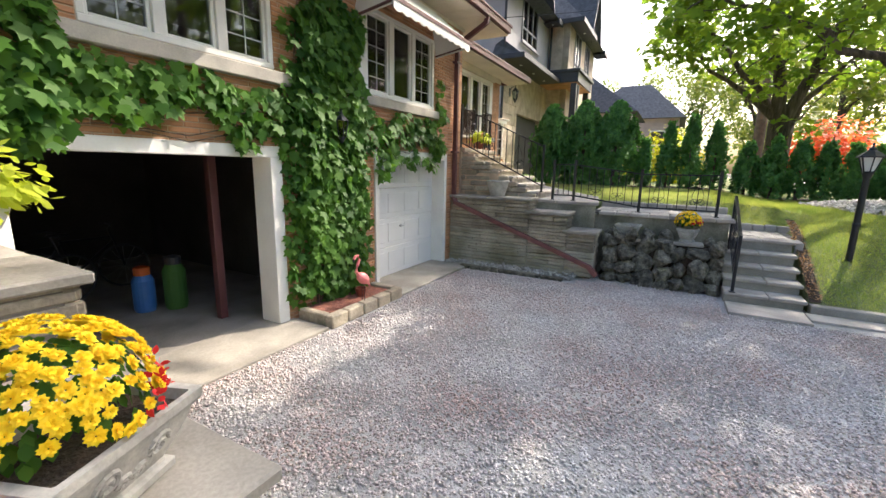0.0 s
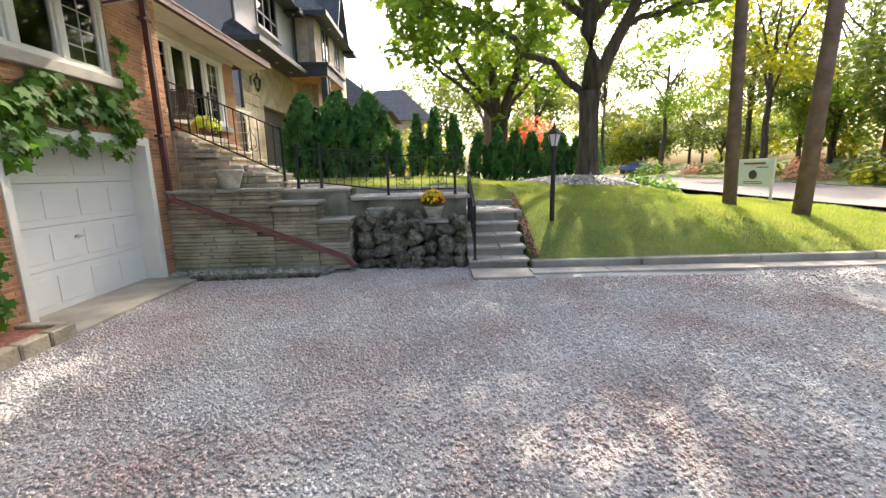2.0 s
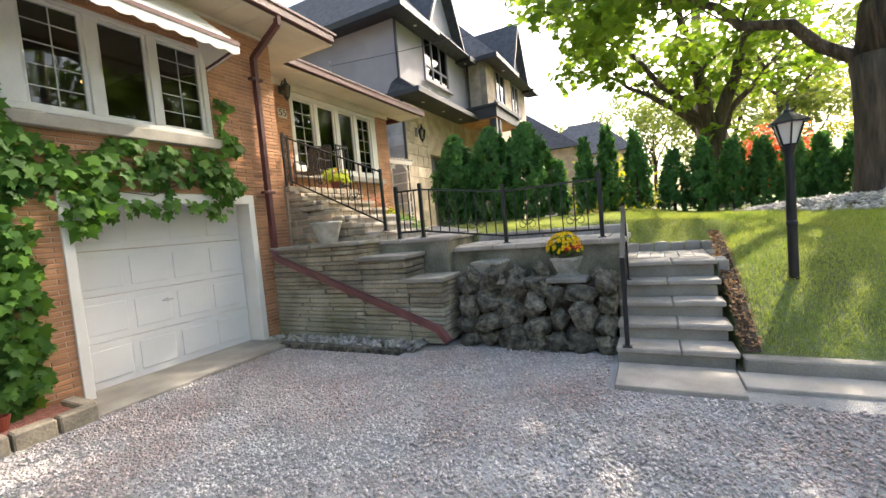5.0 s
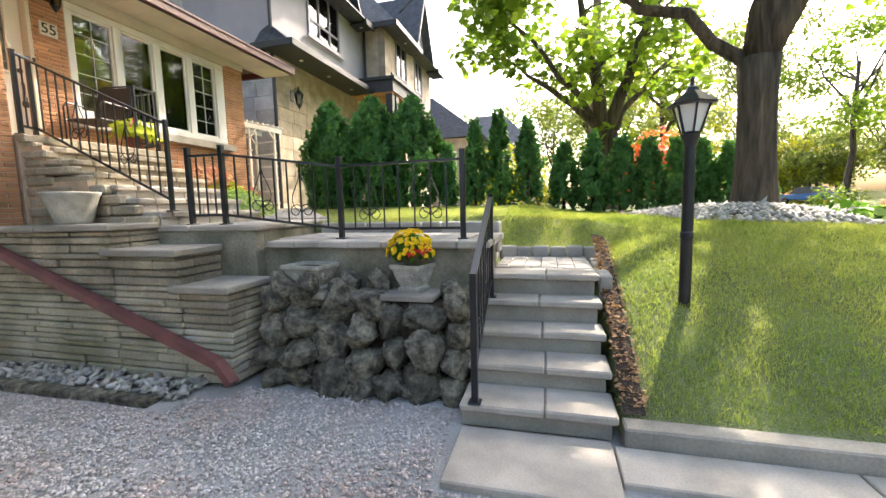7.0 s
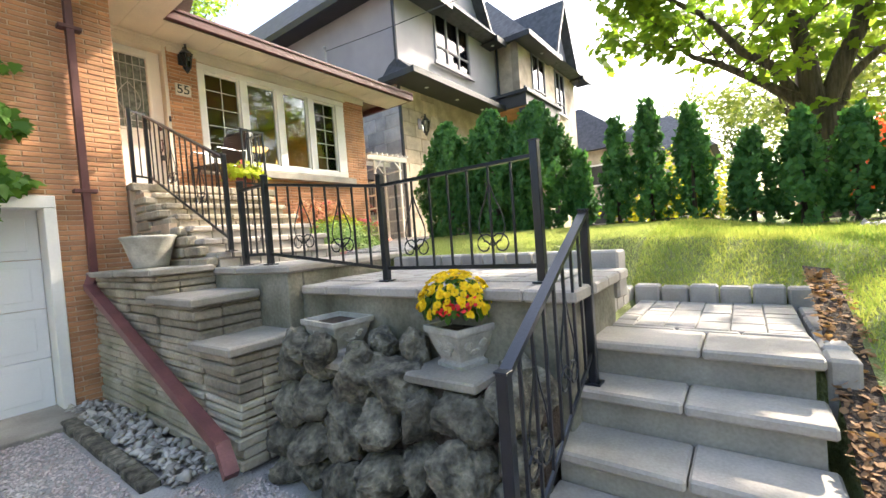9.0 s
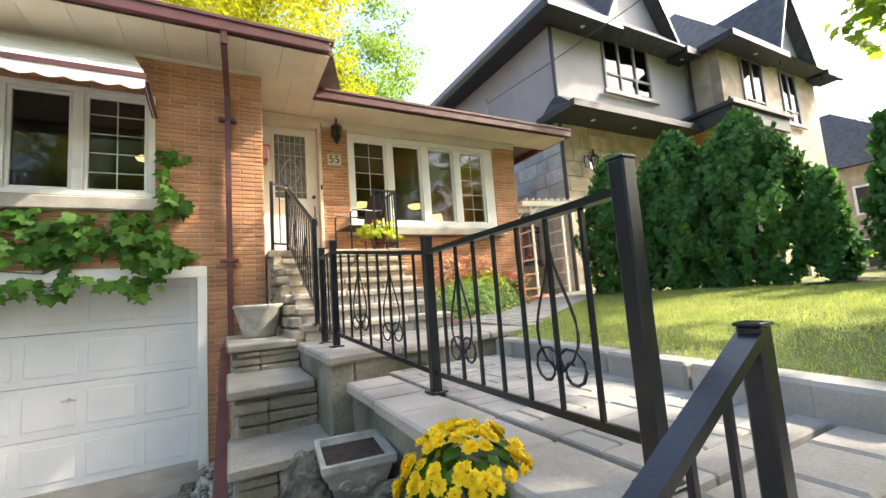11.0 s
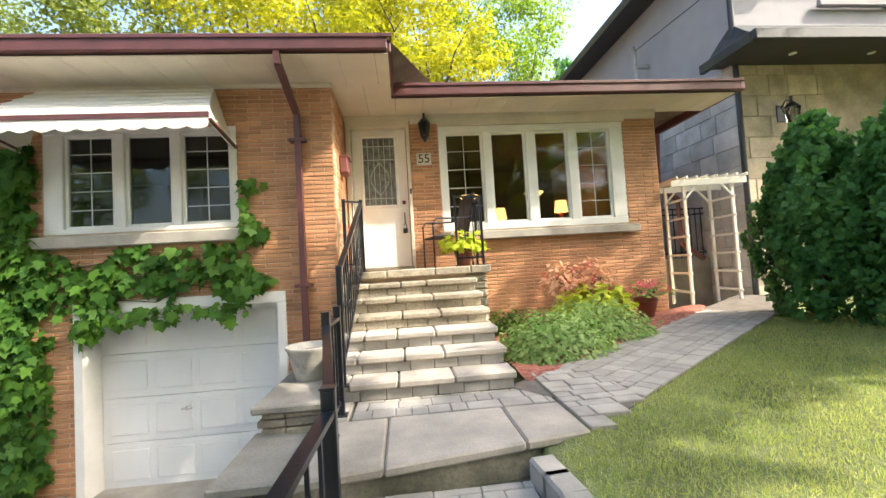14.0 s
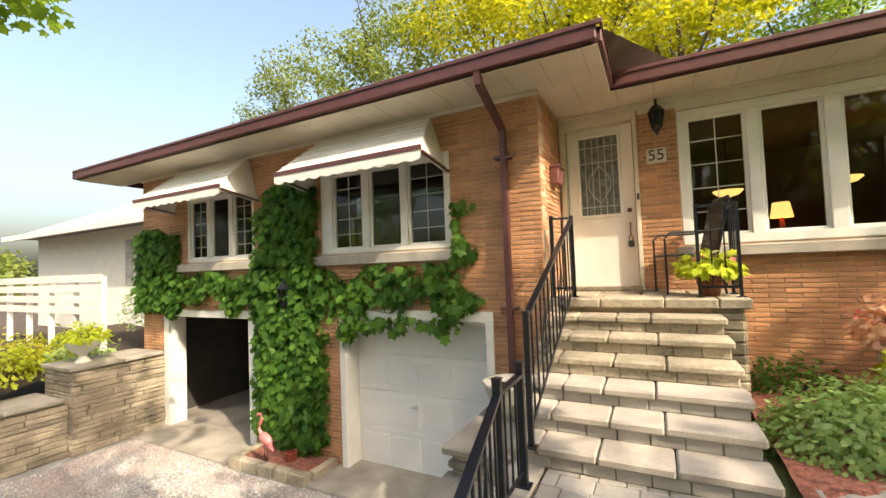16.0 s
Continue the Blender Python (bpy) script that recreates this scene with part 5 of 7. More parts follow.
pos = np.stack((rs.uniform(-0.72, -0.42, n), rs.uniform(-2.75, -0.1, n), rs.uniform(0.02, 0.07, n)), -1)
tagged(new("river_stones", pebbles("river_stones", pos, rs.uniform(0.025, 0.06, n), M_PEAGRAVEL, 5)), "strip of rounded grey river stones along the wall foot", "stones", kind="stuff")
edge = thing("stone_edging", "line of dark flat stones edging the river stones", "edging", kind="structure")
for k in range(5):
    part("edging_stone", rough(boxes((-0.86, -0.74, -0.9 - k * 0.42, -0.5 - k * 0.42, -0.03, 0.06), bev=0.012), 0.012, 5, k), M_LAVA, edge)

# ---- porch furniture ----
chair = thing("armchair", "dark metal and woven wicker armchair on the porch", "chair")
chair.matrix_basis = pose(1.40, 0.66, 2.44, 0, 0, -78)


def strip_grid(bm, a, b, c, d, n, m_, r):
    """Crossing flat strips over a four-cornered panel, for weave."""
    a, b, c, d = map(Vector, (a, b, c, d))
    for i in range(n + 1):
        f = i / n
        bar(bm, a.lerp(b, f), d.lerp(c, f), r)
    for j in range(m_ + 1):
        f = j / m_
        bar(bm, a.lerp(d, f), b.lerp(c, f), r)


bm = bmesh.new()
strip_grid(bm, (-0.24, -0.22, 0.42), (0.24, -0.22, 0.42), (0.24, 0.24, 0.41), (-0.24, 0.24, 0.41), 16, 16, 0.016)
part("seat", bm, M_WICKER, chair)
bm = bmesh.new()
strip_grid(bm, (-0.24, 0.24, 0.46), (0.24, 0.24, 0.46), (0.23, 0.36, 0.98), (-0.23, 0.36, 0.98), 15, 16, 0.018)
part("backrest", bm, M_WICKER, chair)
bm = tube(bmesh.new(), [(-0.26, 0.24, 0.42), (-0.26, 0.37, 0.98), (-0.2, 0.39, 1.02), (0.2, 0.39, 1.02), (0.26, 0.37, 0.98), (0.26, 0.24, 0.42)], 0.013)
part("back_frame", bm, M_BLACK, chair)
for sx in (-0.26, 0.26):
    part("arm", tube(bmesh.new(), [(sx, -0.25, 0.0), (sx, -0.25, 0.60), (sx, -0.20, 0.66), (sx, 0.20, 0.66), (sx, 0.30, 0.68)], 0.012), M_BLACK, chair)
    part("leg", tube(bmesh.new(), [(sx, 0.30, 0.0), (sx, 0.24, 0.42)], 0.012), M_BLACK, chair)
    part("seat_bar", tube(bmesh.new(), [(sx, -0.25, 0.42), (sx, 0.25, 0.42)], 0.012), M_BLACK, chair)


def pot(name, label, x, y, z, r, h, mat=M_TERRA):
    t = thing(name, label, "flower pot")
    part("pot", lathe(bmesh.new(), [(r * 0.62, 0), (r * 0.9, h * 0.75), (r, h * 0.8), (r * 1.02, h), (r * 0.88, h), (r * 0.8, h * 0.8)], 22, (x, y, z)), mat, t, smooth=False)
    part("soil", lathe(bmesh.new(), [(r * 0.82, h * 0.8), (r * 0.8, h * 0.88)], 16, (x, y, z)), M_SOIL, t)
    return t


def bush(name, label, c, r, n, leaf, mat, size, seed, category="plant", fill=0.5, up=0.4, blooms=None):
    t = thing(name, label, category)
    p, v = dome_points(n, c, *r, seed, -0.15, fill)
    rs = np.random.RandomState(seed)
    p += rs.normal(size=p.shape) * 0.12 * min(r)
    part("foliage", leaves("foliage", p, v * 0.6 + np.array((0, 0, up)) + rs.normal(size=v.shape) * 0.35, rs.uniform(0.6, 1.2, n) * size, leaf, mat, seed=seed), None, t)
    bm = bmesh.new()
    for k in range(9):
        a = k * 2.4
        tube(bm, [(c[0] + 0.05 * math.cos(a) * r[0], c[1] + 0.05 * math.sin(a) * r[1], c[2] - r[2] * 0.25), (c[0] + 0.6 * math.cos(a) * r[0], c[1] + 0.6 * math.sin(a) * r[1], c[2] + r[2] * 0.55)], 0.012 * max(1, r[2]), 5, 0.004)
    part("stem_work", bm, M_BARK, t)
    if blooms:
        bmat, bn, bs = blooms
        p, v = dome_points(bn, c, r[0] * 1.02, r[1] * 1.02, r[2] * 1.05, seed + 9, 0.0, 0.1)
        P = np.repeat(p, 7, 0) + rs.normal(size=(bn * 7, 3)) * bs * 0.4
        N = np.repeat(v, 7, 0) + rs.normal(size=(bn * 7, 3)) * 0.8
        part("bloom_cluster", leaves("bloom_cluster", P, N, np.full(len(P), bs), LEAF_OVAL, bmat, seed=seed + 4), None, t)
    return t


pot("flower_pot", "red-brown glazed pot with a trailing plant on the porch edge", 1.58, 0.24, 2.44, 0.13, 0.22)
bush("potted_plant", "light green sweet potato vine with a pink bloom in a pot", (1.58, 0.24, 2.68), (0.24, 0.22, 0.18), 230, LEAF_LOBED, M_CHART, 0.09, 21, blooms=(M_PINK, 5, 0.05))

# ---- flower bed by the house ----
bush("shrub", "low variegated green and white shrub beside the path", (2.42, -0.62, 1.39), (0.62, 0.50, 0.40), 4600, LEAF_OVAL, M_SHRUB, 0.056, 31, "shrub")
bush("shrub", "low variegated green and white shrub beside the porch steps", (3.10, -0.12, 1.42), (0.70, 0.46, 0.41), 4800, LEAF_OVAL, M_SHRUB, 0.056, 32, "shrub")
bush("shrub", "dark green low plant against the brick wall", (2.25, 0.7, 1.42), (0.4, 0.3, 0.35), 700, LEAF_OVAL, M_IVY, 0.06, 35, "shrub")
bush("foliage_plant", "bright chartreuse sweet potato vine", (3.38, 0.36, 1.70), (0.50, 0.28, 0.34), 650, LEAF_LOBED, M_CHART, 0.10, 33)
for x, y, s in ((3.05, 0.62, 41), (3.52, 0.66, 42)):
    pot("flower_pot", "tan pot holding a tall coleus", x, y, 1.45, 0.15, 0.42, M_NSTONE)
    bush("coleus", "pink and cream coleus in a tall pot", (x, y, 2.02), (0.27, 0.24, 0.36), 420, LEAF_OVAL, M_COLEUS, 0.085, s, blooms=(M_PINK, 5, 0.05))
pot("flower_pot", "dark glazed pot of pink flowers on the mulch", 4.35, 0.72, 1.53, 0.17, 0.29)
bush("potted_plant", "pink flowering begonia in a dark pot", (4.38, 0.72, 1.86), (0.30, 0.26, 0.17), 260, LEAF_OVAL, M_SHRUB, 0.06, 44, blooms=(M_PINK, 44, 0.045))

# ---- white garden arbour ----
arbour = thing("garden_arbour", "white painted wooden arbour with ladder sides", "arbour")
arbour.matrix_basis = pose(6.32, 2.02, 1.47, 0, 0, -8)
for sx in (-0.42, 0.42):
    for sy in (-0.33, 0.33):
        part("leg", boxes((sx - 0.024, sx + 0.024, sy - 0.024, sy + 0.024, 0, 2.24), bev=0.003), M_WHITE, arbour)
    for k in range(6):
        z = 0.24 + k * 0.335
        part("rung", boxes((sx - 0.014, sx + 0.014, -0.40, 0.40, z, z + 0.038), bev=0.002), M_WHITE, arbour)
for sy in (-0.365, 0.365):
    part("beam", boxes((-0.66, 0.66, sy - 0.016, sy + 0.016, 2.16, 2.27), bev=0.003), M_WHITE, arbour)
    for s in (-1, 1):
        bm = bmesh.new()
        bar(bm, (s * 0.41, sy, 1.94), (s * 0.20, sy, 2.18), 0.03)
        part("brace", bm, M_WHITE, arbour)
for k in range(8):
    x = -0.60 + k * 0.171
    part("top_slat", boxes((x - 0.016, x + 0.016, -0.50, 0.50, 2.27, 2.32), bev=0.002), M_WHITE, arbour)

# ---- planting bed, flamingo and ivy by the garages ----
bed = thing("planting_bed", "small raised bed of red mulch edged with tan stone blocks", "planting bed", kind="structure")
part("mulch", rough(boxes((-4.55, -3.22, -0.52, -0.02, 0.0, 0.12), bev=0.02), 0.012, 6), M_MULCH, bed)
for k in range(5):
    part("edging_stone", rough(boxes((-4.66 + k * 0.31, -4.37 + k * 0.31, -0.64, -0.50, -0.02, 0.15), bev=0.014), 0.006, 5, k), M_STONE, bed)
for x in (-4.66, -3.2):
    part("edging_stone", rough(boxes((x, x + 0.12, -0.49, -0.03, -0.02, 0.145), bev=0.014), 0.006, 5, 9), M_STONE, bed)
flamingo = thing("garden_ornament", "pink plastic flamingo on a wire leg in the mulch bed", "ornament")
FX, FY = -3.95, -0.54
bm = bmesh.new()
bmesh.ops.create_uvsphere(bm, u_segments=14, v_segments=10, radius=1.0, matrix=pose(FX, FY, 0.47, 0, 35, 0) @ Matrix.Diagonal((0.13, 0.065, 0.075, 1)))
part("body", bm, M_PLASTIC, flamingo, smooth=True)
part("neck", tube(bmesh.new(), [(FX - 0.08, FY, 0.52), (FX - 0.14, FY, 0.60), (FX - 0.11, FY, 0.68), (FX - 0.07, FY, 0.75), (FX - 0.10, FY, 0.81), (FX - 0.15, FY, 0.81), (FX - 0.18, FY, 0.77)], 0.024, 8, 0.016), M_PLASTIC, flamingo)
part("beak", tube(bmesh.new(), [(FX - 0.18, FY, 0.775), (FX - 0.195, FY, 0.72)], 0.014, 7, 0.003), M_BLACK, flamingo)
for s in (-0.02, 0.02):
    part("leg", tube(bmesh.new(), [(FX, FY + s, 0.43), (FX, FY + s, 0.10)], 0.005, 5), M_BLACK, flamingo)
part("tail", tube(bmesh.new(), [(FX + 0.06, FY, 0.42), (FX + 0.15, FY, 0.33)], 0.04, 7, 0.008), M_PLASTIC, flamingo)
solo("flower_pot", lathe(bmesh.new(), [(0.06, 0.1), (0.085, 0.22), (0.09, 0.24), (0.075, 0.24), (0.07, 0.16)], 18, (-3.72, -0.30, 0.0)), M_TERRA, "small terracotta pot in the mulch bed", "flower pot")


def ivy_leaves(n, pick, seed, size=0.12):
    rs = np.random.RandomState(seed)
    P, N, S = [], [], []
    tries = 0
    while len(P) < n and tries < n * 40:
        tries += 1
        x, z = rs.uniform(-8.2, -0.1), rs.uniform(0.1, 4.3)
        d = pick(x, z)
        if rs.rand() < d:
            P.append((x, -0.03 - rs.rand() ** 1.5 * 0.17 * min(1, d + 0.3), z))
            N.append((rs.normal() * 0.5, -1.0, 0.4 + rs.normal() * 0.45))
            S.append(size * rs.uniform(0.55, 1.25))
    return np.array(P), np.array(N), np.array(S)


def ivy_density(x, z):
    wob = 0.12 * math.sin(3.1 * x + 1.0) + 0.09 * math.sin(7.3 * x) + 0.06 * math.sin(11 * z)
    d = 0.0
    if -4.72 + wob < x < -3.28 + wob and z < 4.02 + wob:      # column between the garages
        narrow = abs(x + 3.98) / (0.62 + 0.1 * math.sin(5 * z))
        d = max(d, 1.0 if narrow < 0.95 else 0.25)
        if z < 0.35:
            d *= 0.5 if abs(x + 3.9) < 0.35 else 0.05
    if (2.34 if x < -4.7 else 2.24) + wob < z < 2.86 + 0.5 * wob and x < -1.05:      # band over the garages
        d = max(d, 0.5 if x < -3.2 else 0.36)
    if x > -3.0 and 1.95 + wob < z <= 2.2 and x < -1.2:
        d = max(d, 0.35)
    if -1.2 + 0.5 * wob < x < -0.78 + wob and 2.3 < z < 3.85 + wob:    # climbing shoot beside the window
        d = max(d, 0.6 * max(0.1, 1 - (z - 2.3) / 1.9))
    if -8.1 < x < -6.8 and 2.2 < z < 3.7 + wob:
        d = max(d, 0.85)
    if -3.36 < x < -1.12 and z > 2.9 or -6.65 < x < -4.78 and z > 2.92:
        d = 0.0
    return d


ivy = thing("ivy", "climbing vine with green lobed leaves covering the brick", "ivy")
p, n_, s = ivy_leaves(6800, ivy_density, 11)
part("leaf_cover", leaves("leaf_cover", p, n_, s, LEAF_LOBED, M_IVY, up=np.tile((0, -0.1, -1.0), (len(p), 1)), fold=0.22, seed=12), None, ivy)
bm = bmesh.new()
rr = random.Random(3)
for k in range(26):
    x = -3.98 + rr.uniform(-0.35, 0.35)
    pts = [(x, -0.03, 0.1)]
    for j in range(7):
        pts.append((pts[-1][0] + rr.uniform(-0.12, 0.12), -0.03 - rr.random() * 0.03, 0.1 + 0.55 * (j + 1)))
    tube(bm, pts, 0.012, 5, 0.004)
for k in range(10):
    z = rr.uniform(2.3, 2.8)
    pts = [(-4.0, -0.03, z)]
    for j in range(6):
        pts.append((pts[-1][0] + 0.48 * (1 if k % 2 else -1.3), -0.03 - rr.random() * 0.03, z + rr.uniform(-0.15, 0.12)))
    tube(bm, pts, 0.009, 5, 0.003)
part("stem_work", bm, M_BARK, ivy)

# ---- trees ----
def limb_points(a, b, sag=0.0, n=6, seed=0, wob=0.12):
    rr = random.Random(seed)
    a, b = Vector(a), Vector(b)
    L = (b - a).length
    return [a.lerp(b, i / n) + Vector((rr.uniform(-1, 1), rr.uniform(-1, 1), rr.uniform(-0.6, 0.6))) * wob * L * 0.25 * (0 if i in (0, n) else 1) + Vector((0, 0, sag * math.sin(math.pi * i / n))) for i in range(n + 1)]


def clump_leaves(clumps, per, size, seed, flat=0.55):
    """Leaves scattered in clumps: each clump (x, y, z, r)."""
    rs = np.random.RandomState(seed)
    P, N, S = [], [], []
    for x, y, z, r in clumps:
        n = int(per * (r ** 1.6))
        v = rs.normal(size=(n, 3))
        v /= np.linalg.norm(v, axis=1)[:, None]
        rad = r * rs.rand(n) ** 0.45
        P.append(np.array((x, y, z)) + v * rad[:, None] * np.array((1, 1, flat)))
        N.append(np.array((0, 0, 0.9)) + v * 0.5 + rs.normal(size=(n, 3)) * 0.5)
        S.append(rs.uniform(0.65, 1.25, n) * size)
    return np.concatenate(P), np.concatenate(N), np.concatenate(S)


def maple(name, label, base, r, fork, limbs, clumps, per, size, seed, mat=M_MAPLE, trunk_mat=M_BARK, outline=LEAF_LOBED, openings=()):
    """A tapered trunk to its fork, limbs that split into twigs, and a crown of clumped leaves hung on them."""
    t = thing(name, label, "tree")
    b, f = Vector(base), Vector(fork)
    pts = [b + Vector((0, 0, -0.15)), b + Vector((0, 0, 0.12)), b.lerp(f, 0.25), b.lerp(f, 0.5), b.lerp(f, 0.75), f]
    bm = bmesh.new()
    rad = [r * 1.45, r * 1.2, r * 1.0, r * 0.93, r * 0.92, r * 1.0]
    rings = []
    for q, p in zip(rad, pts):
        rings.append([bm.verts.new(p + Vector((math.cos(2 * math.pi * k / 20), math.sin(2 * math.pi * k / 20), 0)) * q * (1 + 0.05 * math.sin(5 * k + q * 40))) for k in range(20)])
    for u, w in zip(rings, rings[1:]):
        for k in range(20):
            bm.faces.new((u[k], u[(k + 1) % 20], w[(k + 1) % 20], w[k]))
    bm.faces.new(rings[-1])
    part("trunk", bm, trunk_mat, t, smooth=True)
    rr = random.Random(seed)
    ends = []
    for i, (tip, r0, *root) in enumerate(limbs):
        foot = Vector(root[0]) if root else f - Vector((0, 0, r * 0.5))
        pl = limb_points(foot, tip, 0.04 * (Vector(tip) - foot).length, 8, seed + i, 0.12 if r0 < 0.18 else 0.05)
        bm = tube(bmesh.new(), pl, r0, 10, r0 * 0.28)
        for j in range(3, 9):
            for s in range(2):
                d = Vector((rr.uniform(-1, 1), rr.uniform(-1, 1), rr.uniform(-0.35, 0.7))).normalized() * rr.uniform(0.8, 2.0)
                e = pl[j] + d
                tube(bm, limb_points(pl[j], e, 0.05, 4, rr.randint(0, 9999)), r0 * 0.2, 5, 0.008)
                ends.append((e.x, e.y, e.z))
        part("limb", bm, trunk_mat, t, smooth=True)
    cl = list(clumps) + [(x, y, z, rr.uniform(0.5, 0.95)) for x, y, z in ends]
    for spot, wide in openings:                 # clumps on the sun's line to a chosen spot are dropped, to light it
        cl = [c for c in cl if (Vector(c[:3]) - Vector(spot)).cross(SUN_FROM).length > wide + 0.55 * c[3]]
    p, n, s = clump_leaves(cl, per, size, seed)
    part("crown", leaves("crown", p, n, s, outline, mat, seed=seed), None, t)
    return t


def cloud(c, r, n, seed, rmin, rmax, shell=0.35):
    """Clumps spread through an ellipsoid, thicker towards its outside."""
    rr = random.Random(seed)
    out = []
    while len(out) < n:
        v = Vector((rr.gauss(0, 1), rr.gauss(0, 1), rr.gauss(0, 1))).normalized() * (rr.random() ** shell)
        out.append((c[0] + v.x * r[0], c[1] + v.y * r[1], c[2] + v.z * r[2], rr.uniform(rmin, rmax)))
    return out


# the big maple on the lawn
maple("maple_tree", "large old maple with a thick furrowed trunk on the lawn", (4.6, -8.9, 1.22), 0.29, (4.6, -8.85, 3.75),
      # last limb is added to carry the clumps that shade the garage door
      [((4.6, -4.5, 6.3), 0.115), ((4.75, -8.75, 9.8), 0.26), ((4.4, -11.6, 9.2), 0.20), ((7.6, -7.2, 8.8), 0.14, (4.68, -8.82, 5.9)), ((1.4, -10.0, 8.4), 0.13, (4.65, -8.83, 5.5)), ((5.2, -13.5, 6.4), 0.10, (4.53, -9.75, 5.4)), ((6.3, -4.0, 8.8), 0.12, (4.68, -8.82, 5.6))],
      # several clumps, mostly out of view, added to shade garage door, gravel, lawn, planter
      cloud((3.9, -9.0, 9.4), (4.6, 5.0, 2.8), 80, 3, 0.55, 1.05) + cloud((2.6, -6.8, 9.2), (1.9, 1.3, 0.7), 18, 21, 0.5, 0.85) + cloud((6.2, -8.6, 10.6), (3.4, 5.0, 1.2), 34, 7, 0.6, 1.0) + cloud((4.4, -12.4, 7.2), (2.6, 2.2, 1.4), 22, 4, 0.5, 0.9) + cloud((4.5, -5.2, 7.2), (1.1, 1.1, 0.6), 9, 5, 0.45, 0.8) + cloud((0.3, -6.1, 9.3), (1.4, 1.6, 0.8), 24, 6, 0.6, 0.9) + cloud((6.5, -3.5, 9.0), (1.8, 0.9, 0.8), 22, 17, 0.5, 0.85) + cloud((8.4, -10.3, 8.0), (2.0, 1.7, 1.2), 26, 18, 0.5, 0.9), 84, 0.19, 5,
      # spots where sun patches are wanted; clumps in their line are dropped
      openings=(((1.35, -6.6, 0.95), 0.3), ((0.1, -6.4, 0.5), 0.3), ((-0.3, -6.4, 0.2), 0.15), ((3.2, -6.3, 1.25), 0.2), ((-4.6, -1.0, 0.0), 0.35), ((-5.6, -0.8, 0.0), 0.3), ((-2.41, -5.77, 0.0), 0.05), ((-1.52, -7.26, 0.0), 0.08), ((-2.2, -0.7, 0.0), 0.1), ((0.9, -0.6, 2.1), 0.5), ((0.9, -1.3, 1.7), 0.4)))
# the second tree behind the hedge
maple("maple_tree", "smaller forked maple beyond the cedar row", (12.0, -7.45, 1.2), 0.42, (12.0, -7.45, 3.9),
      [((11.4, -4.2, 6.4), 0.14), ((12.0, -6.4, 9.0), 0.26), ((12.2, -9.2, 8.4), 0.24), ((13.5, -9.8, 6.6), 0.14), ((11.2, -3.4, 8.6), 0.13)],
      # three clump groups are added to shade the garden path and landing
      cloud((12, -6.6, 8.2), (3.2, 4.0, 2.6), 50, 8, 0.55, 1.0) + cloud((10.2, -4.3, 8.2), (1.5, 1.1, 0.8), 16, 9, 0.5, 0.8) + cloud((11.2, -6.5, 10.7), (2.4, 1.9, 0.7), 26, 19, 0.55, 0.95) + cloud((10.6, -4.9, 9.3), (1.8, 1.3, 0.8), 20, 20, 0.5, 0.85) + cloud((11.0, -4.0, 7.0), (1.4, 1.9, 1.4), 20, 9, 0.45, 0.8) + cloud((11.4, -2.8, 10.0), (1.4, 1.6, 1.2), 18, 10, 0.5, 0.9), 55, 0.23, 9,
      # sun wanted on lawn and porch steps: clumps in line are dropped
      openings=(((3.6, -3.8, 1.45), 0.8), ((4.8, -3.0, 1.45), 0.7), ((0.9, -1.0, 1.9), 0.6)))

# a maple left of the drive whose limb hangs out over it
maple("maple_tree", "tall maple beside the drive with an overhanging limb", (-13.0, -6.5, 0.9), 0.34, (-13.0, -6.5, 4.6),
      [((-10.0, -1.9, 8.6), 0.15), ((-13.2, -6.0, 12.0), 0.24), ((-15.5, -8.5, 10.0), 0.16)],
      cloud((-10.2, -1.7, 9.0), (1.9, 1.3, 1.1), 20, 14, 0.5, 0.9) + cloud((-13, -6.3, 11), (3.2, 3.2, 2.4), 40, 15, 0.6, 1.0), 60, 0.2, 16)

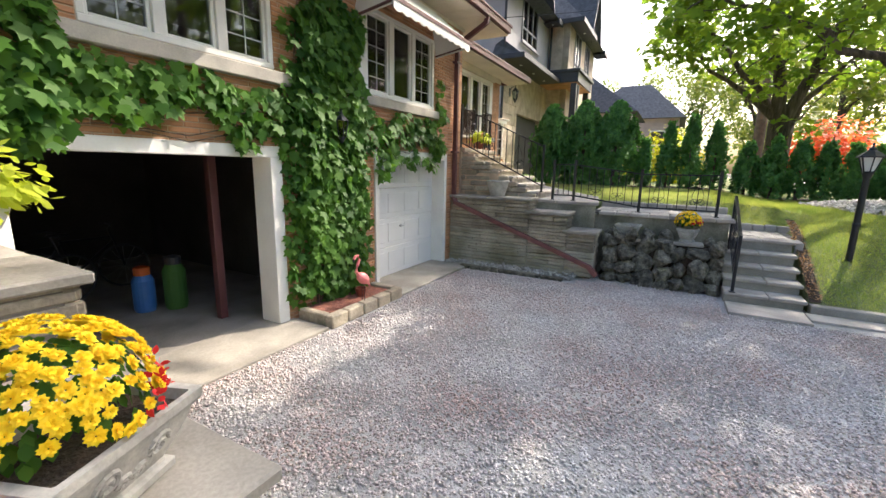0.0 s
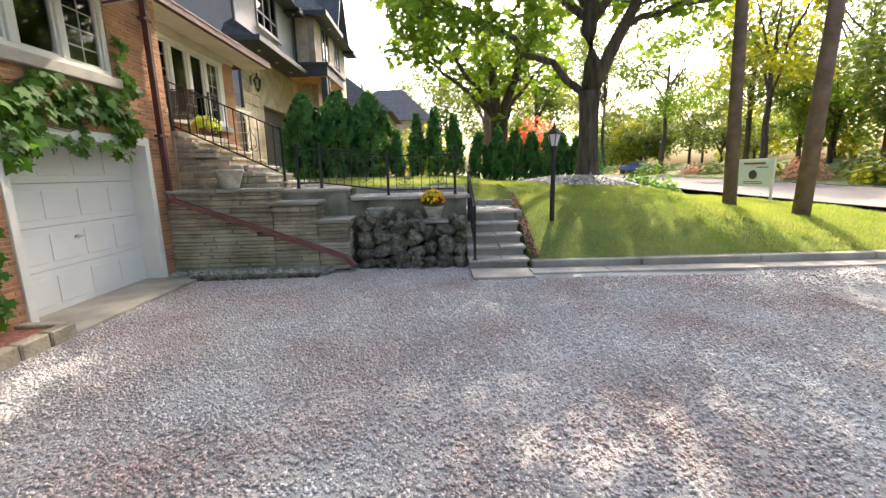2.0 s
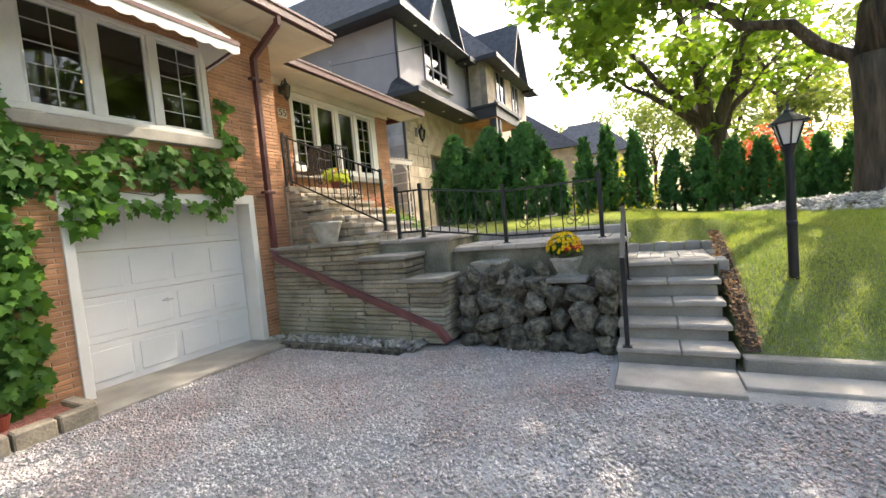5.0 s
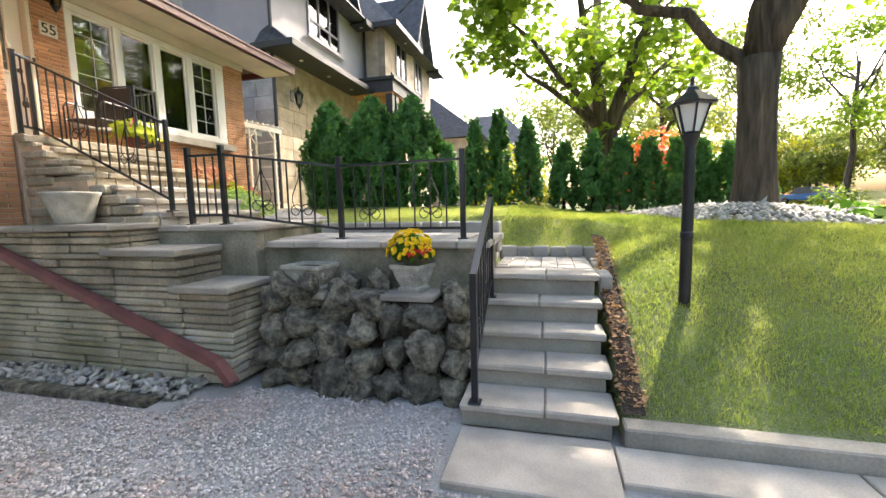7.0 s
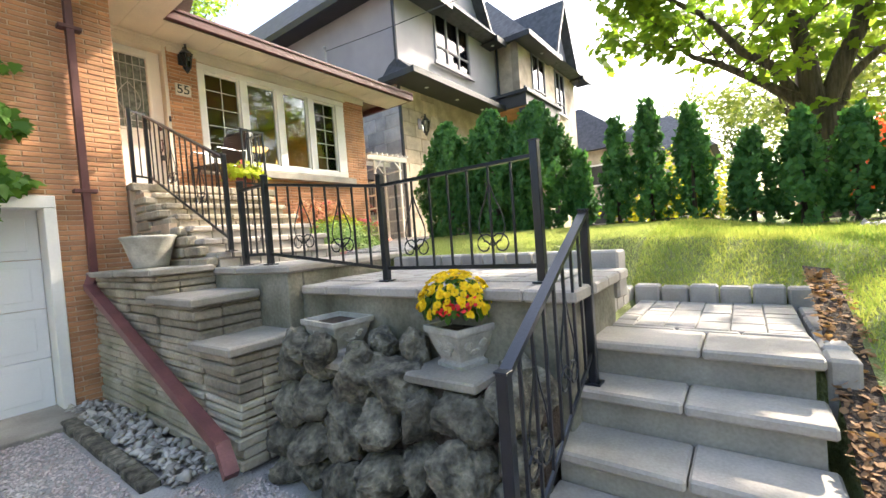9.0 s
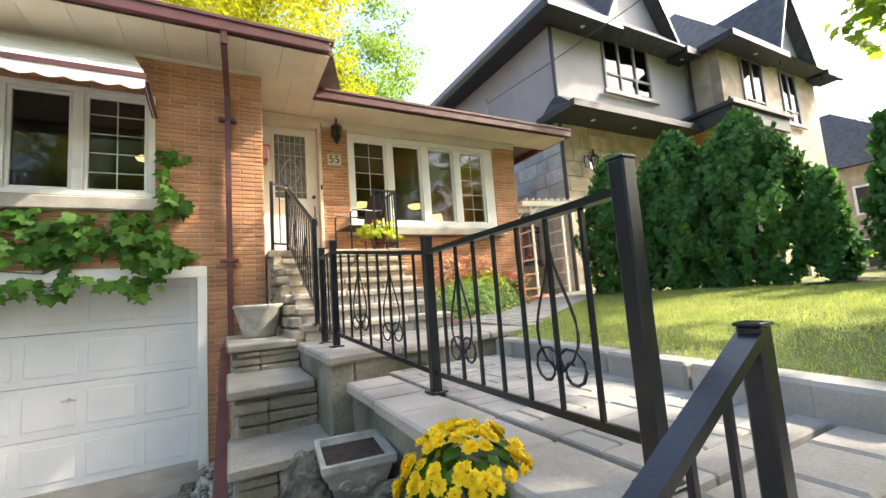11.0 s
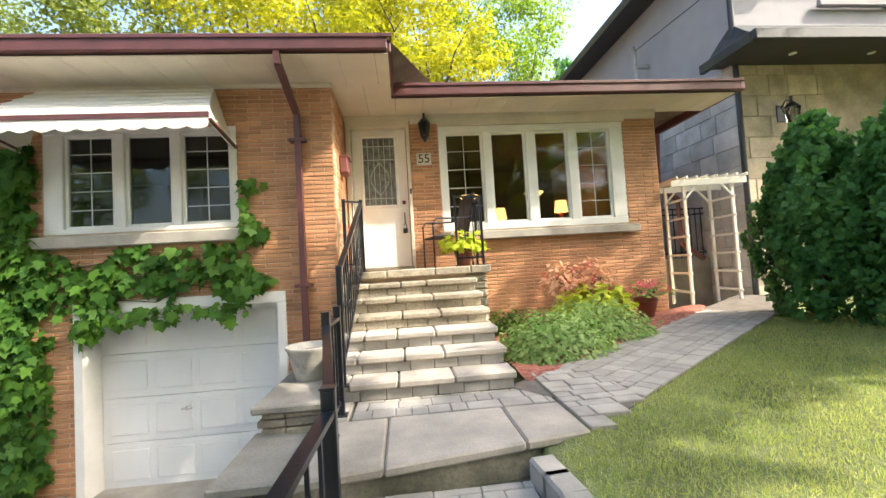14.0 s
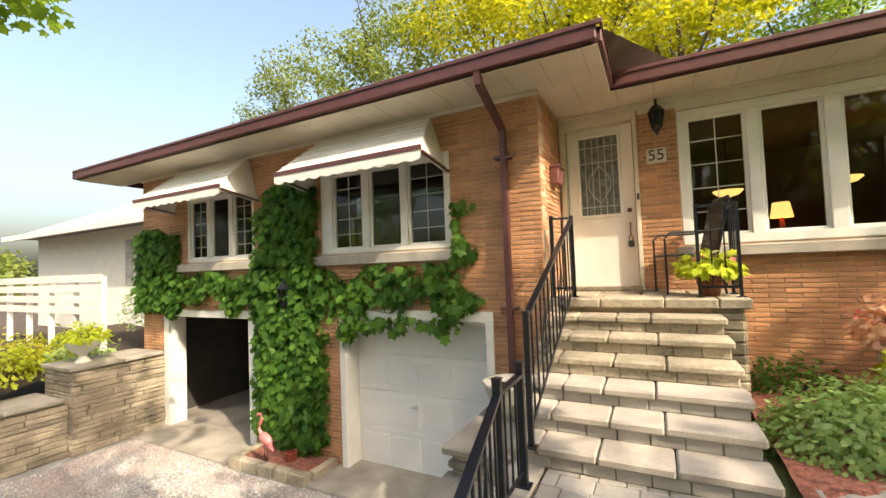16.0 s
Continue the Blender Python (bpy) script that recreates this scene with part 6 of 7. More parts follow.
# ---- cedars ----
def cedar(name, label, x, y, z0, h, r, n, seed, group="", size=0.11, full=1.7):
    """A conical cedar: a trunk and upright sprays of flat foliage."""
    t = thing(name, label, "cedar", group)
    rs = np.random.RandomState(seed)
    u = rs.rand(n) ** 0.8
    a = rs.uniform(0, 6.283, n)
    prof = np.where(u < 0.2, 0.75 + 1.2 * u, 1.0) * (1 - np.clip((u - 0.2) / 0.8, 0, 1) ** full)
    lump = 1 + 0.16 * np.sin(3 * a + 9 * u + seed) + 0.12 * np.sin(7 * a - 13 * u + seed)
    rad = r * prof * lump * (1 - 0.45 * rs.rand(n) ** 2) + 0.015
    k = rs.randint(0, max(60, n // 26), n)        # leaves gather in upright plumes
    a, u = a[k], u[k]
    rad = rad[k]
    lift = rs.rand(n)
    wide = (0.55 + 0.45 * np.sin(3.1 * lift ** 0.7)) * size * (0.55 if h < 2 else 0.75)
    spread = rs.normal(size=(n, 3)) * wide[:, None] * np.array((0.6, 0.6, 0.3))
    P = np.stack((x + (rad + lift * size * 0.9) * np.cos(a), y + (rad + lift * size * 0.9) * np.sin(a), z0 + 0.04 + u * h + (lift - 0.5) * size * 3.0), -1) + spread * (1 - lift * 0.75)[:, None]
    N = np.stack((np.cos(a), np.sin(a), 0.35 + 0 * a), -1) + rs.normal(size=(n, 3)) * 0.5
    U = np.stack((np.cos(a) * 0.5, np.sin(a) * 0.5, np.ones(n)), -1)
    part("foliage", leaves("cedar_foliage", P, N, rs.uniform(0.6, 1.3, n) * size, LEAF_QUAD, M_CEDAR, up=U, seed=seed), None, t)
    part("trunk", tube(bmesh.new(), [(x, y, z0 - 0.1), (x, y, z0 + h * 0.85)], r * 0.12 + 0.015, 7, 0.01), M_BARK, t)
    return t


for i, (x, y, h, r) in enumerate(((6.1, -0.4, 2.5, 0.60), (6.4, -1.4, 2.60, 0.70), (6.5, -2.4, 2.55, 0.68))):
    cedar("cedar_bush", "tall dense dark green cedar bush beside the lawn", x, y, 1.46, h, r, 17000, 60 + i, "large cedar bushes", 0.085, 3.0)
for i, (y, top, r) in enumerate(((-3.27, 2.85, 0.20), (-3.93, 3.35, 0.24), (-4.51, 3.50, 0.28), (-5.16, 3.32, 0.30), (-5.96, 2.72, 0.31), (-6.56, 2.88, 0.31), (-7.16, 2.80, 0.30), (-7.70, 2.72, 0.29), (-8.22, 2.66, 0.29), (-8.72, 2.6, 0.28), (-9.2, 2.52, 0.29), (-9.7, 2.4, 0.28))):
    z = float(lawn_fn(np.array(6.5), np.array(y)))
    cedar("cedar_shrub", "slim young cedar of the hedge row along the lawn", 6.5 + 0.08 * math.sin(i * 2.2), y, z, top - z, r * 0.95, 4200, 80 + i, "cedar hedge row", 0.085)
solo("hedge_bed", grid_mesh("hedge_bed", 6.0, 7.0, -10.2, -2.9, 8, 40, lambda x, y: lawn_fn(x, y) + 0.03 + 0.02 * np.sin(9 * y), M_SOIL), None, "strip of dark bare soil under the cedar row", "soil", kind="structure")

# gravel ring and plants round the maple
rs = np.random.RandomState(6)
n = 2600
a, q = rs.uniform(0, 6.283, n), np.sqrt(rs.rand(n))
px, py = 4.3 + 1.75 * q * np.cos(a), -8.6 + 1.75 * q * np.sin(a)
pz = lawn_fn(px, py) + 0.16 * (1 - q ** 2) + 0.01
tagged(new("pebble_mound", pebbles("pebble_mound", np.stack((px, py, pz), -1), rs.uniform(0.03, 0.07, n), M_PEAGRAVEL, 8)), "mound of pale grey stones round the maple", "stones", kind="stuff")
for i, (x, y) in enumerate(((4.9, -10.5), (5.5, -10.9), (4.3, -10.8))):
    bush("hosta", "clump of broad green hosta leaves beside the maple", (x, y, float(lawn_fn(np.array(x), np.array(y))) + 0.05), (0.5, 0.45, 0.32), 260, LEAF_OVAL, M_SHRUB if i else M_IVY, 0.2, 120 + i)

# ---- poles and sign by the street ----
for (x, y, z, r, top, lean) in ((2.45, -11.6, 0.5, 0.15, 9.0, (0.55, 0.0)), (1.95, -12.9, 0.28, 0.175, 9.0, (0.15, -0.45))):
    t = thing("utility_pole", "weathered brown wooden utility pole leaning slightly", "utility pole", "poles by the street")
    part("shaft", tube(bmesh.new(), [(x, y, z - 0.2), (x + lean[0] * 0.5, y + lean[1] * 0.5, z + 4.5), (x + lean[0], y + lean[1], z + top)], r, 16, r * 0.72), M_POLE, t, smooth=True)
sign = thing("sign_board", "pale blue and white yard sign board with a dark emblem", "sign")
sign.matrix_basis = pose(5.35, -14.3, 0.5, 0, 0, 8)
part("board", boxes((-0.66, 0.66, -0.015, 0.015, 0.50, 1.33), bev=0.005), M_SIGN, sign)
for x in (-0.66, 0.66):
    part("stake", boxes((x - 0.03, x + 0.03, -0.03, 0.03, -0.2, 1.38)), M_WHITE, sign)
part("heading_bar", boxes((-0.4, 0.35, 0.016, 0.02, 1.16, 1.22), (-0.5, -0.1, 0.016, 0.02, 1.06, 1.09)), M_TERRA, sign)
part("emblem", lathe(bmesh.new(), [(0.14, 0), (0.14, 0.005)], 20), M_CHAR, sign).matrix_basis = pose(0.0, 0.016, 0.85, -90)
part("text_bar", boxes(*[(-0.35, 0.3, 0.016, 0.02, 0.58 + 0.05 * k, 0.60 + 0.05 * k) for k in range(2)]), M_CHAR, sign)

# ---- neighbouring house ----
nb = thing("neighbour_house", "large grey stucco and stone house with steep dark gables", "house")
NX, NY = 7.3, 2.0
def holed(x0, x1, y0, y1, z0, z1, holes):
    return [(a, b, y0, y1, c, d) for a, b, c, d in wall_backing(x0, x1, z0, z1, holes)]


NWIN = (9.25, 11.35, 7.2, 8.95)
GARD = (9.1, 12.6, 0.9, 4.3)
for r in (*holed(NX, 13.4, NY, NY + 0.3, 6.2, 9.0, (NWIN,)), (NX, NX + 0.3, NY + 0.3, 16, 6.0, 8.72)):
    part("stucco_wall", boxes(r), M_STUCCO, nb)
part("stone_wall", boxes(*holed(NX, 13.4, NY - 0.02, NY + 0.3, 0.9, 6.2, (GARD,))), M_NSTONE, nb)
part("side_stone_wall", boxes((NX - 0.02, NX + 0.3, NY + 0.3, 16, 0.9, 6.0)), M_GSTONE, nb)
part("back_wall", boxes((NX, 20, 15.8, 16, 0.9, 8.7), (19.7, 20, 1.2, 16, 0.9, 8.7)), M_STUCCO, nb)
W2, W3 = (14.6, 16.0, 6.9, 8.9), (17.2, 18.4, 6.9, 8.9)
for r in (*holed(13.4, 20, 1.0, 1.3, 0.9, 8.98, (W2, W3, (14.2, 15.6, 0.9, 4.0))), (13.4, 13.7, 1.3, 2.3, 0.9, 8.9)):
    part("stone_wing", boxes(r), M_NSTONE, nb)
part("entrance_recess", boxes((14.2, 15.6, 1.35, 1.4, 0.9, 4.0)), M_CHAR, nb)
part("garage_door", boxes((GARD[0], GARD[1], NY + 0.2, NY + 0.26, 0.9, GARD[3])), M_CHAR, nb, "dark garage door")
rr = random.Random(8)
for z in range(13):
    x = NX + (0.0 if z % 2 else -0.3)
    while x < 9.1:
        w = rr.uniform(0.4, 0.75)
        a, b = max(x, NX), min(x + w, 9.08)
        if b - a > 0.1:
            part("veneer_stone", boxes((a + 0.006, b - 0.006, NY - 0.05, NY - 0.018, 0.95 + z * 0.4, 1.34 + z * 0.4), bev=0.008), M_NSTONE, nb)
        x += w
    y = NY - 0.04
    while y < 7.5:
        w = rr.uniform(0.4, 0.8)
        part("veneer_stone", boxes((NX - 0.05, NX - 0.018, y + 0.006, y + w - 0.006, 0.95 + z * 0.385, 1.325 + z * 0.385), bev=0.008), M_GSTONE, nb)
        y += w


def nb_window(x0, x1, z0, z1, y, cols, split):
    """A dark-framed casement window: an outer frame with its mullions, transom, panes, sill and a near-black sheet for
    the unlit room behind.
    """
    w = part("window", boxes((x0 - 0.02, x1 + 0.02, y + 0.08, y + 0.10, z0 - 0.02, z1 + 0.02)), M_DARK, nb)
    for r in ((x0, x1, z0, z0 + 0.09), (x0, x1, z1 - 0.09, z1), (x0, x0 + 0.09, z0 + 0.09, z1 - 0.09), (x1 - 0.09, x1, z0 + 0.09, z1 - 0.09)):
        part("window_frame", boxes((r[0], r[1], y - 0.05, y + 0.06, r[2], r[3]), bev=0.008), M_GREYF, w)
    for k in range(1, cols):
        x = x0 + (x1 - x0) * k / cols
        part("mullion", boxes((x - 0.04, x + 0.04, y - 0.04, y + 0.055, z0 + 0.09, z1 - 0.09), bev=0.006), M_GREYF, w)
    part("transom", boxes((x0 + 0.09, x1 - 0.09, y - 0.035, y + 0.05, split - 0.035, split + 0.035), bev=0.006), M_GREYF, w)
    for k in range(cols):
        a, b = x0 + (x1 - x0) * k / cols + 0.05, x0 + (x1 - x0) * (k + 1) / cols - 0.05
        for c, d in ((z0 + 0.09, split - 0.035), (split + 0.035, z1 - 0.09)):
            part("pane", boxes((a, b, y, y + 0.008, c, d)), M_NBGLASS, w)
    part("window_sill", boxes((x0 - 0.15, x1 + 0.15, y - 0.14, y - 0.052, z0 - 0.12, z0), bev=0.01), M_STUCCO, w)


nb_window(*NWIN, NY, 3, 7.75)
nb_window(*W2, 1.0, 2, 7.4)
nb_window(*W3, 1.0, 2, 7.4)


def wedge(pts, faces):
    bm = bmesh.new()
    v = [bm.verts.new(p) for p in pts]
    for f in faces:
        bm.faces.new([v[i] for i in f])
    return bm


def hip(x0, x1, y0, y1, z0, z1, inset_x, inset_y):
    pts = [(x0, y0, z0), (x1, y0, z0), (x1, y1, z0), (x0, y1, z0), (x0 + inset_x, y0 + inset_y, z1), (x1 - inset_x, y0 + inset_y, z1), (x1 - inset_x, y1 - inset_y, z1), (x0 + inset_x, y1 - inset_y, z1)]
    return wedge(pts, ((0, 1, 5, 4), (1, 2, 6, 5), (2, 3, 7, 6), (3, 0, 4, 7), (4, 5, 6, 7), (0, 3, 2, 1)))


part("roof", hip(NX - 0.65, 13.2, NY - 0.7, 16.6, 8.80, 12.15, 2.95, 2.7), M_SHINGLE, nb, "steep dark shingle roof")
part("roof", hip(13.0, 20.6, 0.35, 16.6, 8.95, 12.5, 3.0, 3.2), M_SHINGLE, nb, "steep dark shingle roof")
for r in ((NX - 0.7, 9.35, NY - 0.75, NY - 0.65, 8.62, 8.85), (12.25, 13.0, NY - 0.75, NY - 0.65, 8.62, 8.85), (NX - 0.7, NX - 0.6, NY - 0.65, 16.6, 8.62, 8.85), (12.95, 16.45, 0.28, 0.38, 8.78, 9.0), (19.3, 20.6, 0.28, 0.38, 8.78, 9.0), (12.95, 13.05, 0.38, 1.6, 8.78, 9.0)):
    part("fascia", boxes(r, bev=0.01), M_CHAR, nb)
for r in ((NX - 0.6, 9.35, NY - 0.65, NY - 0.01, 8.68, 8.71), (12.25, 13.0, NY - 0.65, NY - 0.01, 8.68, 8.71), (NX - 0.6, NX - 0.01, NY, 16, 8.68, 8.71), (13.06, 16.45, 0.38, 0.98, 8.82, 8.85), (19.3, 20.5, 0.38, 0.98, 8.82, 8.85)):
    part("eave_soffit", boxes(r), M_CHAR, nb)
for x, y in ((8.2, NY - 0.35), (12.6, NY - 0.35), (15.0, 0.65)):
    part("soffit_lamp", lathe(bmesh.new(), [(0.06, 0), (0.06, 0.012)], 12, (x, y, 8.665 if y > 1 else 8.805)), M_FROST, nb)
for gx0, gx1, gy, gz0, gz1 in ((9.1, 12.5, NY - 0.012, 8.99, 11.95), (16.4, 19.4, 0.985, 8.97, 11.9)):
    gc = (gx0 + gx1) / 2
    part("gable", wedge([(gx0, gy, gz0), (gx1, gy, gz0), (gc, gy, gz1), (gx0, gy + 3, gz0), (gx1, gy + 3, gz0), (gc, gy + 3, gz1)], ((0, 1, 2), (3, 5, 4), (0, 2, 5, 3), (1, 4, 5, 2), (0, 3, 4, 1))), M_STUCCO, nb)
    for s in (gx0 - 0.05, gx1 + 0.05):
        a, b = Vector((s, gy - 0.45, gz0 - 0.12)), Vector((gc, gy - 0.45, gz1 + 0.12))
        for name, mat, lift, deep, y0, back in (("gable_roof", M_SHINGLE, 0.16, 0.16, 0.03, 3.4), ("rake_board", M_CHAR, 0.0, 0.24, 0.0, 0.03)):
            bm = bmesh.new()
            lo, up = Vector((0, y0, lift - 0.16)), Vector((0, y0, lift - 0.16 + deep))
            v = [bm.verts.new(p) for p in (a + lo, b + lo, b + lo + Vector((0, back, 0)), a + lo + Vector((0, back, 0)), a + up, b + up, b + up + Vector((0, back, 0)), a + up + Vector((0, back, 0)))]
            for f in ((0, 1, 2, 3), (7, 6, 5, 4), (0, 4, 5, 1), (1, 5, 6, 2), (2, 6, 7, 3), (3, 7, 4, 0)):
                bm.faces.new([v[i] for i in f])
            part(name, bm, mat, nb)
# skirt roof over the garage
part("skirt_roof", wedge([(NX - 0.42, NY - 0.95, 6.02), (13.3, NY - 0.95, 6.02), (13.3, NY, 6.75), (NX, NY, 6.75), (NX - 0.42, NY + 0.3, 6.02), (NX, NY + 0.3, 6.6), (13.3, NY, 6.02)], ((0, 1, 2, 3), (0, 3, 5, 4), (0, 4, 6, 1), (1, 6, 2))), M_SHINGLE, nb)
for r in ((NX - 0.5, 13.3, NY - 1.03, NY - 0.93, 5.92, 6.10), (NX - 0.5, NX - 0.4, NY - 0.93, NY + 0.3, 5.92, 6.10)):
    part("skirt_fascia", boxes(r, bev=0.01), M_CHAR, nb)
part("skirt_soffit", boxes((NX - 0.4, 13.3, NY - 0.92, NY - 0.06, 5.93, 5.96)), M_CHAR, nb)
for x in (8.0, 9.6, 11.2):
    part("soffit_lamp", lathe(bmesh.new(), [(0.06, 5.915), (0.06, 5.928)], 12, (x, NY - 0.5, 0)), M_FROST, nb)
for x, y, z0, z1 in ((NX - 0.06, NY - 0.08, 0.9, 8.66), (13.32, NY - 0.12, 6.2, 8.9)):
    part("rain_pipe", tube(bmesh.new(), [(x, y, z0), (x, y, z1)], 0.05, 8), M_CHAR, nb)
# portico with a balcony
part("balcony_deck", boxes((11.95, 15.2, 0.15, 1.9, 5.95, 6.45), (11.85, 15.3, 0.05, 1.9, 6.38, 6.50), (11.95, 15.2, 0.15, 0.22, 6.50, 6.62), bev=0.01), M_CHAR, nb)
part("portico_ceiling", boxes((12.0, 15.1, 0.2, 1.9, 5.90, 5.945)), M_BRICK, nb, "warm wooden portico ceiling")
for x in (12.15, 12.6, 15.0):
    part("column", boxes((x - 0.13, x + 0.13, 0.22, 0.48, 0.9, 5.9), bev=0.01), M_CHAR, nb)
mast = thing("service_mast", "grey electrical service mast with insulators on the house side", "mast")
part("pipe", tube(bmesh.new(), [(6.95, 4.6, 4.6), (6.95, 4.6, 7.6), (6.9, 4.55, 7.75), (6.8, 4.5, 7.65)], 0.04, 8), M_GSTONE, mast)
for z in (6.6, 7.2):
    part("bracket", boxes((6.9, 7.3, 4.55, 4.65, z, z + 0.06)), M_GSTONE, mast)
bm = bmesh.new()
tube(bm, [(6.9, 4.5, 7.6)] + [(6.9 - 1.1 * k / 8 * 1.0, 4.5 - 21 * k / 8, 7.6 + 1.2 * (k / 8) - 1.2 * math.sin(math.pi * k / 8)) for k in range(1, 9)], 0.010, 5)
solo("overhead_cable", bm, M_CHAR, "thin dark overhead service cable", "cable")
bm = bmesh.new()
for p, q in (((6.02, 2.6, 4.90), (5.98, 2.64, 3.78)), ((5.98, 2.64, 3.80), (6.40, 2.66, 3.52)), ((6.38, 2.66, 3.55), (6.40, 2.68, 2.60)), ((6.40, 2.68, 2.62), (6.88, 2.70, 2.30))):
    bar(bm, p, q, 0.08, 0.07)
solo("brown_pipe", bm, M_SPOUT, "brown rain pipe bending down between the houses", "pipe")
side_fence = thing("side_fence", "black iron picket fence on a concrete curb between the houses", "fence")
part("curb", boxes((5.0, 7.25, 3.0, 3.2, 1.2, 2.32), bev=0.01), M_CONC, side_fence)
for k in range(18):
    part("picket", boxes((5.05 + k * 0.125, 5.066 + k * 0.125, 3.092, 3.108, 2.34, 3.36)), M_BLACK, side_fence)
for z in (2.42, 3.24, 3.36):
    part("rail", boxes((5.0, 7.25, 3.086, 3.114, z, z + 0.03)), M_BLACK, side_fence)
wall_lantern(pose(8.1, NY - 0.05, 4.9), 0.62, "large black wall lantern on the stone house")

# ---- far houses and trees ----
def far_house(name, label, x0, x1, y0, y1, z0, ze, zr, wall, roofm, turn=0):
    t = thing(name, label, "house")
    part("wall", boxes((x0, x1, y0, y1, z0, ze)), wall, t)
    part("roof", hip(x0 - 0.5, x1 + 0.5, y0 - 0.5, y1 + 0.5, ze, zr, (x1 - x0) * 0.35, (y1 - y0) * 0.4), roofm, t)
    for fx in (0.2, 0.5, 0.8):
        for fz in (0.25, 0.7):
            z = z0 + (ze - z0) * fz
            y = y0 + (y1 - y0) * fx
            w = part("window", boxes((x0 - 0.08, x0 + 0.05, y - 0.6, y + 0.6, z - 0.6, z + 0.7)), M_WHITE, t)
            # opaque near-black panes carry the darkness of the rooms behind them
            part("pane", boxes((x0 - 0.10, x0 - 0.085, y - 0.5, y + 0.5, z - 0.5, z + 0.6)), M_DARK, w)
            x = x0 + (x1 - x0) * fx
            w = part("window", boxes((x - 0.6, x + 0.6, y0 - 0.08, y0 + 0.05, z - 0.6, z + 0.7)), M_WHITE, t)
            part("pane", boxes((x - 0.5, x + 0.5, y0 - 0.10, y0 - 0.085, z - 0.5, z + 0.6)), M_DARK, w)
    return t


M_PINKB = material("pale_pink_stucco", (0.52, 0.42, 0.40), 0.9, vary=0.1, scale=2)
far_house("far_house", "pale pinkish house with a dark hipped roof behind the hedge", 34, 44, -4, 4, 0.8, 6.6, 10.0, M_PINKB, M_SHINGLE)
far_house("far_house", "pale stone house with a steep roof beyond the street trees", 24, 31, -1.0, 9, 0.8, 6.0, 9.2, M_NSTONE, M_SHINGLE)
far_house("far_house", "brick house behind the trees across the street", 8, 22, -46, -36, 1.4, 7.0, 11.0, M_TERRA, M_BSHINGLE)
far_house("far_house", "tan house behind the trees across the street", -16, -4, -46, -36, 1.4, 6.5, 9.5, M_NSTONE, M_BSHINGLE)


def simple_tree(name, label, x, y, z, h, r, seed, mat, n=34, per=26, size=0.42, trunk=0.22):
    t = thing(name, label, "tree")
    part("trunk", tube(bmesh.new(), limb_points((x, y, z - 0.2), (x, y, z + h * 0.62), 0, 5, seed, 0.05), trunk, 9, trunk * 0.4), M_BARK, t, smooth=True)
    bm = bmesh.new()
    rr = random.Random(seed)
    for k in range(7):
        a = rr.uniform(0, 6.28)
        tube(bm, limb_points((x, y, z + h * rr.uniform(0.3, 0.55)), (x + r * 0.7 * math.cos(a), y + r * 0.7 * math.sin(a), z + h * rr.uniform(0.6, 0.9)), 0.1, 4, seed + k), trunk * 0.4, 6, 0.02)
    part("branching", bm, M_BARK, t)
    cl = cloud((x, y, z + h * 0.64), (r, r, h * 0.36), n, seed, r * 0.22, r * 0.38)
    p, nn, s = clump_leaves(cl, per, size, seed, 0.7)
    part("crown", leaves("crown", p, nn, s, LEAF_OVAL, mat, seed=seed), None, t)
    return t


# sunlit trees behind the house
for i, (x, y, h, r, mat) in enumerate(((-1.8, 14.5, 22.0, 4.6, M_LIME), (2.4, 13.5, 18.5, 3.4, M_LIME), (-6.0, 16.0, 23.5, 4.8, M_LIME), (8.2, 19.5, 21.5, 4.4, M_MAPLE), (-11.5, 15.0, 20.0, 4.0, M_FARLEAF), (-18.5, 15.0, 17.5, 4.0, M_FARLEAF), (1.5, 21.0, 27.0, 5.0, M_LIME))):
    simple_tree("backyard_tree", "tall tree with sunlit yellow-green leaves behind the house" if mat == M_LIME else "tall green tree behind the houses", x, y, 0.5, h, r, 200 + i, mat, 64, 170, 0.19)
cedar("spruce_tree", "thin open spruce beyond the grey house roof", 16, 30, 0.5, 19, 2.2, 1800, 233, size=0.7)
# across the street and down it
rr = random.Random(21)
spots = [(14, -28, 10, 3.6), (20, -26, 9, 3.4), (27, -30, 12, 4.5), (34, -27, 11, 4.2), (42, -24, 13, 5), (50, -20, 12, 5), (8, -29, 9, 3.2), (1, -30, 11, 4), (-6, -29, 12, 4.4), (-13, -31, 12, 4.4), (-20, -28, 13, 5), (-27, -30, 12, 5), (24, -12, 12, 3.5), (30, -9, 13, 4), (38, -12, 13, 5), (46, -6, 14, 5), (52, 2, 14, 5.5), (44, 9, 13, 5), (60, -14, 14, 6), (3, -38, 15, 5), (16, -39, 15, 5), (-10, -39, 15, 5.2), (30, -42, 15, 5.5), (62, -30, 15, 6), (-36, -22, 13, 5), (-34, -8, 13, 5)]
for i, (x, y, h, r) in enumerate(spots):
    mat = (M_FARLEAF, M_LIME, M_FARLEAF, M_MAPLE)[i % 4] if i < 12 else M_FARLEAF
    simple_tree("street_tree", "leafy green tree across the street" if y < -22 else "leafy green tree farther along the street", x, y, 0.9, h * (1.5 if y < -22 else 1.0), r * (1.15 if y < -22 else 1.0), 300 + i, mat, 34, 62, 0.32, 0.25)
rr2 = random.Random(5)
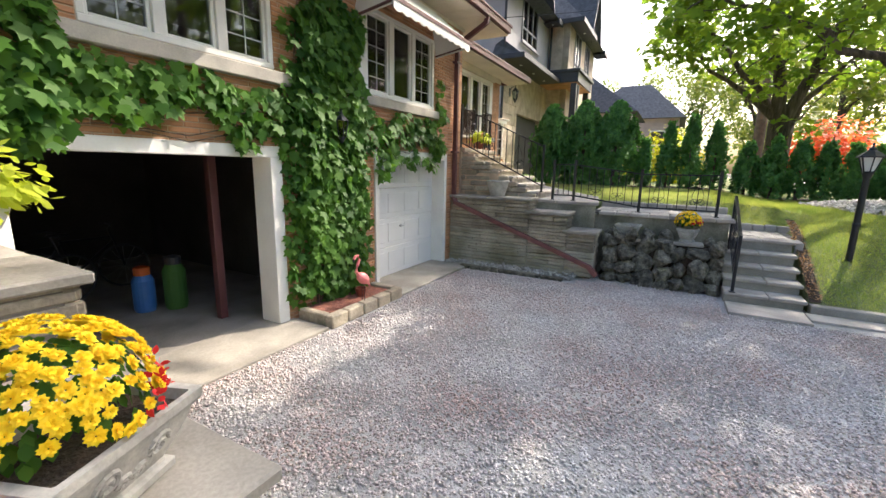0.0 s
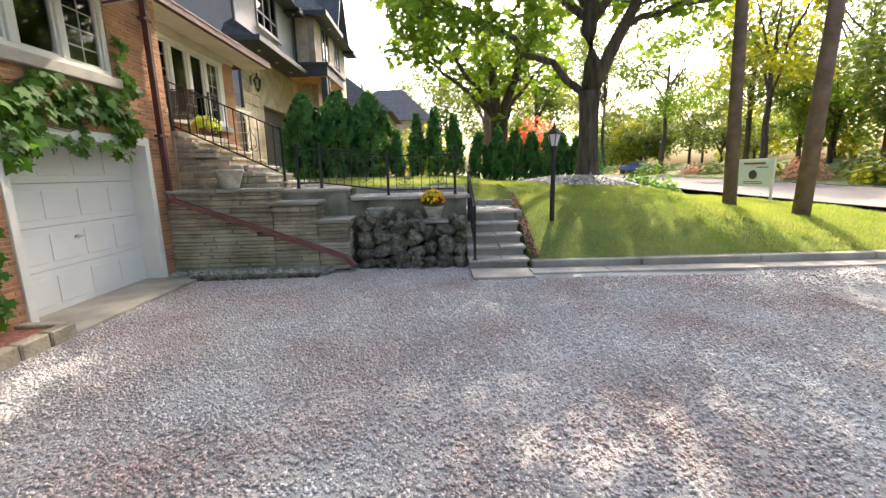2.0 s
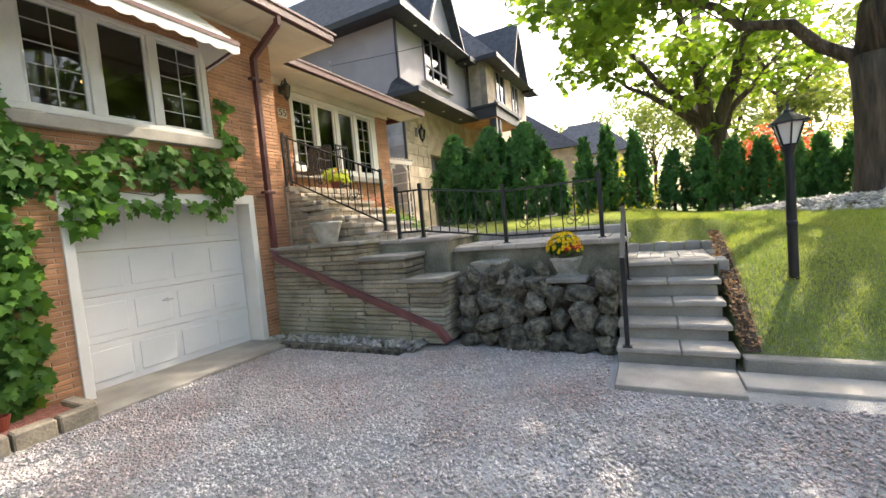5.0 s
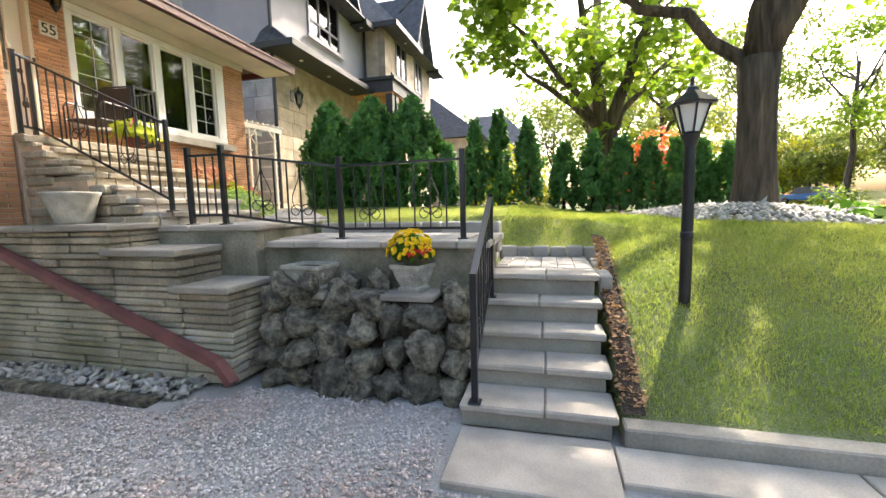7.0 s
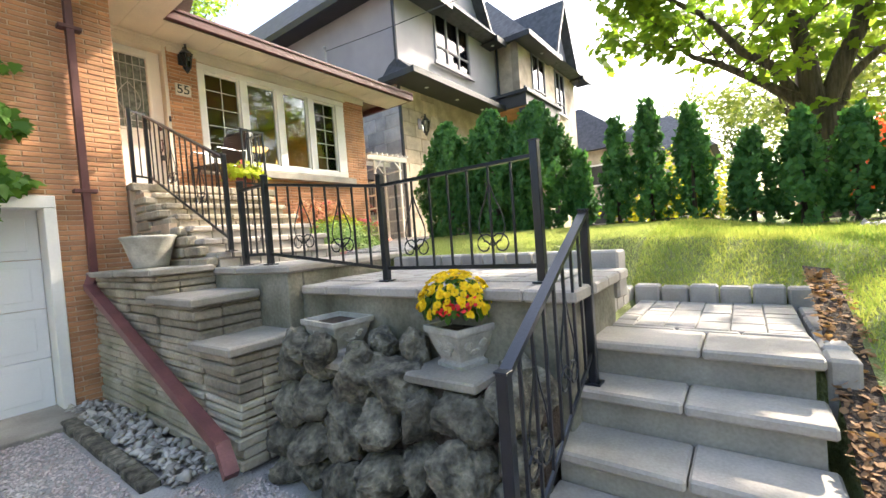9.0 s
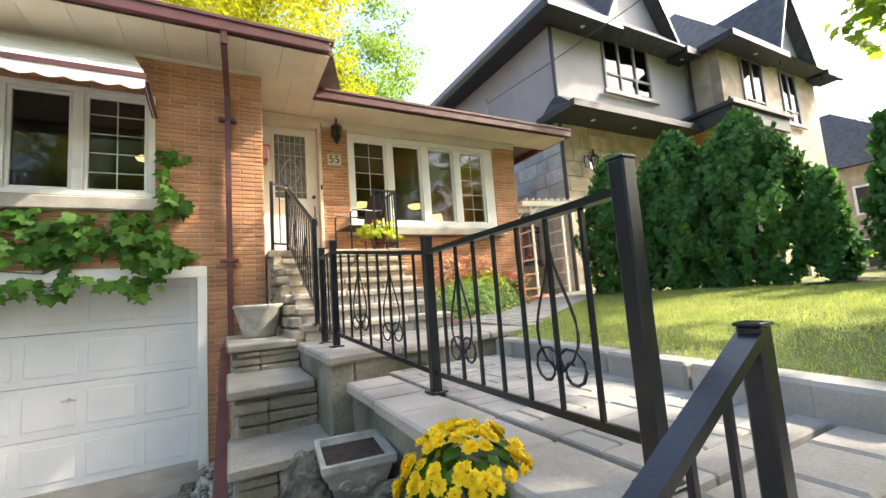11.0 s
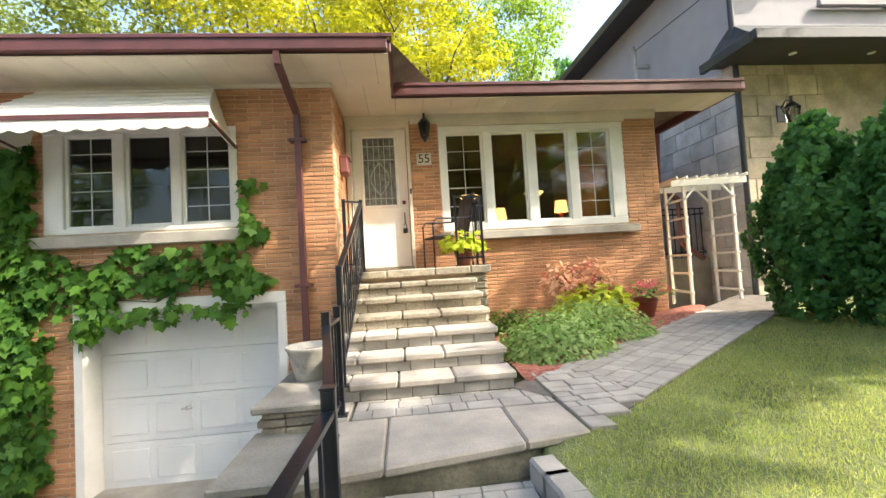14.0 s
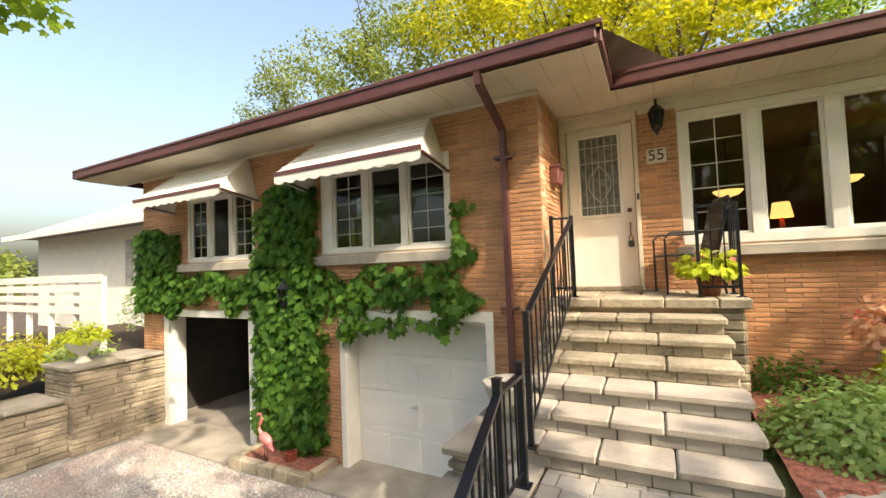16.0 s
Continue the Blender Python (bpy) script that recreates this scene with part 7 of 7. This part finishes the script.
for i in range(26):
    x, y = rr2.uniform(4, 70), rr2.uniform(-46, -33)
    simple_tree("street_tree", "dense leafy tree across the street", x, y, 0.2, rr2.uniform(8, 14), rr2.uniform(3.2, 5.0), 340 + i, (M_FARLEAF, M_LIME, M_FARLEAF, M_MAPLE, M_FARLEAF)[i % 5], 32, 75, 0.33, 0.22)
bush("red_shrub", "orange-red smoke bush beyond the hedge", (15.0, -9.7, 2.1), (1.6, 1.4, 1.95), 2600, LEAF_OVAL, M_ORANGE, 0.22, 401, "shrub")
bush("shrub", "bright yellow-green shrub behind the hedge", (14.5, -3.8, 1.6), (1.7, 1.6, 2.1), 1600, LEAF_OVAL, M_LIME, 0.24, 402, "shrub")
for i in range(20):
    x, y = rr.uniform(6, 45), rr.uniform(-29, -24.6)
    bush("roadside_shrub", "rounded shrub on the verge across the street", (x, y, 0.9), (rr.uniform(0.8, 1.8), rr.uniform(0.7, 1.3), rr.uniform(0.6, 1.3)), 420, LEAF_OVAL, (M_FARLEAF, M_LIME, M_MAPLE, M_FARLEAF, M_COLEUS)[i % 5], 0.3, 420 + i, "shrub")
wood = []
for i in range(150):
    a = rr.uniform(0, 6.283)
    R = rr.uniform(70, 110)
    wood.append((R * math.cos(a), R * math.sin(a) - 6, rr.uniform(3, 8), rr.uniform(4.0, 6.5)))
p, n_, s = clump_leaves(wood, 34, 0.95, 77, 0.9)
tagged(new("far_woods", leaves("far_woods", p, n_, s, LEAF_OVAL, M_FARLEAF, seed=78)), "distant band of green woods round the neighbourhood", "woods", kind="stuff")
pole = thing("utility_pole", "distant pale wooden utility pole", "utility pole", "poles by the street")
part("shaft", tube(bmesh.new(), [(20, -7.9, 0.5), (20, -7.9, 13)], 0.28, 12, 0.2), M_POLE, pole)
fence2 = thing("wooden_fence", "brown board fence across the street", "fence")
for k in range(30):
    part("board", boxes((4 + k * 0.3, 4.28 + k * 0.3, -28.3, -28.25, 0.9, 2.9 + 0.04 * (k % 2))), M_POLE, fence2)
car = thing("parked_car", "blue parked car half hidden by shrubs across the street", "car")
car.matrix_basis = pose(36, -25.5, 0.9, 0, 0, 10)
bm = wedge([(-2.1, -0.85, 0.4), (2.1, -0.85, 0.4), (2.1, 0.85, 0.4), (-2.1, 0.85, 0.4), (-2.1, -0.85, 0.95), (2.1, -0.85, 0.9), (2.1, 0.85, 0.9), (-2.1, 0.85, 0.95)], ((0, 1, 5, 4), (1, 2, 6, 5), (2, 3, 7, 6), (3, 0, 4, 7), (4, 5, 6, 7), (0, 3, 2, 1)))
bmesh.ops.bevel(bm, geom=bm.edges[:], offset=0.12, segments=2, affect="EDGES")
part("body", bm, M_BLUE, car)
part("cabin", hip(-1.3, 1.0, -0.75, 0.75, 0.93, 1.45, 0.45, 0.12), M_CHAR, car)
for x in (-1.35, 1.35):
    for y in (-0.8, 0.8):
        part("wheel", lathe(bmesh.new(), [(0.32, -0.1), (0.34, 0), (0.32, 0.1)], 16), M_CHAR, car).matrix_basis = pose(x, y, 0.34, 90)

# ---- left side of the drive ----
left_wall = thing("drive_wall", "low stepped retaining wall of tan layered stone along the drive", "wall", kind="structure")
LEVELS = ((0.0, -1.45, 1.36, 0.0), (-1.45, -3.0, 0.88, -0.10))
for ya, yb, zt, dx in LEVELS:
    part("core", boxes((-8.3 + dx, -7.42 + dx, yb, ya, 0, zt - 0.02)), M_JOINT, left_wall)
    zz, row = 0.0, 0
    while zz < zt - 0.01:
        h = min(RNG.uniform(0.06, 0.12), zt - zz)
        yy = ya
        while yy > yb:
            w = min(RNG.uniform(0.35, 0.9), yy - yb)
            part("wall_stone", rough(boxes((-7.60 + dx, -7.34 + dx + RNG.uniform(-0.015, 0.015), yy - w + 0.005, yy - 0.005, zz, zz + h - 0.008), bev=0.012), 0.006, 5, row), M_STONE, left_wall)
            yy -= w
        for xx in (-7.62, -7.95):
            part("wall_stone", rough(boxes((xx - 0.34 + dx, xx - 0.006 + dx + (0.26 if xx == -7.62 else 0), yb - 0.01 + RNG.uniform(-0.012, 0.012), yb + 0.15, zz, zz + h - 0.008), bev=0.012), 0.006, 5, row + 3), M_STONE, left_wall)
        zz += h
        row += 1
    # caps take a darker material than the wall, in place of shade on them
    part("cap_stone", rough(boxes((-8.32 + dx, -7.29 + dx, yb - 0.05, (yb + ya) / 2 - 0.004, zt, zt + 0.065), bev=0.012), 0.008, 3, 2), M_CONC, left_wall)
    part("cap_stone", rough(boxes((-8.32 + dx, -7.30 + dx, (yb + ya) / 2 + 0.004, ya - 0.06, zt, zt + 0.062), bev=0.012), 0.008, 3, 4), M_CONC, left_wall)
solo("raised_bed", grid_mesh("raised_bed", -16, -8.3, -9, 8, 20, 30, lambda x, y: 0.85 + 0.4 * smooth_step(-2.8, -1.3, y) + 0.05 * np.sin(3 * x + y), M_SOIL), None, "planted bank beside the drive", "bed", kind="structure")
white_urn = thing("urn", "white pedestal urn on the drive wall", "urn")
part("bowl", lathe(bmesh.new(), [(0.12, 0), (0.10, 0.04), (0.05, 0.10), (0.07, 0.14), (0.19, 0.24), (0.23, 0.32), (0.24, 0.36), (0.20, 0.36), (0.17, 0.30)], 22, (-7.72, -1.15, 1.42)), M_WHITE, white_urn, smooth=True)
bush("potted_plant", "yellow-green plant in a white urn", (-7.72, -1.15, 1.80), (0.34, 0.32, 0.26), 420, LEAF_OVAL, M_CHART, 0.09, 501)
for i, (x, y, c) in enumerate(((-8.7, -1.9, M_CHART), (-9.3, -1.2, M_LIME), (-9.0, -2.7, M_ORANGE), (-9.9, -2.2, M_CHART), (-10.4, -1.2, M_LIME), (-8.6, -0.8, M_SHRUB))):
    bush("garden_plant", "colourful garden plant in the bank beside the drive", (x, y, 1.25), (0.5, 0.5, 0.5), 520, LEAF_OVAL, c, 0.09, 510 + i)
bush("climbing_plant", "white flowering shrub at the house corner", (-9.0, 0.9, 1.9), (0.7, 0.7, 1.1), 1300, LEAF_OVAL, M_SHRUB, 0.08, 520, blooms=(M_WHITE, 120, 0.03))
picket = thing("white_fence", "white painted horizontal rail fence beside the next house", "fence")
for k in range(6):
    part("post", boxes((-16 + k * 1.25, -15.9 + k * 1.25, -0.05, 0.05, 1.1, 2.9), bev=0.005), M_WHITE, picket)
for z in (2.05, 2.30, 2.55, 2.78):
    part("rail", boxes((-16.2, -9.6, -0.075, -0.052, z, z + 0.17), bev=0.004), M_WHITE, picket)
nbl = thing("white_house", "low white house with a pale hipped roof and shutters", "house")
part("wall", boxes(*[(-22, -9.9, 3.0, 3.2, c, d) if False else (a, b, 3.0, 3.2, c, d) for a, b, c, d in wall_backing(-22, -9.9, 1.0, 4.6, ((-14.6, -13.9, 2.7, 4.1), (-12.6, -12.3, 2.7, 4.2), (-11.9, -11.6, 2.7, 4.2)))]), M_WHITE, nbl)
for x0, x1 in ((-14.6, -13.9), (-12.6, -12.3), (-11.9, -11.6)):
    part("window", boxes((x0, x1, 3.06, 3.08, 2.7, 4.2)), M_GLASS, nbl)
    # near-black sheet behind the glass takes the place of the unlit room
    part("unlit_room_sheet", boxes((x0 - 0.2, x1 + 0.2, 3.4, 3.45, 2.6, 4.3)), M_DARK, nbl)
for x0 in (-15.05, -13.85):
    part("shutter", boxes((x0, x0 + 0.4, 2.94, 2.99, 2.65, 4.15), *[(x0 + 0.04, x0 + 0.36, 2.925, 2.945, 2.75 + 0.11 * k, 2.80 + 0.11 * k) for k in range(12)]), M_GSTONE, nbl)
part("roof", hip(-22.8, -9.2, 2.2, 13, 4.62, 6.6, 4.0, 4.0), M_GSTONE, nbl, "pale weathered roof")
part("fascia", boxes((-22.8, -9.2, 2.12, 2.24, 4.5, 4.7)), M_WHITE, nbl)
chim = thing("chimney", "brick chimney on the white house roof", "chimney")
part("stack", boxes((-13.2, -12.4, 6.0, 6.8, 5.5, 7.3)), M_BRICK, chim)

# ---- inside the open garage ----
bike = thing("bicycle", "dark bicycle standing in the dim garage", "bicycle")
bike.matrix_basis = pose(-6.4, 3.0, 0.02, 0, 0, 12)
for x in (-0.52, 0.52):
    bm = bmesh.new()
    tube(bm, [(x + 0.33 * math.cos(2 * math.pi * k / 28), 0, 0.34 + 0.33 * math.sin(2 * math.pi * k / 28)) for k in range(29)], 0.02, 6)
    w = part("wheel", bm, M_CHAR, bike)
    bm = bmesh.new()
    for k in range(12):
        bar(bm, (x, 0, 0.34), (x + 0.32 * math.cos(k * 0.524), 0, 0.34 + 0.32 * math.sin(k * 0.524)), 0.004)
    part("spoke_set", bm, M_GSTONE, w)
bm = bmesh.new()
for a, b in (((-0.52, 0, 0.34), (-0.1, 0, 0.30)), ((-0.1, 0, 0.30), (-0.22, 0, 0.85)), ((-0.22, 0, 0.80), (0.38, 0, 0.82)), ((-0.1, 0, 0.30), (0.40, 0, 0.75)), ((-0.52, 0, 0.34), (-0.2, 0, 0.78)), ((0.52, 0, 0.34), (0.36, 0, 0.95))):
    tube(bm, [a, b], 0.017, 6)
part("frame", bm, M_BLACK, bike)
part("saddle", boxes((-0.36, -0.1, -0.07, 0.07, 0.88, 0.93), bev=0.02), M_CHAR, bike)
part("handlebar", tube(bmesh.new(), [(0.32, -0.27, 1.0), (0.36, -0.1, 1.02), (0.36, 0.1, 1.02), (0.32, 0.27, 1.0)], 0.014, 6), M_CHAR, bike)
copy_thing(bike, pose(-5.6, 3.5, 0.02, 0, 0, -8))
col = solo("garage_post", boxes((-5.22, -5.12, 0.75, 0.85, 0.02, 2.36), bev=0.006), M_BROWN, "brown steel post in the garage", "post", kind="structure")
for x, y, h, r, mat, lab in ((-5.55, 1.9, 0.5, 0.13, M_BLUE, "blue plastic bucket with an orange lid on the garage floor"), (-5.25, 1.7, 0.62, 0.14, M_CEDAR, "green gas cylinder standing in the garage")):
    t = thing("bucket" if mat == M_BLUE else "gas_cylinder", lab, "bucket" if mat == M_BLUE else "cylinder")
    part("body", lathe(bmesh.new(), [(r * 0.9, 0), (r, h * 0.1), (r, h * 0.85), (r * 0.7, h)], 18, (x, y, 0.02)), mat, t)
    part("lid", lathe(bmesh.new(), [(r * 0.72, h), (r * 0.72, h + 0.10), (r * 0.3, h + 0.12)], 14, (x, y, 0.02)), M_ORANGE if mat == M_BLUE else M_CHAR, t)

# ---- dry bed beside the garden steps ----
dry_bed = solo("mulch_strip", grid_mesh("mulch_strip", -0.5, 1.9, -6.27, -6.13, 40, 8, lambda x, y: lawn_height(x, y) + 0.012, M_SOIL), None, "strip of dry earth and fallen leaves beside the steps", "mulch", kind="structure")
rs = np.random.RandomState(12)
n = 900
lx, ly = rs.uniform(-0.45, 1.8, n), -6.13 - 0.17 * rs.rand(n) ** 1.4
tagged(new("leaf_litter", leaves("leaf_litter", np.stack((lx, ly, lawn_height(lx, ly) + 0.02), -1), np.array((0, 0, 1.0)) + rs.normal(size=(n, 3)) * 0.4, rs.uniform(0.02, 0.05, n), LEAF_OVAL, M_LITTER, seed=13)), "dry brown fallen leaves beside the steps", "leaf litter", kind="stuff")

# ---- gravel and grass ----
rs = np.random.RandomState(2)
n = 150000
gx, gy = rs.uniform(-8.4, -0.34, n), rs.uniform(-9.5, -0.62, n)
keep = (gy > -7.5) | (rs.rand(n) < 0.7)
keep &= ~((gx > -1.25) & (gy < -5.0)) & ~((gx < -7.2) & (gy > -3.1)) & ~((gx > -4.7) & (gx < -3.15) & (gy > -0.68)) & ~((gx > -0.9) & (gy > -2.8)) & ~((gx > -0.6) & (gy > -3.1))
gx, gy = gx[keep], gy[keep]
gz = 0.012 * np.sin(gx * 1.7) * np.cos(gy * 1.3) + rs.uniform(-0.012, 0.004, len(gx))
tagged(new("gravel", pebbles("gravel", np.stack((gx, gy, gz), -1), rs.uniform(0.008, 0.019, len(gx)), M_PEBBLE, 3)), "loose angular grey gravel with rusty patches on the drive", "gravel", kind="stuff")
n = 20000
gx, gy = rs.uniform(-8.4, -0.8, n), rs.uniform(-18, -9.4, n)
tagged(new("gravel", pebbles("gravel", np.stack((gx, gy, np.full(n, -0.002)), -1), rs.uniform(0.012, 0.028, n), M_PEBBLE, 4)), "loose angular grey gravel farther along the drive", "gravel", kind="stuff")


def grass(name, x0, x1, y0, y1, n, size, seed, label, mat=M_GRASS):
    rs = np.random.RandomState(seed)
    x, y = rs.uniform(x0, x1, n), rs.uniform(y0, y1, n)
    ok = ~((x < 2.15) & (y > -6.3) & (y < -5.0)) & ~((x < 1.8) & (y > -6.22) & (y < -6.0)) & ~((x < 1.62) & (y > -5.3)) & ~((x > 5.95) & (x < 7.05) & (y < -2.9) & (y > -10.2)) & ~((x - 4.3) ** 2 + (y + 8.6) ** 2 < 2.6)
    ok &= ~((x * 0.5736 - y * 0.8192 < 3.275) & (y > -3.3))
    x, y = x[ok], y[ok]
    z = lawn_fn(x, y) - 0.004
    m = len(x)
    lean = rs.normal(size=(m, 3)) * 0.45 + np.array((0, 0, 1.0))
    a = rs.uniform(0, 6.283, m)
    N = np.stack((np.cos(a), np.sin(a), 0 * a), -1)
    me = leaves(name, np.stack((x, y, z), -1), N, rs.uniform(0.6, 1.3, m) * size, ((-0.09, 0), (0.09, 0), (0.05, 0.6), (0, 1.0), (-0.05, 0.6)), mat, up=lean, fold=0.1, seed=seed)
    return tagged(new(name, me), label, "grass", kind="stuff")


grass("grass", -0.48, 3.2, -9.8, -5.0, 80000, 0.042, 31, "short mown green and straw-coloured grass beside the steps")
grass("grass", 1.55, 6.2, -5.2, 0.4, 100000, 0.034, 32, "short mown pale grass before the house, lightened in colour", M_PALEGRASS)
grass("grass", -0.48, 8.0, -14.8, -9.6, 50000, 0.075, 33, "short mown grass on the slope to the street")
grass("grass", 3.1, 6.2, -9.7, -5.0, 30000, 0.06, 34, "short mown grass round the maple")
